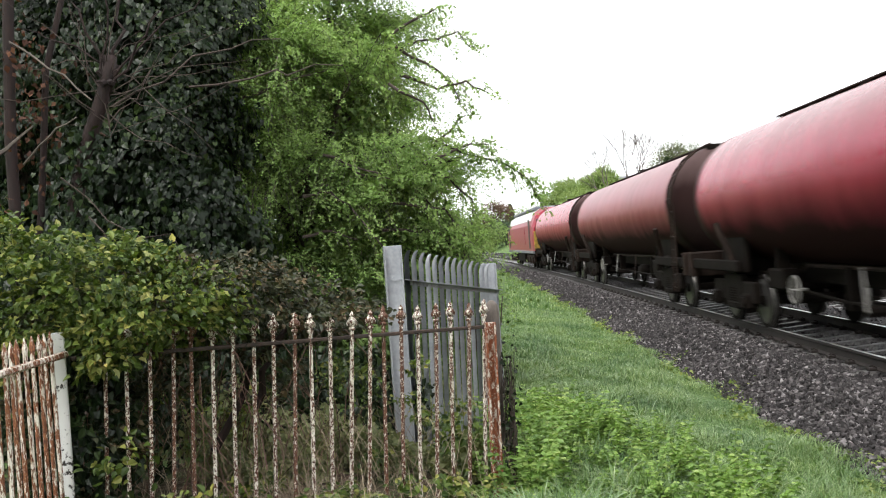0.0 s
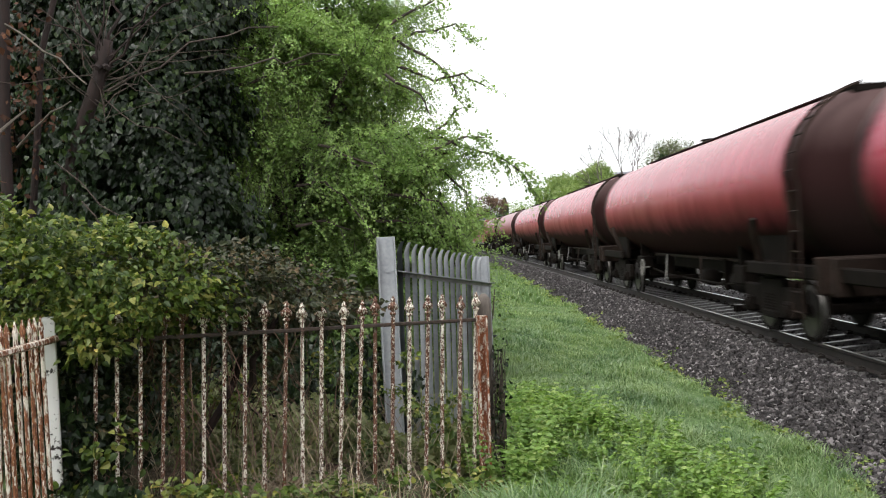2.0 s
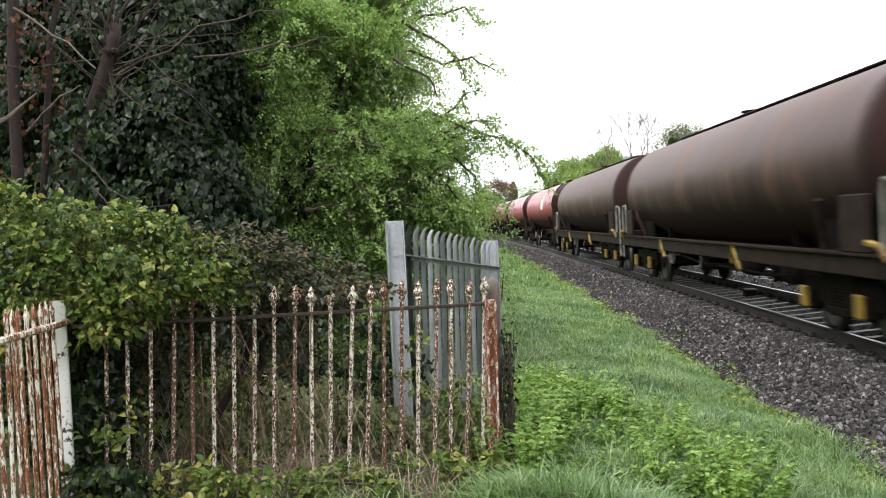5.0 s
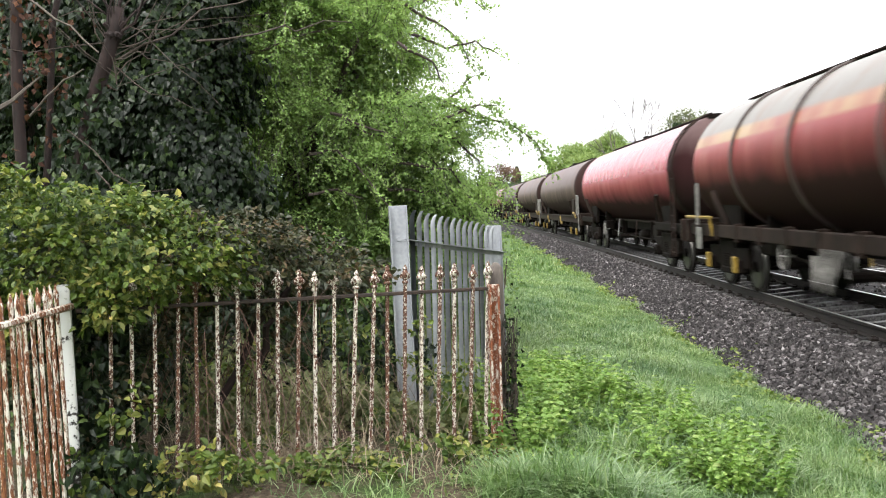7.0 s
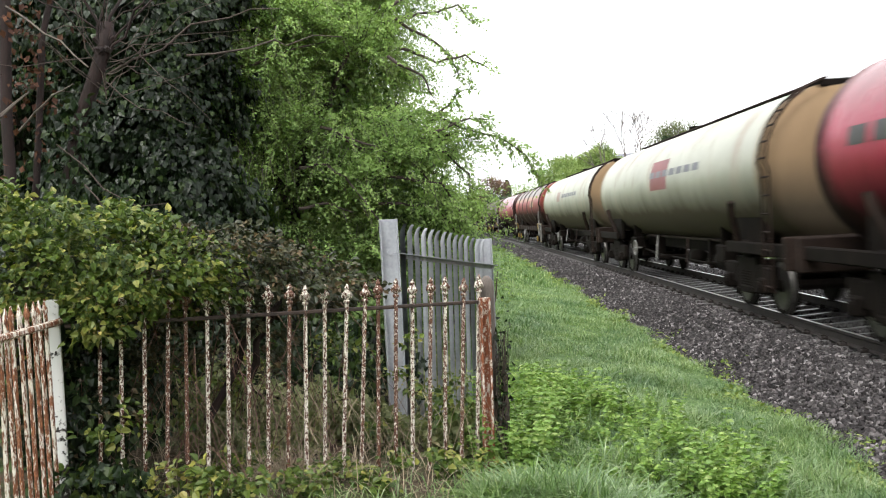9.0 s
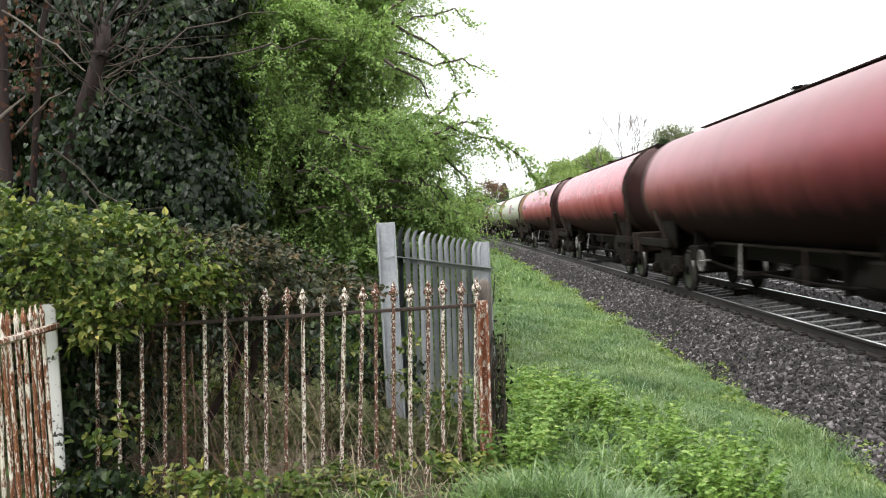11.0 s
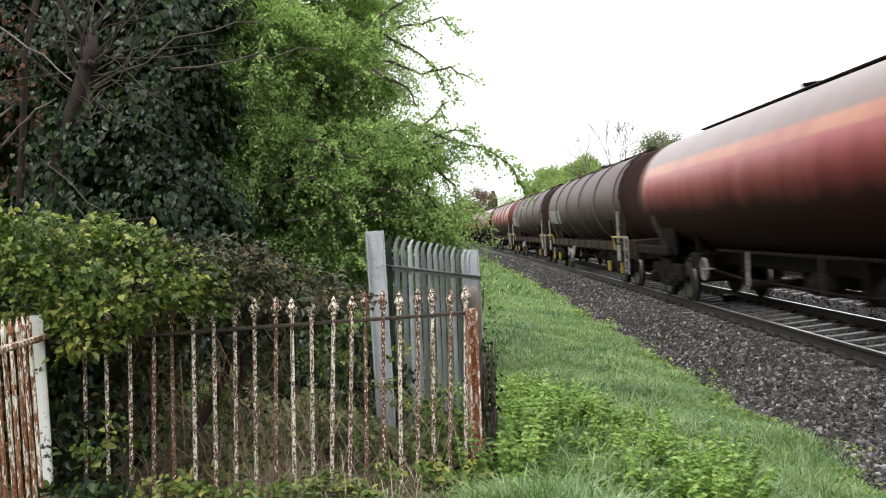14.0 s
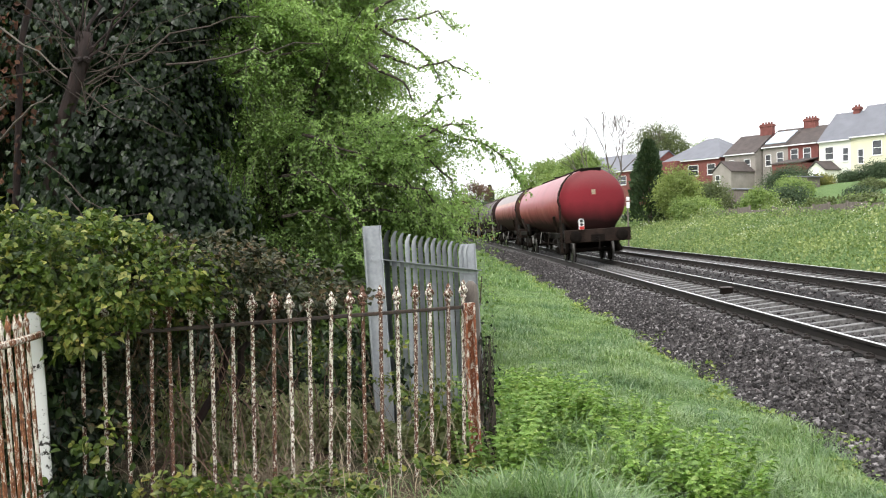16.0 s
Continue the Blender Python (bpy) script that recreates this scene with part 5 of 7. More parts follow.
def build_hawthorn():
    """Spring-green tree leaning out over the palisade."""
    t = tagged(empty("green_tree"), "bushy tree with fresh green leaves and arching branches behind the palisade", "tree")
    bm = bmesh.new()
    root = (-1.7, 11.2, -0.1)
    fork = (-1.6, 11.0, 1.6)
    limb(bm, root, fork, 0.17, 0.13)
    tops = [(-1.2, 11.2, 5.0), (-0.4, 11.0, 3.0), (-2.2, 11.8, 5.6), (0.3, 10.6, 2.6), (-0.9, 10.0, 3.4), (-2.4, 10.6, 3.6), (-0.2, 11.4, 4.2)]
    for q in tops:
        limb(bm, fork, q, 0.085, 0.02, 0.25, wob=0.08)
    part("trunk", bm, M["bark"], t, "dark bark trunk and limbs", True)
    # arching boughs, each carrying hanging leafy shoots
    arcs = [([(-0.75, 3.72), (-0.24, 3.84), (0.08, 3.93), (0.3, 4.01), (0.45, 3.82)], 0.25, 26, 0.30), ([(-0.4, 3.8), (0.07, 3.58), (0.22, 3.42), (0.3, 3.23)], 0.2, 18, 0.25),
            ([(-0.35, 3.5), (0.06, 3.36), (0.38, 3.44), (0.63, 3.3)], 0.25, 15, 0.24), ([(-0.84, 2.63), (-0.27, 2.73), (-0.11, 2.83), (0.36, 2.62), (0.73, 2.53), (1.01, 2.32), (1.12, 2.11)], 0.3, 84, 0.34),
            ([(-1.09, 2.5), (-0.84, 2.63), (-0.59, 2.58), (-0.28, 2.3), (0.02, 1.98), (0.2, 1.7)], 0.3, 40, 0.36), ([(-0.02, 2.71), (0.17, 2.89), (0.37, 3.07)], 0.0, 16, 0.2), ([(0.0, 2.56), (0.40, 2.74), (0.62, 2.72)], 0.2, 20, 0.3),
            ([(-0.45, 3.95), (-0.04, 4.18), (0.12, 4.3)], 0.0, 12, 0.3), ([(-0.5, 3.4), (-0.1, 3.18), (0.02, 2.96)], 0.3, 10, 0.26), ([(-1.32, 3.15), (-0.94, 3.45), (-0.55, 3.97)], 0.2, 26, 0.4), ([(-0.4, 2.46), (0.15, 2.36), (0.40, 2.1), (0.42, 1.9)], 0.2, 36, 0.34),
            ([(-0.5, 2.1), (0.1, 2.0), (0.28, 1.75), (0.32, 1.55)], 0.2, 34, 0.32), ([(-0.6, 1.8), (0.0, 1.75), (0.22, 1.5), (0.26, 1.3)], 0.2, 30, 0.3),
            ([(-1.25, 2.68), (-0.84, 2.5), (-0.6, 2.42)], 0.0, 4, 0.2), ([(-1.2, 2.6), (-0.85, 2.44), (-0.5, 2.36)], 0.0, 4, 0.2), ([(-1.5, 2.2), (-1.2, 2.24), (-0.9, 2.0), (-0.6, 1.6)], 0.0, 12, 0.3), ([(-2.1, 3.3), (-1.6, 3.5), (-1.2, 3.62)], 0.1, 6, 0.2), ([(-1.5, 1.75), (-1.2, 1.8), (-0.9, 1.7)], 0.0, 3, 0.2)]
    cs, ds = [], []
    for line, sky, n, _ in arcs:
        depth = random.uniform(-0.2, 0.2) - (0.75 if n < 13 else 0.0)
        near = (10.3 + depth) / 10.3
        pts = [Vector((x * near, 10.3 + depth + 0.12 * math.sin(4 * x), 1.59 + (z - 1.59) * near)) for x, z in line]
        fine = []
        for p, q in zip(pts, pts[1:]):
            for s in (0, 0.34, 0.67):
                fine.append(p.lerp(q, s) + Vector((random.uniform(-0.015, 0.015), random.uniform(-0.03, 0.03), random.uniform(-0.015, 0.015))))
        fine.append(pts[-1])
        bm = bmesh.new()
        tube(bm, fine, 0.018, 6, 0.3)
        part("bough", bm, M["bark"], t, "dark bare bough")
        for k in range(n):
            s = (k + random.random()) / n * 0.92 + 0.08
            p = fine[min(len(fine) - 1, int(s * len(fine)))]
            d = fine[-1] - fine[0]
            cs.append(tuple(p + Vector((random.uniform(-0.05, 0.05), random.uniform(-0.08, 0.08), random.uniform(-0.03, 0.03)))))
            ds.append((d.x / d.length * 0.6 + random.uniform(-0.5, 0.5), random.uniform(-0.6, 0.4), d.z / d.length * 0.5 + random.uniform(-0.55, 0.45)))
    pos, tip, nor, sz, p = sprays(np.array(cs), np.array(ds), 0.19, 16, 0.042, 0.55, 0.012)
    put("outer_foliage", leaf_mesh("outer_foliage", pos, tip, nor, sz, LEAF4), M["leaf_haw"], t, "hanging leafy shoots at the edge of the crown")
    put("outer_twig_mass", twig_mesh("outer_twig_mass", p[:, ::2], 0.006), M["twig"], t)["kind"] = "stuff"
    blobs = [((-1.6, 11.3, 3.6), (1.1, 1.4, 1.4)), ((-1.4, 11.2, 4.7), (0.9, 1.3, 1.1)), ((-2.0, 11.8, 6.0), (1.2, 1.5, 1.3)),
             ((-0.4, 11.0, 2.0), (0.75, 1.1, 0.65)), ((-1.15, 10.4, 1.5), (0.9, 0.9, 1.0)), ((-2.2, 10.9, 2.4), (0.9, 0.9, 1.6)), ((-0.2, 11.4, 1.35), (0.6, 0.9, 0.6)),
             ((-0.85, 10.6, 2.9), (0.6, 0.9, 0.7)), ((-2.6, 12.2, 4.6), (1.6, 1.2, 2.2)), ((-0.9, 10.0, 0.6), (0.7, 0.6, 0.6)), ((-0.95, 11.1, 4.0), (0.6, 0.9, 0.8)), ((-2.0, 10.0, 3.7), (0.55, 0.6, 0.9)), ((-1.85, 9.6, 2.75), (0.32, 0.3, 0.6)), ((-1.6, 9.2, 3.7), (0.22, 0.3, 0.5))]
    # long shoots in tiers, each tier hanging outwards and leaving dark gaps below
    lv, tw = blob_crown(blobs, (1800, 1500, 600, 1150, 140, 300, 380, 800, 400, 40, 900, 620, 170, 60), 0.34, 38, 0.030, 0.74, 0.26, 0.022, 24, 0.15)
    put("crown", leaf_mesh("crown", *lv, LEAF4), M["leaf_haw"], t, "crown of small fresh green leaves")
    # inner leaves in a darker green: the crown's inner shade is put into their colour
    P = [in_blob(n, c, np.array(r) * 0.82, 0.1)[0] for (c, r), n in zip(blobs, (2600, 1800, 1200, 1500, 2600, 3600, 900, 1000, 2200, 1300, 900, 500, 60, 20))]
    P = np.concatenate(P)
    put("inner_foliage", leaf_mesh("inner_foliage", P, rng.normal(0, 1, P.shape), rng.normal(0, 0.8, P.shape) + np.array([0, -0.5, 0.6]), rng.uniform(0.05, 0.085, len(P)), LEAF4), M["leaf_hedge_crown_shade"], t, "inner leaves darkened to stand for the shade inside the crown")
    put("twig_mass", twig_mesh("twig_mass", tw[:, ::5], 0.005), M["twig"], t)["kind"] = "stuff"


def build_understorey():
    """Shaded shrubs at the foot of the trees, behind the palisade."""
    t = tagged(empty("hedge_bush"), "shaded dark green bush behind the palisade fence", "bush")
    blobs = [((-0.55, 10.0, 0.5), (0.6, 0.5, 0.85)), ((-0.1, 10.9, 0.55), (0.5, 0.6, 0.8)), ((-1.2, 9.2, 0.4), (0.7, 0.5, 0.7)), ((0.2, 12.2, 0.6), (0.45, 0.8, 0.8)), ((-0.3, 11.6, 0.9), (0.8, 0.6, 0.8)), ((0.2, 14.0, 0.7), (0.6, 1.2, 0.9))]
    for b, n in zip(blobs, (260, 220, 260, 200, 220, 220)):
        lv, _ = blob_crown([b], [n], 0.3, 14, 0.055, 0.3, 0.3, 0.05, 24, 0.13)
        put("foliage", leaf_mesh("foliage", *lv, LEAF4), M["leaf_hedge_crown_shade"], t)
    bm = bmesh.new()
    for _ in range(16):
        x = random.uniform(-1.3, 0.6)
        limb(bm, (x, 10.4, gz(x, 10.4) - 0.1), (x + random.uniform(-0.4, 0.4), 10.4 + random.uniform(-0.4, 0.4), 1.0), 0.02, 0.006, 0, 5, 4)
    tagged(part("stem_tangle", bm, M["bark"], t), kind="stuff")


def build_ivy_tree():
    """Old tree smothered in ivy."""
    t = tagged(empty("ivy_tree"), "old tree trunk smothered in dark glossy ivy", "tree")
    bm = bmesh.new()
    limb(bm, (-3.0, 8.9, -0.1), (-2.9, 9.0, 4.4), 0.24, 0.16)
    limb(bm, (-2.9, 8.9, 2.0), (-2.0, 9.0, 4.6), 0.11, 0.06)
    part("trunk", bm, M["bark"], t, "", True)
    blobs = [((-2.75, 8.9, 2.6), (0.85, 0.75, 1.1)), ((-2.65, 8.8, 3.7), (0.75, 0.7, 0.8)), ((-3.5, 9.1, 3.6), (1.0, 0.8, 1.2)), ((-2.35, 8.6, 1.8), (0.65, 0.6, 0.75)), ((-3.2, 8.7, 1.6), (0.9, 0.7, 0.9)),
             ((-3.2, 9.0, 5.0), (1.2, 0.9, 0.9)), ((-4.4, 9.3, 2.6), (1.0, 0.8, 1.6)), ((-2.2, 8.7, 0.8), (0.7, 0.6, 0.6)), ((-2.1, 8.9, 3.95), (0.45, 0.5, 0.5))]
    P, T, N, S = [], [], [], []
    for (c, r), n in zip(blobs, (10000, 8000, 8000, 6500, 6500, 4500, 5500, 3600, 2200)):
        q, e = in_blob(n // 55, c, np.array(r) * 1.06, 0.80)
        k = rng.integers(0, len(q), int(n * 0.72))
        far = rng.random((len(k), 1)) ** 0.7
        p = q[k] + rng.normal(0, 1, (len(k), 3)) * np.array([0.07, 0.06, 0.06]) + far * np.array([0, 0.05, -0.22])
        p2, d2 = in_blob(n - len(k), c, np.array(r) * 0.88, 0.75)
        p, d = np.concatenate([p, p2]), np.concatenate([e[k], d2])
        out = unit(d / np.array(r))
        P.append(p)
        T.append(np.array([0, 0, -1.0]) + out * 0.35 + rng.normal(0, 0.35, p.shape))
        N.append(out + np.array([0, -0.25, 0.35]) + rng.normal(0, 0.42, p.shape))
        S.append(np.concatenate([0.058 * rng.uniform(0.5, 1.35, len(k)), 0.075 * rng.uniform(0.7, 1.3, len(p2))]))
    put("ivy", leaf_mesh("ivy", np.concatenate(P), np.concatenate(T), np.concatenate(N), np.concatenate(S), HEART), M["leaf_ivy"], t, "dark glossy hanging ivy leaves")
    # clinging stems
    bm = bmesh.new()
    for _ in range(14):
        x = random.uniform(-3.3, -2.1)
        tube(bm, [(x, 8.4 + random.uniform(-0.2, 0.2), -0.1), (x + random.uniform(-0.2, 0.2), 8.45, 0.7), (x + random.uniform(-0.3, 0.3), 8.5, 1.5)], 0.018, 5, 0.6)
    part("stem_tangle", bm, M["bark"], t)


def build_front_trunks():
    """Bare stems in front of the ivy: a reddish pole of a trunk and a sawn-off stump with whippy shoots."""
    t = tagged(empty("slender_tree"), "slender reddish bare trunk beside the brambles", "tree")
    bm = bmesh.new()
    limb(bm, (-3.16, 6.9, -0.1), (-3.10, 6.9, 5.0), 0.047, 0.04, wob=0.008)
    limb(bm, (-3.1, 7.1, 1.0), (-2.75, 7.2, 5.0), 0.03, 0.02, wob=0.02)
    part("trunk", bm, M["red_bark"], t, "", True)
    bm = bmesh.new()
    for b, e in (((-3.4, 6.4, 1.98), (-2.86, 6.6, 2.55)), ((-3.05, 6.85, 2.3), (-2.55, 6.6, 2.6)), ((-3.1, 6.8, 3.2), (-2.4, 6.5, 2.7))):
        limb(bm, b, e, 0.034 if b[2] < 2 else 0.010, 0.006, 0.03, 5, 6, 0.02)
    tagged(part("branchwork", bm, M["twig"], t, "broken bare branches"), kind="stuff")
    n = 260
    p = np.array([-3.05, 6.95, 2.75]) + rng.normal(0, 1, (n, 3)) * np.array([0.14, 0.2, 0.4])
    put("dead_foliage", leaf_mesh("dead_foliage", p, rng.normal(0, 1, p.shape) + np.array([0, 0, -0.8]), rng.normal(0, 1, p.shape) + np.array([0, -0.6, 0]), rng.uniform(0.03, 0.07, n), LEAF4), M["leaf_brown"], t, "withered red-brown leaves")
    s = tagged(empty("pollard_tree"), "leaning cut-back trunk with bare whippy shoots in front of the ivy", "tree")
    bm = bmesh.new()
    tube(bm, [(-2.95, 7.3, -0.1), (-2.92, 7.3, 1.0), (-2.86, 7.2, 1.8), (-2.72, 7.15, 2.38), (-2.56, 7.1, 2.76), (-2.49, 7.1, 2.98), (-2.47, 7.1, 3.14)], 0.062, 9, 0.85)
    part("trunk", bm, M["red_bark"], s, "", True)
    n = 700
    zz = rng.uniform(0.6, 2.6, n)
    p = np.stack([-2.92 + 0.22 * np.clip(zz - 1.5, 0, 1) + rng.normal(0, 0.10, n), 7.15 + rng.normal(-0.04, 0.06, n), zz], -1)
    put("clinging_ivy", leaf_mesh("clinging_ivy", p, rng.normal(0, 0.5, p.shape) + np.array([0, -0.2, -1.0]), rng.normal(0, 0.5, p.shape) + np.array([0, -1.0, 0.2]), rng.uniform(0.04, 0.08, n), IVY), M["leaf_ivy"], s)
    for e, r0 in (((-2.05, 7.0, 3.45), 0.026), ((-1.55, 7.1, 3.75), 0.018), ((-2.75, 7.0, 3.7), 0.026), ((-2.3, 7.2, 3.9), 0.03), ((-3.1, 7.0, 3.35), 0.016), ((-2.55, 6.9, 3.95), 0.02)):
        bm = bmesh.new()
        limb(bm, (-2.49 + random.uniform(-0.02, 0.02), 7.1, random.uniform(2.8, 3.12)), e, r0 * 0.55, r0 * 0.2, 0.05, 6, 6, 0.07)
        part("limb", bm, M["red_bark"], s, "", True)
    bm = bmesh.new()
    for _ in range(9):
        q = random.uniform(0, 6.28)
        rod(bm, (-2.49, 7.1, 2.95), (-2.49 + 0.085 * math.cos(q), 7.1 + 0.085 * math.sin(q), 2.95 + random.uniform(-0.06, 0.16)), 0.03, 0.018, 6)
    part("knot", bm, M["red_bark"], s, "knotty head of cut stubs")
    bm = bmesh.new()
    for _ in range(28):
        q, k = random.uniform(-0.9, 3.7), random.uniform(0.4, 1.5)
        e = (-2.47 + math.cos(q) * k, 7.1 + random.uniform(-0.5, 0.3), 2.95 + math.sin(q) * k * 0.7)
        limb(bm, (-2.49, 7.1, random.uniform(2.5, 3.1)), e, random.uniform(0.003, 0.006), 0.0016, random.uniform(-0.14, 0.14), 4, 5, 0.06)
    limb(bm, (-2.47, 7.1, 2.75), (-1.2, 7.4, 3.3), 0.011, 0.004, 0.05, 5)
    limb(bm, (-1.9, 7.2, 2.9), (-0.75, 7.8, 3.15), 0.010, 0.004, 0.0, 5)
    limb(bm, (-2.6, 6.9, 1.9), (-2.0, 6.8, 1.55), 0.006, 0.003, -0.12, 4)
    limb(bm, (-2.8, 6.9, 2.2), (-1.7, 6.9, 1.5), 0.006, 0.003, -0.05, 4)
    tagged(part("shoot_spray", bm, M["bark"], s, "thin bare grey shoots"), kind="stuff")


def arch_stems(n, spot, reach, r, rise=0.5):
    lines = []
    for _ in range(n):
        a = spot()
        q, k = random.uniform(0, 6.28), reach * random.uniform(0.5, 1.3)
        b = (a[0] + math.cos(q) * k, a[1] + math.sin(q) * k * 0.5)
        h = rise * random.uniform(0.4, 1.2)
        lines.append([(a[0] + (b[0] - a[0]) * t, a[1] + (b[1] - a[1]) * t, a[2] + h * 4 * t * (1 - t) * 0.8 + (gz(*b) - a[2]) * t * t * 0.6) for t in np.linspace(0, 1, 7)])
    return twig_mesh("stem_tangle", np.array(lines), r)


def build_brambles():
    """Bramble heap over the corner of the railings, and the tangle behind them."""
    t = tagged(empty("bramble_bush"), "bramble heap with yellow-green leaves spilling over the railings", "bush")
    def heap(blobs, counts, size, material, name, label, shell, shape=ROUND):
        P, T, N, S = [], [], [], []
        for (c, r), n in zip(blobs, counts):
            q, e = in_blob(max(6, n // 34), c, np.array(r) * 1.15, shell)
            k = rng.integers(0, len(q), n)
            p, d = q[k] + rng.normal(0, 1, (n, 3)) * np.array([0.05, 0.05, 0.03]), e[k]
            P.append(p)
            T.append(d * np.array([1, 1, 0.4]) + rng.normal(0, 0.5, p.shape) + np.array([0, -0.1, -0.3]))
            N.append(np.array([0, -0.55, 0.8]) + d * 0.4 + rng.normal(0, 0.5, p.shape))
            S.append(size * rng.uniform(0.55, 1.3, n))
        put(name, leaf_mesh(name, np.concatenate(P), np.concatenate(T), np.concatenate(N), np.concatenate(S), shape), material, t, label)
    heap([((-2.25, 5.25, 1.40), (0.5, 0.4, 0.34)), ((-1.8, 5.35, 1.33), (0.42, 0.38, 0.28)), ((-2.65, 5.3, 1.35), (0.5, 0.4, 0.42)), ((-1.5, 5.5, 1.3), (0.32, 0.3, 0.24)), ((-1.9, 5.1, 1.12), (0.14, 0.12, 0.16))],
         (4200, 3200, 2900, 1300, 300), 0.041, M["leaf_bramble"], "leaves", "yellow-green bramble leaves", 0.45)
    heap([((-1.45, 5.75, 1.34), (0.5, 0.35, 0.22)), ((-1.0, 6.0, 1.22), (0.42, 0.3, 0.18)), ((-0.75, 6.25, 1.16), (0.32, 0.25, 0.12)), ((-2.0, 5.7, 1.1), (0.6, 0.35, 0.4)), ((-2.3, 5.5, 0.6), (0.5, 0.4, 0.6)), ((-1.3, 5.9, 0.95), (0.45, 0.3, 0.25))],
         (2300, 1200, 1000, 2100, 1800, 900), 0.042, M["leaf_bramble_dark"], "old_leaves", "dull grey-green and brownish old leaves", 0.5)
    heap([((-1.46, 5.05, 0.14), (0.15, 0.08, 0.10)), ((-1.88, 4.98, 1.12), (0.10, 0.08, 0.10))], (110, 60), 0.05, M["leaf_yellow"], "low_leaves", "yellowing low bramble leaves", 0.4)
    heap([((-1.2, 5.1, 0.12), (0.20, 0.1, 0.12)), ((-1.79, 5.02, 0.50), (0.13, 0.08, 0.08)), ((-1.93, 4.98, 0.2), (0.09, 0.08, 0.12)), ((-1.0, 5.45, 0.1), (0.32, 0.16, 0.12)), ((-0.2, 5.75, 0.02), (0.4, 0.2, 0.12)), ((0.15, 6.4, 0.35), (0.15, 0.15, 0.35)), ((-0.6, 5.5, 0.0), (0.4, 0.2, 0.12)), ((0.2, 5.8, -0.02), (0.25, 0.18, 0.1))],
         (150, 60, 50, 200, 260, 160, 240, 160), 0.05, M["leaf_bramble"], "ground_leaves", "low green bramble leaves", 0.2)
    def spot():
        return (random.uniform(-2.6, -0.6), random.uniform(5.3, 6.4), random.uniform(0.0, 0.9))
    put("stem_tangle", arch_stems(110, spot, 0.8, 0.0038, 0.6), M["cane"], t, "arching thorny stems")["kind"] = "stuff"
    bm = bmesh.new()
    for a, b in (((-1.45, 5.8, 0.35), (-0.85, 5.95, 1.28)), ((-1.2, 5.9, 0.6), (-1.0, 6.0, 1.1))):
        limb(bm, a, b, 0.03, 0.012, 0.04, 6)
    part("broken_branch", bm, M["red_bark"], t, "leaning broken brown branch")
    heap([((-0.9, 6.6, 0.45), (0.7, 0.35, 0.45)), ((-1.7, 6.0, 0.4), (0.5, 0.3, 0.45)), ((0.0, 6.7, 0.2), (0.3, 0.3, 0.3))], (500, 350, 220), 0.045, M["leaf_bramble"], "tangle_leaves", "sparse green leaves in the tangle", 0.2)
    def low_spot():
        return (random.uniform(-1.9, 0.1), random.uniform(5.5, 6.8), random.uniform(0.0, 0.35))
    put("straw_tangle", arch_stems(70, low_spot, 0.55, 0.003, 0.40), M["dead"], t, "pale dry stems")["kind"] = "stuff"
    # low herbs on the ground between the railings and the palisade
    g = tagged(empty("ground_herbs"), "low green herbs and nettles under the trees behind the railings", "weeds")
    for x0, x1, y0, y1, n, ht in ((-1.0, -0.15, 6.6, 8.6, 5200, 0.42), (-0.9, 0.3, 8.4, 10.6, 4200, 0.55), (-0.1, 0.28, 6.3, 7.1, 900, 0.4), (-1.8, -0.8, 6.2, 7.6, 4200, 0.75)):
        x, y = rng.uniform(x0, x1, n), rng.uniform(y0, y1, n)
        up = rng.random(n) * ht * (0.55 + 0.45 * np.sin(4.1 * x + 2 * y) * np.sin(3.3 * y - 2.0 * x))
        p = np.stack([x, y, ground_z(x, y) + 0.02 + up], -1)
        put("herb_patch", leaf_mesh("herb_patch", p, rng.normal(0, 1, p.shape) + np.array([0, -0.2, -0.1]), rng.normal(0, 0.4, p.shape) + np.array([0, -0.6, 1.0]), 0.055 * rng.uniform(0.5, 1.3, n), LEAF6), M["leaf_herb"], g)["kind"] = "stuff"
    # dark ivy under the corner
    v = tagged(empty("ground_ivy"), "dark ivy climbing behind the railings", "ivy")
    for c, r, n in (((-2.1, 5.3, 0.55), (0.35, 0.25, 0.6), 1500), ((-1.7, 7.3, 0.6), (0.8, 0.3, 0.6), 1500), ((-2.6, 6.6, 0.8), (0.9, 0.6, 0.9), 3000), ((-0.8, 7.5, 0.35), (0.7, 0.35, 0.45), 1500), ((-1.9, 5.0, 0.1), (0.4, 0.2, 0.2), 500)):
        p, d = in_blob(n, c, r, 0.4)
        put("ivy_patch", leaf_mesh("ivy_patch", p, np.array([0, -0.2, -0.8]) + rng.normal(0, 0.5, p.shape), np.array([0, -0.8, 0.5]) + rng.normal(0, 0.45, p.shape), 0.06 * rng.uniform(0.5, 1.3, n), IVY), M["leaf_ivy"], v)["kind"] = "stuff"
    # bindweed and ivy on the old timber post
    w = tagged(empty("post_ivy"), "dry ivy clinging to the old fence post", "ivy")
    lines = []
    for _ in range(60):
        q = random.uniform(0, 6.28)
        lines.append([(0.41 + 0.075 * math.cos(q + 1.5 * s) + random.uniform(-0.02, 0.02), 6.32 + 0.07 * math.sin(q + 1.5 * s), -0.1 + random.uniform(0.8, 1.0) * s * 0.95) for s in np.linspace(0, 1, 7)])
    put("stem_tangle", twig_mesh("stem_tangle", np.array(lines), 0.006), M["bark"], w)["kind"] = "stuff"
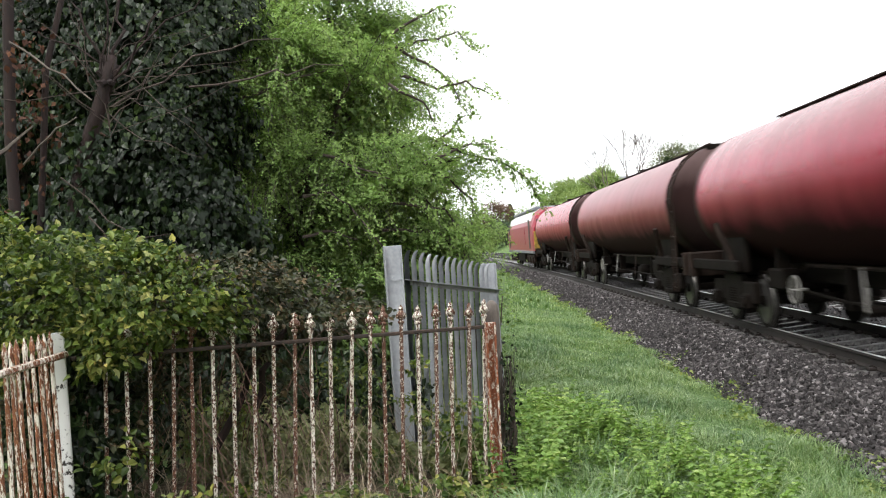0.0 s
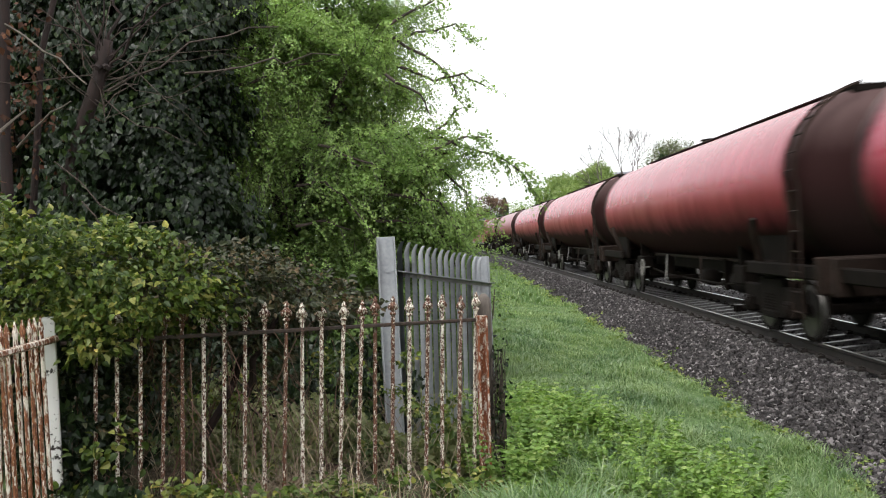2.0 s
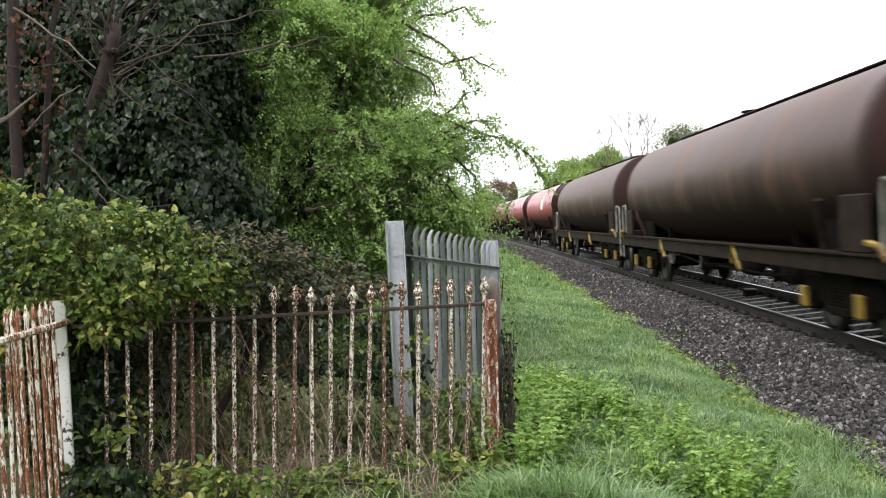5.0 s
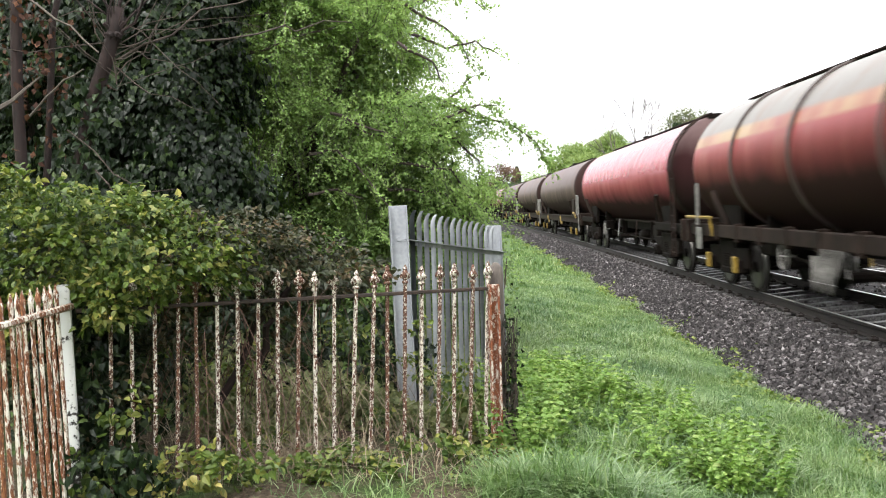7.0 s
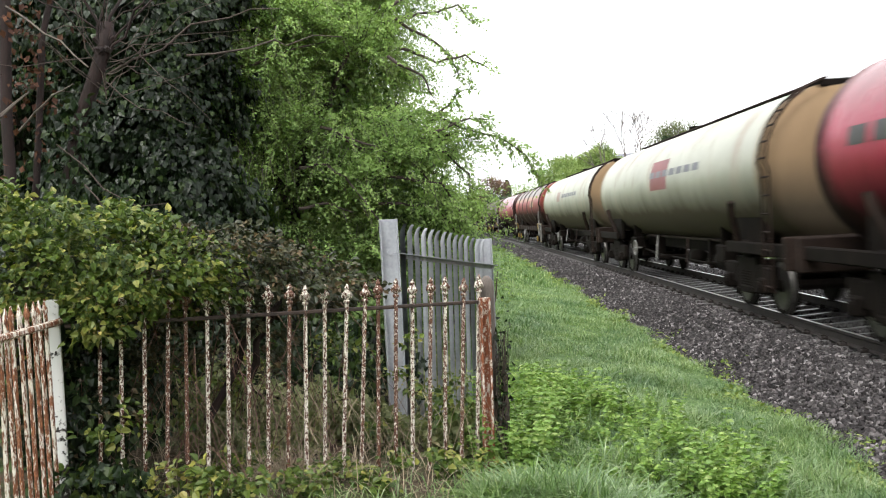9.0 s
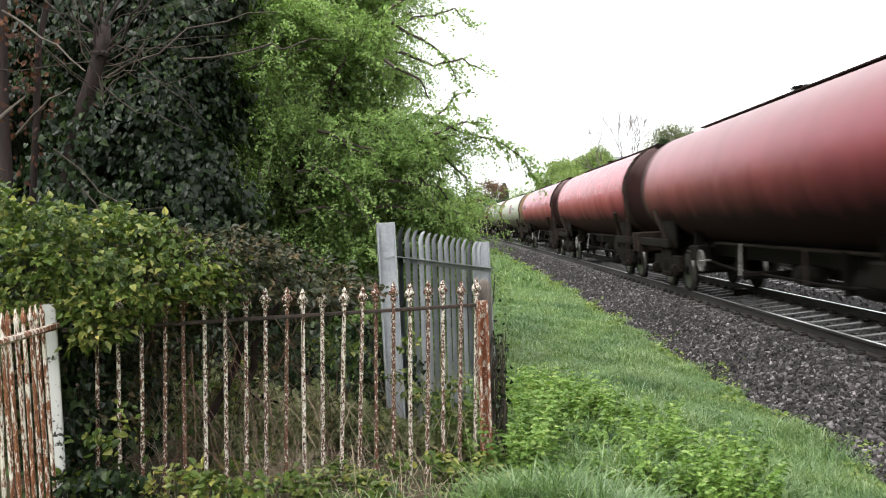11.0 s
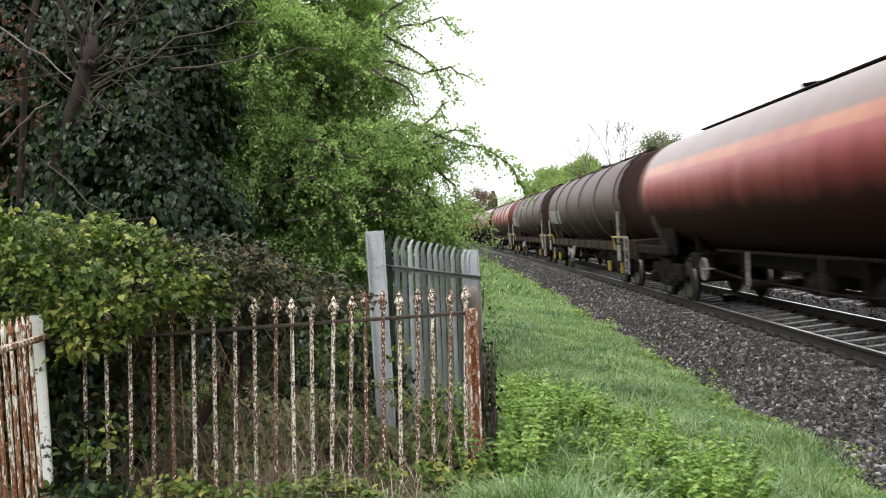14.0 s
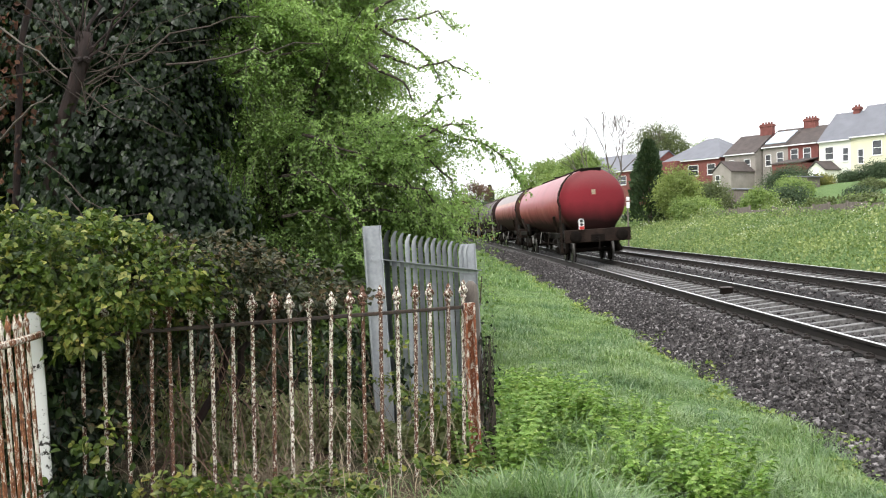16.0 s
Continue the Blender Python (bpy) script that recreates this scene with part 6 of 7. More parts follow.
    p = np.array([0.42, 6.32, 0.3]) + rng.normal(0, 1, (420, 3)) * np.array([0.05, 0.05, 0.28])
    put("leaves", leaf_mesh("leaves", p, rng.normal(0, 1, p.shape), rng.normal(0, 1, p.shape) + np.array([0, -1, 0]), 0.035 * rng.uniform(0.5, 1.3, 420), IVY), M["leaf_ivy"], w)


def blades(n, spots, h0, h1, width, lean=0.5, segs=3):
    """Bent tapering grass blades: a strip of segs - 1 quads kept as triangles."""
    x, y, z = spots
    h = rng.uniform(h0, h1, n) * (0.75 + 0.45 * np.sin(2.3 * x + 1.1 * y) * np.sin(1.9 * y - 1.4 * x) + 0.25 * np.sin(6.1 * x) * np.sin(5.3 * y))
    q = rng.uniform(0, 2 * math.pi, n)
    d = np.stack([np.cos(q), np.sin(q), np.zeros(n)], -1)
    side = np.stack([-np.sin(q), np.cos(q), np.zeros(n)], -1)
    ln = rng.uniform(0.15, 1.0, n) * lean
    rows = []
    for k in range(segs):
        t = k / segs
        c = np.stack([x, y, z], -1) + d * (h * ln * t * t)[:, None] + np.array([0, 0, 1.0]) * (h * (t - 0.35 * ln * t * t))[:, None]
        w = width * (1 - t * 0.6)
        rows += [c - side * w, c + side * w]
    tip = np.stack([x, y, z], -1) + d * (h * ln)[:, None] + np.array([0, 0, 1.0]) * (h * (1 - 0.35 * ln))[:, None]
    v = np.stack(rows + [tip], 1)
    k = 2 * segs + 1
    f = []
    for s in range(segs - 1):
        a = 2 * s
        f += [(a, a + 1, a + 3), (a, a + 3, a + 2)]
    f.append((2 * segs - 2, 2 * segs - 1, 2 * segs))
    f = np.array(f)
    return v.reshape(-1, 3), (f[None] + k * np.arange(n)[:, None, None]).reshape(-1, 3)


def verge_spots(n, y0, y1, power, left=0.15, right=0.12):
    y = y0 + (y1 - y0) * rng.random(n) ** power
    edge = track_x(y) - 2.62 + 0.18 * np.sin(1.7 * y) + 0.10 * np.sin(4.1 * y + 1)
    lo = np.where(y < 6.2, -1.9 + 0 * y, 0.36 + left * (y - 6.2) * 0.5)
    lo = np.where(y > 20, np.maximum(lo, 1.4), lo)
    x = lo + (edge - lo) * rng.random(n)
    thin = (x > 0.15) | (y > 6.2) | (rng.random(n) < 0.25)
    return x[thin], y[thin]


def build_grass():
    vs, fs, off = [], [], 0
    for n, y0, y1, pw, h0, h1, w, ln in ((95000, 3.2, 12, 1.2, 0.05, 0.16, 0.0040, 1.5), (42000, 12, 26, 1.2, 0.06, 0.16, 0.007, 1.3), (9000, 26, 75, 1.2, 0.10, 0.22, 0.018, 0.7)):
        x, y = verge_spots(n, y0, y1, pw)
        v, f = blades(len(x), (x, y, ground_z(x, y) - 0.01), h0, h1, w, ln)
        vs.append(v)
        fs.append(f + off)
        off += len(v)
    # long tufts
    tufts = [(random.uniform(0.8, 3.0), random.uniform(5.6, 12.5), 110, random.uniform(0.17, 0.30)) for _ in range(60)]
    for cx, cy, n, h in tufts + [(0.45, 5.45, 800, 0.46), (0.75, 5.35, 700, 0.42), (1.0, 5.3, 400, 0.34), (1.5, 6.2, 260, 0.26), (2.0, 7.3, 260, 0.24), (1.1, 9.3, 260, 0.25), (2.4, 6.4, 220, 0.2), (1.25, 5.5, 300, 0.3), (0.3, 5.5, 300, 0.32), (2.6, 8.8, 200, 0.2)]:
        x, y = cx + rng.normal(0, 0.10, n), cy + rng.normal(0, 0.10, n)
        v, f = blades(n, (x, y, ground_z(x, y) - 0.01), h * 0.5, h * 1.2, 0.0055, 1.7, 4)
        vs.append(v)
        fs.append(f + off)
        off += len(v)
    tagged(put("grass", np_mesh("grass", np.concatenate(vs), np.concatenate(fs)), M["grass"]), "lush green verge grass beside the ballast", "grass", kind="stuff")
    # low mossy weeds creeping onto the ballast
    n = 6500
    y = 5 + 45 * rng.random(n) ** 1.5
    x = track_x(y) - 2.62 + 0.18 * np.sin(1.7 * y) + 0.10 * np.sin(4.1 * y + 1) + rng.normal(-0.12, 0.09, n)
    p = np.stack([x, y, np.maximum(ground_z(x, y), ballast_z(x - track_x(y), y)) + rng.uniform(0.0, 0.05, n)], -1)
    tagged(put("edge_weeds", leaf_mesh("edge_weeds", p, rng.normal(0, 1, p.shape) * np.array([1, 1, 0.4]), rng.normal(0, 0.4, p.shape) + np.array([0, 0, 1.0]), rng.uniform(0.025, 0.06, n) * (1 + y / 30), LEAF4), M["leaf_moss"]),
           "low yellow-green weeds along the edge of the ballast", "weeds", kind="stuff")
    # dead stalks behind the railings
    x, y = rng.uniform(-1.9, 0.3, 1150), rng.uniform(5.3, 7.0, 1150)
    k = rng.random(1150) < 0.5
    x[k], y[k] = -0.93 + rng.normal(0, 0.10, k.sum()), 5.75 + rng.normal(0, 0.1, k.sum())
    v, f = blades(1150, (x, y, ground_z(x, y)), 0.10, 0.42, 0.003, 1.9, 4)
    tagged(put("dead_grass", np_mesh("dead_grass", v, f), M["dead"]), "dead straw-coloured stalks behind the railings", "dry grass", kind="stuff")


def weed(stems, height, leaf):
    """A clump of soft-leaved weeds: stems with whorls of leaves."""
    P, T, N, S, L = [], [], [], [], []
    for _ in range(stems):
        q, k = random.uniform(0, 6.28), random.uniform(0, 0.26)
        b = Vector((k * math.cos(q), k * math.sin(q), -0.03))
        h = height * random.uniform(0.6, 1.1)
        top = b + Vector((0.12 * math.cos(q), 0.12 * math.sin(q), h))
        L.append([tuple(b.lerp(top, s)) for s in (0, 0.33, 0.66, 1)])
        for j in range(9):
            s = 0.25 + 0.75 * j / 8
            p = b.lerp(top, s)
            for _ in range(5):
                a = random.uniform(0, 6.28)
                P.append(tuple(p))
                T.append((math.cos(a), math.sin(a), random.uniform(-0.3, 0.25)))
                N.append((random.uniform(-0.6, 0.6), random.uniform(-0.8, 0.4), 1))
                S.append(leaf * (1.25 - 0.6 * s) * random.uniform(0.7, 1.2))
    return leaf_mesh("weed_leaves", np.array(P), np.array(T), np.array(N), np.array(S), LEAF6), twig_mesh("weed_stems", np.array(L), 0.004)


def build_weeds():
    kinds = []
    for st, h, lf in ((22, 0.46, 0.06), (15, 0.24, 0.052), (14, 0.34, 0.058)):
        lm, sm = weed(st, h, lf)
        t = empty("weed_clump")
        put("leaves", lm, M["leaf_weed"], t)
        put("stalk_mass", sm, M["leaf_weed"], t)["kind"] = "stuff"
        kinds.append(tagged(t, "fresh green leafy weeds in the verge grass", "weeds", "weeds of the verge"))
    low = [(random.uniform(0.7, 2.1), random.uniform(5.9, 9.6)) for _ in range(30)]
    tall = [(0.58, 6.45), (0.62, 6.8), (0.66, 7.2), (0.62, 7.7), (0.95, 7.6), (1.3, 8.0), (1.1, 8.6), (0.7, 8.4), (0.56, 6.15)]
    kinds[0].matrix_basis = pose(0.6, 7.0, gz(0.6, 7.0))
    kinds[1].matrix_basis = pose(1.2, 7.2, gz(1.2, 7.2))
    kinds[2].matrix_basis = pose(1.5, 6.8, gz(1.5, 6.8))
    for x, y in tall:
        copy_thing(kinds[0], pose(x, y, gz(x, y), 0, 0, random.uniform(0, 360)))
    for i, (x, y) in enumerate(low):
        copy_thing(kinds[1 + i % 2], pose(x, y, gz(x, y) - 0.02, 0, 0, random.uniform(0, 360)) @ Matrix.Scale(random.uniform(0.65, 1.35), 4))


def build_far_tree(name, x, y, height, width, material, label, trunk=0.3, clumps=26, leaves=110, leaf=0.35, base=0.25, z=None):
    """Distant tree: trunk, limbs and leafy clumps with gaps between them."""
    z0 = gz(x, y) if z is None else z
    t = tagged(empty(name, pose(x, y, z0)), label, "tree")
    bm = bmesh.new()
    limb(bm, (0, 0, -0.3), (0, 0, height * 0.55), trunk, trunk * 0.5, wob=0.02)
    cs = []
    for i in range(clumps):
        q, k = random.uniform(0, 6.28), math.sqrt(random.random())
        h = random.uniform(base, 1.0)
        wide = width * 0.5 * math.sqrt(max(0.05, 1 - ((h - base) / (1 - base) * 1.7 - 0.7) ** 2))
        cs.append((k * wide * math.cos(q), k * wide * math.sin(q), h * height))
        if i % 2 == 0:
            limb(bm, (0, 0, height * random.uniform(base * 0.6, 0.5)), cs[-1], trunk * 0.3, trunk * 0.06, 0.1 * height * 0.3, 5, 4)
    part("trunk", bm, M["bark"], t)
    r = width * 0.5 / math.sqrt(clumps) * 1.55
    lv, _ = blob_crown([(c, (r * random.uniform(0.7, 1.3), r * random.uniform(0.7, 1.3), r * random.uniform(0.55, 0.9))) for c in cs], [leaves // 2] * clumps, r * 0.5, 6, leaf * 0.55, 0.4, 0.2, leaf * 0.5)
    put("crown", leaf_mesh("crown", *lv, LEAF4), material, t)
    return t


def build_bush(x, y, w, h, material, label, n=700, leaf=0.09, name="garden_bush"):
    z0 = gz(x, y)
    t = tagged(empty(name, pose(x, y, z0)), label, "bush")
    blobs = [((random.uniform(-0.3, 0.3) * w, random.uniform(-0.3, 0.3) * w, h * random.uniform(0.35, 0.65)), (w * 0.34, w * 0.34, h * 0.36)) for _ in range(5)]
    blobs.append(((0, 0, h * 0.4), (w * 0.45, w * 0.45, h * 0.42)))
    lv, tw = blob_crown(blobs, [n // 10] * 6, w * 0.18, 6, leaf * 0.6, 0.4, 0.1, leaf * 0.5)
    put("leaves", leaf_mesh("leaves", *lv, LEAF4), material, t)
    bm = bmesh.new()
    for _ in range(5):
        limb(bm, (random.uniform(-0.1, 0.1), random.uniform(-0.1, 0.1), -0.1), (random.uniform(-0.3, 0.3) * w, random.uniform(-0.3, 0.3) * w, h * 0.6), 0.04, 0.012, 0, 5, 4)
    part("stem_tangle", bm, M["bark"], t)


def build_bare_tree(x, y, h):
    z0 = gz(x, y)
    t = tagged(empty("bare_tree", pose(x, y, z0)), "leafless tree with fine branching twigs on the bank", "tree")
    bm = bmesh.new()
    def grow(p, d, ln, r, depth):
        q = p + d * ln
        tube(bm, [p, p.lerp(q, 0.5) + Vector((random.uniform(-1, 1), random.uniform(-1, 1), 0)) * ln * 0.05, q], r, 5 if depth > 2 else 3, 0.6)
        if depth:
            for _ in range(3 if depth > 1 else 4):
                grow(q, (d + Vector((random.uniform(-0.8, 0.8), random.uniform(-0.8, 0.8), random.uniform(-0.1, 0.6)))).normalized(), ln * random.uniform(0.62, 0.85), r * 0.62, depth - 1)
    grow(Vector((0, 0, -0.3)), Vector((0, 0, 1)), h * 0.26, 0.15, 5)
    part("branchwork", bm, M["twig"], t)


def build_conifer(x, y, h, w, label="dark evergreen conifer", z=None):
    z0 = gz(x, y) if z is None else z
    t = tagged(empty("conifer", pose(x, y, z0)), label, "tree")
    bm = bmesh.new()
    limb(bm, (0, 0, -0.3), (0, 0, h * 0.95), 0.18, 0.04, wob=0.01)
    part("trunk", bm, M["bark"], t)
    n = 5200
    s = rng.random(n) ** 0.8
    q = rng.uniform(0, 6.28, n)
    k = w * 0.5 * (1 - s) ** 0.7 * np.sqrt(rng.uniform(0.3, 1, n)) * (1 + 0.2 * np.sin(9 * s + 3 * q))
    p = np.stack([k * np.cos(q), k * np.sin(q), h * (0.03 + 0.97 * s)], -1)
    d = np.stack([np.cos(q), np.sin(q), 0.9 + 0 * q], -1) + rng.normal(0, 0.3, (n, 3))
    put("foliage", leaf_mesh("foliage", p, d, rng.normal(0, 1, (n, 3)), rng.uniform(0.25, 0.55, n) * w * 0.22, LEAF4), M["leaf_fardark"], t)


# ---------------- houses beyond the cutting ----------------
ROW_O, ROW_D = Vector((46.5, 105.0, 0)), Vector((-0.545, 0.838, 0))
ROW_N = Vector((-0.838, -0.545, 0))
ROW_M = Matrix(((-ROW_D.x, -ROW_N.x, 0, 0), (-ROW_D.y, -ROW_N.y, 0, 0), (0, 0, 1, 0), (0, 0, 0, 1)))


def window_parts(h, x, y, z, w, ht, bars=1):
    """Window on the face towards the railway: frame, panes, sill."""
    bm = bmesh.new()
    for a, b, c, d in ((x - w / 2 - 0.07, x - w / 2, z, z + ht), (x + w / 2, x + w / 2 + 0.07, z, z + ht), (x - w / 2, x + w / 2, z - 0.07, z), (x - w / 2, x + w / 2, z + ht, z + ht + 0.07),
                       (x - w / 2, x + w / 2, z + ht * 0.5 - 0.03, z + ht * 0.5 + 0.03)):
        box(bm, a, b, y - 0.06, y + 0.02, c, d)
    win = part("window", bm, M["white_trim"], h, "white framed window")
    for zz in (z, z + ht / 2):
        bm = bmesh.new()
        box(bm, x - w / 2, x + w / 2, y - 0.02, y - 0.01, zz, zz + ht / 2)
        part("pane", bm, M["glass"], win)
    bm = bmesh.new()
    box(bm, x - w / 2 - 0.1, x + w / 2 + 0.1, y - 0.12, y - 0.0, z - 0.13, z - 0.07)
    part("sill", bm, M["white_trim"], win)


def roof_gable(bm, x0, x1, y0, y1, ze, zr, over=0.2):
    """Two slopes with thickness, ridge along x."""
    ym = (y0 + y1) / 2
    for s, ya in ((-1, y0 - over), (1, y1 + over)):
        zo = ze - over * (zr - ze) / (ym - y0)
        a = [(x0, ya, zo), (x1, ya, zo), (x1, ym, zr), (x0, ym, zr)]
        lo = [bm.verts.new(p) for p in a]
        hi = [bm.verts.new((p[0], p[1], p[2] + 0.14)) for p in a]
        for q in ((0, 1, 2, 3),):
            bm.faces.new([lo[i] for i in q])
            bm.faces.new([hi[i] for i in q[::-1]])
        for i in range(4):
            j = (i + 1) % 4
            bm.faces.new((lo[i], lo[j], hi[j], hi[i]))
    bmesh.ops.recalc_face_normals(bm, faces=bm.faces)


def chimney(h, x, y, z0, z1, w=0.9, d=0.6, pots=3):
    bm = bmesh.new()
    box(bm, x - w / 2, x + w / 2, y - d / 2, y + d / 2, z0, z1)
    box(bm, x - w / 2 - 0.08, x + w / 2 + 0.08, y - d / 2 - 0.08, y + d / 2 + 0.08, z1 - 0.35, z1 - 0.1)
    c = part("chimney", bm, M["brick"], h, "red brick chimney")
    for i in range(pots):
        bm = bmesh.new()
        lathe(bm, [(0.13, z1 - 0.02), (0.11, z1 + 0.22), (0.13, z1 + 0.25)], "Z", 8, (x + (i - (pots - 1) / 2) * w / pots, y, 0))
        part("chimney_pot", bm, M["brick"], c)


def house(k0, k1, back, depth, ze, zr, wall, roof, label, windows=(), hip=False, zg=3.6):
    """A house of the row from k0 to k1 metres along it, set back; local x runs against the row, y away from the railway."""
    org = ROW_O + ROW_D * k1 - ROW_N * back
    h = tagged(empty("house", Matrix.Translation(org) @ ROW_M), label, "house", "houses beyond the railway")
    L = k1 - k0
    bm = bmesh.new()
    box(bm, 0, L, 0, depth, zg, ze)
    if not hip:
        for x in (0.0, L - 0.25):
            vs = [bm.verts.new(p) for p in ((x, 0, ze), (x, depth, ze), (x, depth / 2, zr), (x + 0.25, 0, ze), (x + 0.25, depth, ze), (x + 0.25, depth / 2, zr))]
            for q in ((0, 1, 2), (5, 4, 3), (0, 2, 5, 3), (1, 4, 5, 2), (0, 3, 4, 1)):
                bm.faces.new([vs[i] for i in q])
    bmesh.ops.recalc_face_normals(bm, faces=bm.faces)
    part("wall", bm, wall, h)
    bm = bmesh.new()
    if hip:
        o, ym, rr = 0.35, depth / 2, min(L, depth) * 0.42
        vs = [bm.verts.new(p) for p in ((-o, -o, ze), (L + o, -o, ze), (L + o, depth + o, ze), (-o, depth + o, ze), (rr, ym, zr), (L - rr, ym, zr))]
        for q in ((0, 1, 5, 4), (1, 2, 5), (2, 3, 4, 5), (3, 0, 4), (3, 2, 1, 0)):
            bm.faces.new([vs[i] for i in q])
    else:
        roof_gable(bm, -0.15, L + 0.15, 0, depth, ze + 0.02, zr + 0.05)
    part("roof", bm, roof, h)
    bm = bmesh.new()
    box(bm, 0, L, -0.32, -0.22, ze - 0.16, ze - 0.02)
    part("gutter", bm, M["white_trim"], h)
    for x, z, w, ht in windows:
        window_parts(h, x, 0, z, w, ht)
    return h


def extension(h, x0, x1, out, z0, ze, zr, wall, roof, windows=(), ridge_out=True):
    """Back extension towards the railway with its own roof."""
    bm = bmesh.new()
    box(bm, x0, x1, -out, 0, z0, ze)
    if ridge_out:
        vs = [bm.verts.new(p) for p in ((x0, -out, ze), (x1, -out, ze), ((x0 + x1) / 2, -out, zr), (x0, 0, ze), (x1, 0, ze), ((x0 + x1) / 2, 0, zr))]
        for q in ((0, 1, 2), (5, 4, 3), (0, 2, 5, 3), (1, 4, 5, 2)):
            bm.faces.new([vs[i] for i in q])
    e = part("extension", bm, wall, h)
    bm = bmesh.new()
    xm = (x0 + x1) / 2
    if ridge_out:
        for a, b in ((x0 - 0.15, xm), (x1 + 0.15, xm)):
            p = [(a, -out - 0.15, ze - 0.05), (b, -out - 0.15, zr + 0.05), (b, 0, zr + 0.05), (a, 0, ze - 0.05)]
            lo, hi = [bm.verts.new(q) for q in p], [bm.verts.new((q[0], q[1], q[2] + 0.12)) for q in p]
            bm.faces.new(lo)
            bm.faces.new(hi[::-1])
            for i in range(4):
                bm.faces.new((lo[i], lo[(i + 1) % 4], hi[(i + 1) % 4], hi[i]))
    else:
        p = [(x0 - 0.1, -out - 0.15, ze), (x1 + 0.1, -out - 0.15, ze), (x1 + 0.1, 0, zr), (x0 - 0.1, 0, zr)]
        lo, hi = [bm.verts.new(q) for q in p], [bm.verts.new((q[0], q[1], q[2] + 0.12)) for q in p]
        bm.faces.new(lo)
        bm.faces.new(hi[::-1])
        for i in range(4):
            bm.faces.new((lo[i], lo[(i + 1) % 4], hi[(i + 1) % 4], hi[i]))
    bmesh.ops.recalc_face_normals(bm, faces=bm.faces)
    part("extension_roof", bm, roof, e)
    for x, z, w, ht in windows:
        window_parts(e, x, -out, z, w, ht)


def build_houses():
    # pale and cream pair
    h = house(-3.9, 0.0, 0, 7.5, 10.0, 13.2, M["pale_wall"], M["slate"], "pale green-white rendered house with a slate roof", ((1.3, 7.9, 0.95, 1.35), (3.3, 7.6, 0.6, 1.4), (1.6, 5.2, 0.9, 1.2)))
    extension(h, 0.5, 2.6, 3.0, 3.6, 6.6, 7.5, M["pale_wall"], M["brown_tile"], ((1.5, 5.2, 0.6, 1.0),))
    chimney(h, 2.6, 3.7, 12.0, 13.9, 0.8, 0.6, 2)
    h = house(-8.0, -3.9, 0, 7.5, 10.2, 13.7, M["cream_wall"], M["slate"], "cream rendered house with a slate roof and a brick end wall", ((1.2, 7.2, 0.55, 1.5), (3.1, 8.0, 0.95, 1.5), (1.3, 4.9, 0.5, 1.4), (3.2, 5.2, 0.9, 1.0)))
    bm = bmesh.new()
    box(bm, 1.7, 3.9, -2.4, 0.0, 3.6, 5.4, 0.03)
    part("conservatory", bm, M["panel"], h, "pale blue glazed lean-to")
    house(-14.5, -8.2, 0.4, 7.5, 10.4, 13.6, M["brick"], M["slate"], "red brick terraced house with a slate roof", ((1.5, 7.6, 0.9, 1.4), (4.2, 7.6, 0.9, 1.4), (4.2, 5.0, 1.0, 1.3)))
    # red brick semi with a brown roof and white verge
    h = house(1.6, 5.6, 2.2, 7.0, 10.2, 12.3, M["brick"], M["brown_tile"], "red brick house with brown tiled roof and white verge", ((0.9, 8.4, 0.9, 1.2), (2.6, 8.4, 0.9, 1.2)))
    chimney(h, 0.9, 3.5, 11.5, 13.5, 1.6, 0.7, 4)
    extension(h, 0.0, 4.0, 3.2, 3.6, 7.75, 8.3, M["brick"], M["brown_tile"], (), False)
    bm = bmesh.new()
    for s, y in ((-1, 0), (1, 7.0)):
        a, b = Vector((4.15, y + s * 0.25, 10.1)), Vector((4.15, 3.5, 12.4))
        q = (b - a).to_track_quat("Y", "Z").to_matrix().to_4x4()
        box(bm, -0.04, 0.06, 0, (b - a).length, -0.2, 0.12, 0, Matrix.Translation(a) @ q)
    part("verge_board", bm, M["white_trim"], h, "white verge board")
    h = house(5.6, 9.2, 2.2, 7.0, 10.2, 12.3, M["grey_wall"], M["brown_tile"], "grey pebbledashed house with roof windows", ((0.8, 7.9, 0.7, 1.3), (2.5, 7.9, 0.8, 1.5)))
    bm = bmesh.new()
    a, b = Vector((0.2, 0.3, 10.45)), Vector((0.2, 2.9, 12.0))
    q = (b - a).to_track_quat("Y", "Z").to_matrix().to_4x4()
    box(bm, 0, 2.9, 0, (b - a).length, 0.10, 0.22, 0.02, Matrix.Translation(a) @ q)
    part("solar_panel", bm, M["panel"], h, "pale reflecting solar panels")
    h = house(9.4, 14.0, 1.0, 7.0, 9.6, 11.9, M["grey_wall"], M["brown_tile"], "grey rendered house with a brown roof", ((1.0, 7.6, 0.8, 1.2), (3.4, 7.6, 0.8, 1.2)))
    chimney(h, 3.9, 3.5, 11.2, 13.3, 1.7, 0.7, 4)
    extension(h, 1.6, 4.4, 4.5, 3.6, 7.2, 8.4, M["grey_wall"], M["brown_tile"], ((2.4, 5.6, 0.6, 1.2),))
    h = house(15.5, 25.0, 2.0, 9.0, 9.5, 12.5, M["brick"], M["slate"], "red brick house with a hipped slate roof", ((1.5, 7.4, 1.6, 1.3), (5.0, 7.4, 1.6, 1.3), (8.0, 7.4, 1.2, 1.3)), True)
    bm = bmesh.new()
    box(bm, 0.3, 3.0, -0.9, 0.0, 3.6, 9.5, 0.02)
    part("bay", bm, M["brick"], h)
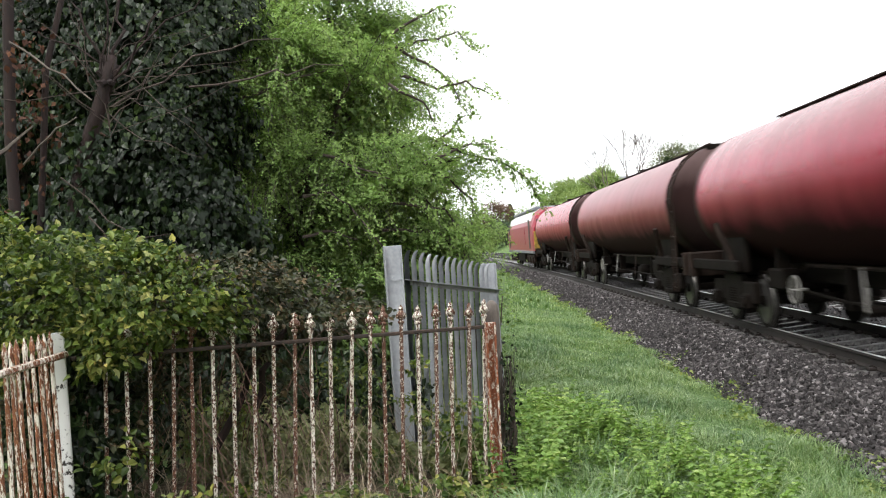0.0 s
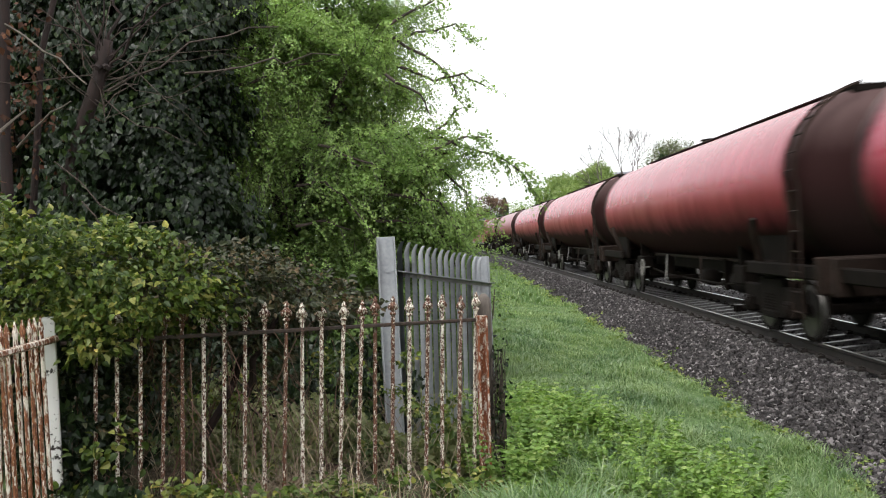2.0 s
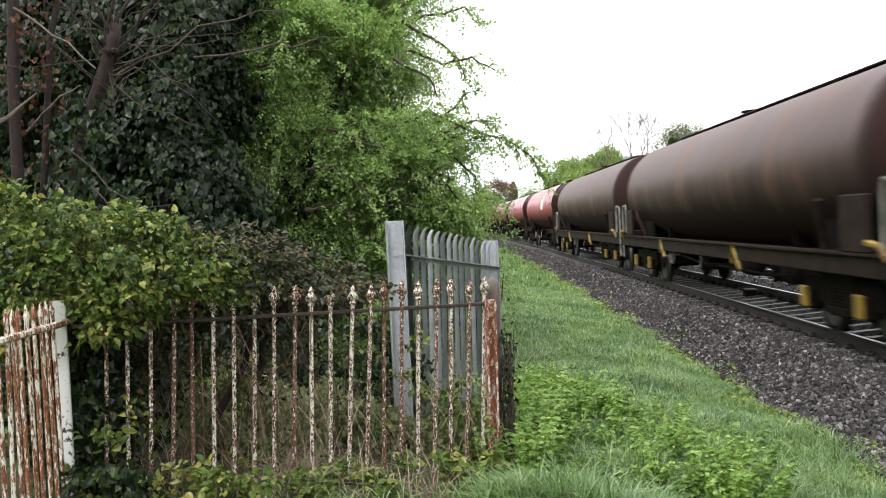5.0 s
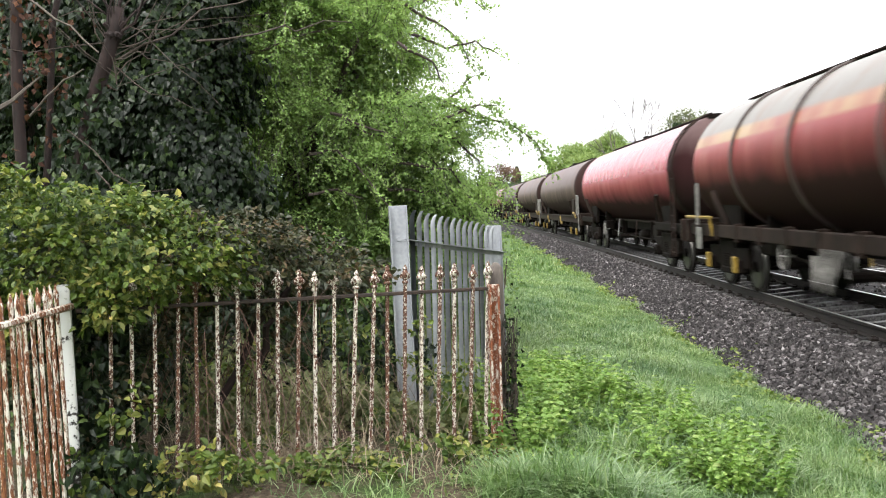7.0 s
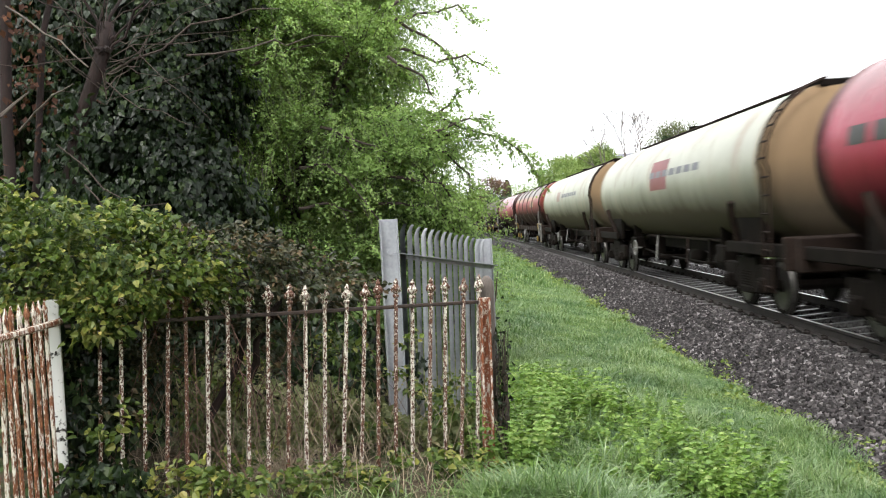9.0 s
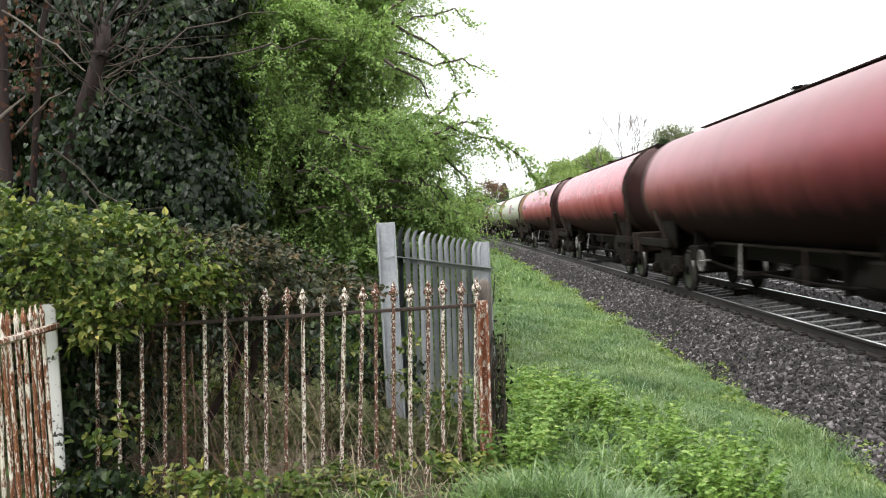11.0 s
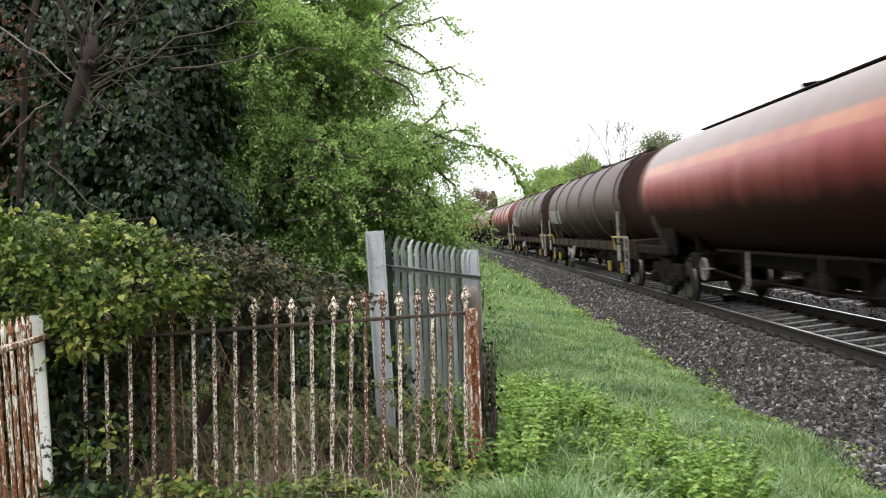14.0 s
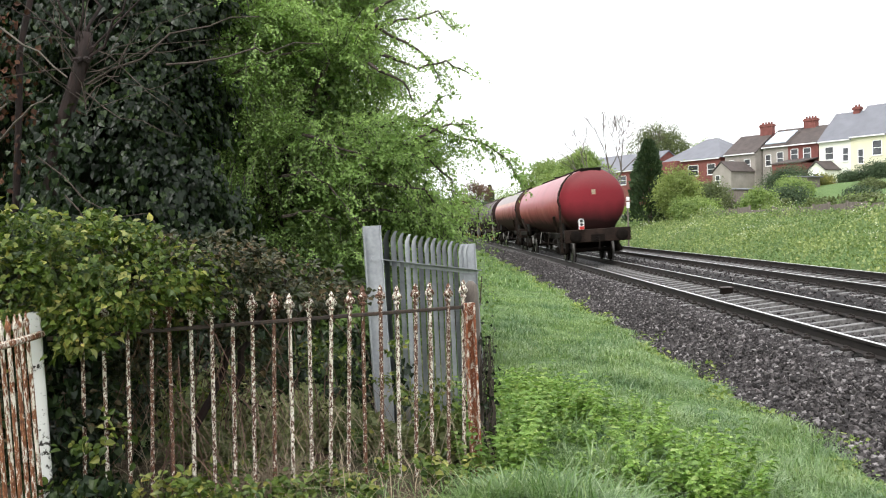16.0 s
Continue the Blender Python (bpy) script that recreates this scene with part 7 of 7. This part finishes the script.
    house(30.0, 44.0, 4.0, 9.0, 9.0, 11.6, M["brick"], M["slate"], "distant brick house with a grey roof", ((3, 7, 1.4, 1.2), (9, 7, 1.4, 1.2)))


def build_gardens():
    # lineside timber fence at the top of the slope: each board an own piece
    f = tagged(empty("garden_fence"), "weathered grey timber fence along the top of the cutting", "fence")
    bm = bmesh.new()
    box(bm, -0.9, 0.9, -0.012, 0.012, 0, 1.0, 0.004)
    for x in (-0.9, 0.9):
        box(bm, x - 0.05, x + 0.05, -0.05, 0.05, -0.2, 1.08)
    for x in np.arange(-0.8, 0.85, 0.16):
        box(bm, x - 0.07, x + 0.07, -0.03, -0.014, 0.02, 1.02)
    panel = finish(bm, "fence_panel")
    panel.materials.append(M["fence_wood"])
    y = 26.0
    while y < 130:
        x = float(track_x(y)) + 12.6
        put("fence_panel", panel, None, f, "", pose(x, y, gz(x, y) - random.uniform(0.30, 0.62), 0, random.uniform(-2.5, 2.5), 90 + random.uniform(-2.5, 2.5)))
        y += 1.82
    # clipped hedge behind part of the fence
    h = tagged(empty("hedge"), "clipped green hedge behind the timber fence", "hedge")
    ys = rng.uniform(62, 100, 5200)
    xs = track_x(ys) + 13.2 + rng.uniform(-0.35, 0.35, 5200)
    p = np.stack([xs, ys, ground_z(xs, ys) + rng.uniform(0.3, 1.35, 5200)], -1)
    put("leaves", leaf_mesh("leaves", p, rng.normal(0, 1, p.shape), rng.normal(0, 1, p.shape) + np.array([0, 0, 0.6]), rng.uniform(0.12, 0.24, 5200), LEAF4), M["leaf_far"], h)
    h = tagged(empty("hedge"), "dark overgrown hedge between the gardens", "hedge")
    ys = rng.uniform(34, 88, 11000)
    xs = track_x(ys) + 16.5 + 0.06 * (ys - 34) + rng.uniform(-0.6, 0.6, 11000)
    p = np.stack([xs, ys, ground_z(xs, ys) + rng.uniform(0.0, 1.0, 11000) * (0.5 + 0.3 * np.sin(0.7 * ys) + 0.2 * np.sin(2.1 * ys))], -1)
    put("leaves", leaf_mesh("leaves", p, rng.normal(0, 1, p.shape), rng.normal(0, 1, p.shape) + np.array([0, 0, 0.6]), rng.uniform(0.1, 0.22, 11000), LEAF4), M["leaf_oak"], h)
    green, dark = M["leaf_far"], M["leaf_fardark"]
    for x, y, w, ht, m, lab in ((19.2, 66.5, 2.9, 3.7, M["leaf_lime"], "tall light green shrub in a garden"), (37.0, 92, 3.9, 2.6, dark, "round dark green garden bush"), (31.5, 75, 2.0, 1.5, green, "loose green shrub beside the fence"),
                                (46.5, 98, 2.4, 1.3, dark, "dark clipped bush beside the pale house"), (41.0, 92, 2.0, 0.9, M["leaf_yellow"], "bright yellow-leaved garden shrub"), (48.5, 95, 3.0, 2.2, dark, "dark shrub before the cream house"),
                                (24.3, 76, 3.0, 3.0, M["leaf_oak"], "olive brown shrub in a garden"), (22.5, 60, 2.0, 1.7, green, "scrubby green bush by the fence"), (18.6, 62, 2.0, 1.4, green, "scrubby green bush by the fence"),
                                (27.5, 68, 2.4, 1.5, dark, "dark garden shrub near the fence"), (34.5, 84, 2.4, 1.5, green, "small green garden shrub"), (22.6, 46, 1.4, 0.8, M["leaf_oak"], "loose olive shrub behind the fence"), (25.5, 52, 1.4, 0.8, dark, "dark evergreen garden shrub"), (24.0, 50, 1.2, 0.7, green, "small green shrub behind the fence"), (29.5, 60, 1.6, 0.7, dark, "dark evergreen garden shrub"), (33.0, 66, 1.6, 0.7, M["leaf_oak"], "olive brown shrub in a garden")):
        build_bush(x, y, w, ht, m, lab, int(1200 + 350 * w * ht), 0.22)
    # garden sheds
    for x, y, w, ht in ((37.5, 88, 2.0, 1.2), (29.5, 82, 2.2, 1.5)):
        s = tagged(empty("garden_shed", pose(x, y, gz(x, y), 0, 0, 33)), "weathered garden shed with a felt roof", "shed")
        bm = bmesh.new()
        box(bm, -w / 2, w / 2, -1, 1, -0.2, ht, 0.02)
        part("body", bm, M["fence_wood"], s)
        bm = bmesh.new()
        box(bm, -w / 2 - 0.15, w / 2 + 0.15, -1.2, 1.2, ht, ht + 0.1, 0.02, Matrix.Rotation(radians(4), 4, "X"))
        part("roof", bm, M["slate"], s)
    # rough herbs on the cutting slope, with white umbels
    n = 60000
    y = 14 + 76 * rng.random(n) ** 1.2
    u = rng.uniform(5.6, 12.4, n)
    x = u + track_x(y)
    z = ground_z(x, y)
    clump = np.sin(0.9 * x + 0.5 * y) + np.sin(0.6 * y - 1.1 * x) + rng.normal(0, 0.5, n)
    hgt = (0.14 + 0.14 * np.clip(clump, 0, 2)) * np.where(u > 10.8, 1.9, 1.25)
    p = np.stack([x, y, z + rng.random(n) * hgt], -1)
    tagged(put("bank_herbs", leaf_mesh("bank_herbs", p, rng.normal(0, 1, p.shape) + np.array([0, 0, 0.8]), rng.normal(0, 0.6, p.shape) + np.array([0, -0.4, 0.8]), rng.uniform(0.05, 0.15, n), LEAF4), M["leaf_bank"]),
           "rough green herbs on the cutting slope", "weeds", kind="stuff")
    k = (clump > 0.9) & (rng.random(n) < 0.045) & (x > 14)
    q = np.stack([x, y, z + hgt + 0.12], -1)[k]
    q = np.repeat(q, 3, 0) + rng.normal(0, 0.10, (3 * len(q), 3))
    tagged(put("umbel_flowers", leaf_mesh("umbel_flowers", q, rng.normal(0, 1, q.shape) * np.array([1, 1, 0.2]), np.tile([0, -0.3, 1.0], (len(q), 1)), rng.uniform(0.04, 0.09, len(q)), LEAF4), M["parsley"]),
           "white umbel flower heads on the cutting slope", "flowers", kind="stuff")
    # low box fixed beside the rail
    bx = tagged(empty("track_box", pose(7.02, 20.84, -0.09, 0, 0, -2)), "small dark metal box with a reddish lid beside the rail", "box")
    bm = bmesh.new()
    box(bm, -0.12, 0.12, -0.12, 0.12, -0.08, 0.08, 0.012)
    part("body", bm, M["under"], bx)
    bm = bmesh.new()
    box(bm, -0.13, 0.13, -0.13, 0.13, 0.08, 0.10, 0.008)
    part("lid", bm, M["hoop"], bx, "rusty brown lid")
    # post beside the far track
    bm = bmesh.new()
    rod(bm, (0, 0, -0.3), (0, 0, 3.5), 0.05, 0.045)
    sp = tagged(empty("sign_post", pose(12.9, 56, gz(12.9, 56))), "slender grey lineside post with small white plates", "post")
    part("pole", bm, M["fence_wood"], sp)
    for z, ht in ((3.2, 0.22), (2.75, 0.36)):
        bm = bmesh.new()
        box(bm, -0.1, 0.1, -0.08, -0.05, z, z + ht, 0.01)
        part("plate", bm, M["white_trim"], sp)


def build_distance():
    green, dark = M["leaf_far"], M["leaf_fardark"]
    build_bare_tree(16.4, 78, 11.2)
    build_conifer(17.55, 69, 6.2, 3.7, "dark bushy evergreen beside the bank")
    build_far_tree("oak_tree", 40.0, 150, 11.8, 10.0, M["leaf_oak"], "tall spreading tree with thin olive leaves", 0.35, 30, 150, 0.5, 0.5)
    build_far_tree("garden_tree", 44.0, 136, 8.4, 6.0, green, "leafy tree behind the houses", 0.3, 22, 120, 0.42)
    build_far_tree("lineside_tree", 18.6, 110, 7.6, 6.5, green, "round fresh green tree by the line", 0.3, 34, 260, 0.4, 0.1)
    build_far_tree("lineside_tree", 17.6, 124, 8.2, 6.0, green, "grey-green tree by the line", 0.3, 30, 220, 0.4, 0.1)
    build_far_tree("lineside_tree", 21.6, 118, 8.6, 7.0, green, "bright green tree by the line", 0.3, 34, 260, 0.4, 0.1)
    for x, y, h, w, m in ((9.5, 190, 5.0, 8, green), (15, 200, 4.5, 9, dark), (22, 230, 5.5, 9, green), (-2, 210, 9, 14, dark), (-10, 200, 10, 14, dark), (4, 245, 7, 14, green), (-18, 180, 11, 14, dark), (14, 260, 6, 14, green), (31, 300, 8, 16, green)):
        build_far_tree("distant_tree", x, y, h, w, m, "distant trees beyond the bend of the line", 0.35, 24, 110, 0.6, 0.1)
    build_conifer(19.2, 240, 10.0, 4.2, "tall pointed dark conifer far away")
    build_conifer(30.2, 255, 10.6, 3.6, "pointed dark conifer far away")
    build_far_tree("copper_tree", 14.2, 225, 10.0, 8, M["leaf_copper"], "distant tree in copper-red leaf", 0.35, 24, 110, 0.6, 0.2)
    # trees that close the verge behind the green tree
    for x, y, h, w in ((-3.5, 17, 6, 5), (-2.0, 24, 6, 5), (-3.0, 33, 7, 6), (-2.0, 45, 7, 6.5), (-5.5, 13.5, 6.5, 5), (-2.5, 60, 8, 8), (-8, 20, 8, 7), (-7, 9.5, 6, 4.5), (-1.6, 80, 8, 8)):
        build_far_tree("verge_tree", x, y, h, w, green, "leafy green tree along the verge", 0.15, 30, 200, 0.16, 0.05)
    for x, y, h, w in ((-3.4, 14.2, 5.5, 3.6), (-2.6, 15.5, 5.0, 3.4), (-4.7, 10.6, 5.2, 2.6), (-5.6, 12.0, 5.6, 3.2), (-6.6, 13.6, 6.2, 3.6)):
        build_far_tree("verge_tree", x, y, h, w, dark, "dark leafy tree deep in the thicket", 0.12, 30, 260, 0.16, 0.02)
    # invented trees out of view behind and beside the camera, to darken reflections and skylight
    for x, y, h, w in ((-15, 1, 8, 7), (-16, -7, 9, 8), (-15, -16, 8, 8), (-8, -25, 9, 9), (-13, -40, 10, 11), (-7, -60, 10, 12), (-14, 8, 9, 8), (2, -75, 10, 12), (-20, -20, 11, 12)):
        build_far_tree("lane_tree", x, y, h, w, dark, "dark leafy tree added out of view to darken reflections", 0.18, 34, 160, 0.32, 0.03)


M["leaf_herb"] = leaf_mat("shade_herb_leaves", (0.12, 0.14, 0.07), (0.19, 0.22, 0.11), (0.31, 0.31, 0.19), 0.34, 0.55, 0.3, 1.5)
M["leaf_bank"] = leaf_mat("bank_herb_leaves", (0.11, 0.17, 0.07), (0.19, 0.265, 0.115), (0.33, 0.38, 0.22), 0.3, 0.6, 0.3, 0.5, (0.6, 0.68, 0.6), (1.35, 1.2, 1.0))
M["leaf_moss"] = leaf_mat("mossy_weed_leaves", (0.13, 0.20, 0.055), (0.20, 0.28, 0.08), (0.34, 0.38, 0.14), 0.3, 0.6, 0.3, 2.0)
M["leaf_lime"] = leaf_mat("lime_shrub_leaves", (0.15, 0.20, 0.06), (0.22, 0.28, 0.09), (0.31, 0.36, 0.15), 0.4, 0.6, 0.3, 0.4)
M["leaf_oak"] = leaf_mat("olive_leaves", (0.07, 0.09, 0.04), (0.11, 0.14, 0.06), (0.17, 0.20, 0.09), 0.3, 0.6, 0.3, 0.3)
# bush foliage; inside the green tree its dark tone stands in for shade
M["leaf_hedge_crown_shade"] = leaf_mat("hedge_and_shaded_crown_leaves", (0.07, 0.125, 0.036), (0.12, 0.19, 0.055), (0.19, 0.27, 0.095), 0.34, 0.5, 0.3, 1.5)
M["leaf_brown"] = leaf_mat("withered_leaves", (0.05, 0.022, 0.016), (0.09, 0.04, 0.026), (0.17, 0.08, 0.05), 0.15, 0.7, 0.2, 2.0)
M["leaf_copper"] = leaf_mat("copper_leaves", (0.10, 0.06, 0.045), (0.14, 0.085, 0.06), (0.18, 0.12, 0.08), 0.2, 0.6, 0.3, 0.3)


def peeling_mat():
    mat, n, l, bs = nodes_of("peeling_white_paint", 0.7)
    v = coords(n, l)
    sp = n.new("ShaderNodeSeparateXYZ")
    l.new(v, sp.inputs[0])
    f = math_node(n, l, "SUBTRACT", tex(n, l, v, 14, 6, 0.7), math_node(n, l, "MULTIPLY", step(n, l, sp.outputs[2], 0.75, 0.25), 0.16))
    k = step(n, l, f, 0.36, 0.40)
    l.new(mix(n, l, k, (0.03, 0.026, 0.022), (0.68, 0.68, 0.66)), bs.inputs["Base Color"])
    bump(n, l, bs, k, 0.4, 0.003)
    return mat


M["peeling_white"] = peeling_mat()
M["cane"] = two_tone("bramble_cane_bark", (0.05, 0.024, 0.019), (0.17, 0.095, 0.07), 9, 0.85)
M["dark_iron"] = two_tone("dark_rusted_iron", (0.012, 0.010, 0.009), (0.06, 0.038, 0.028), 30, 0.85)

build_ground()
build_ballast()
build_train()
build_houses()
build_gardens()
build_distance()
build_railings()
build_palisade()
build_ivy_tree()
build_front_trunks()
build_hawthorn()
build_understorey()
build_brambles()
build_weeds()
build_grass()
build_track("near_track", 0.0, 0.0, CANT, "near railway track with polished rails on concrete sleepers", -4, 90)
build_track("far_track", 3.39, 0.15, CANT, "far railway track with polished rails on concrete sleepers", 8, 100)
motions()
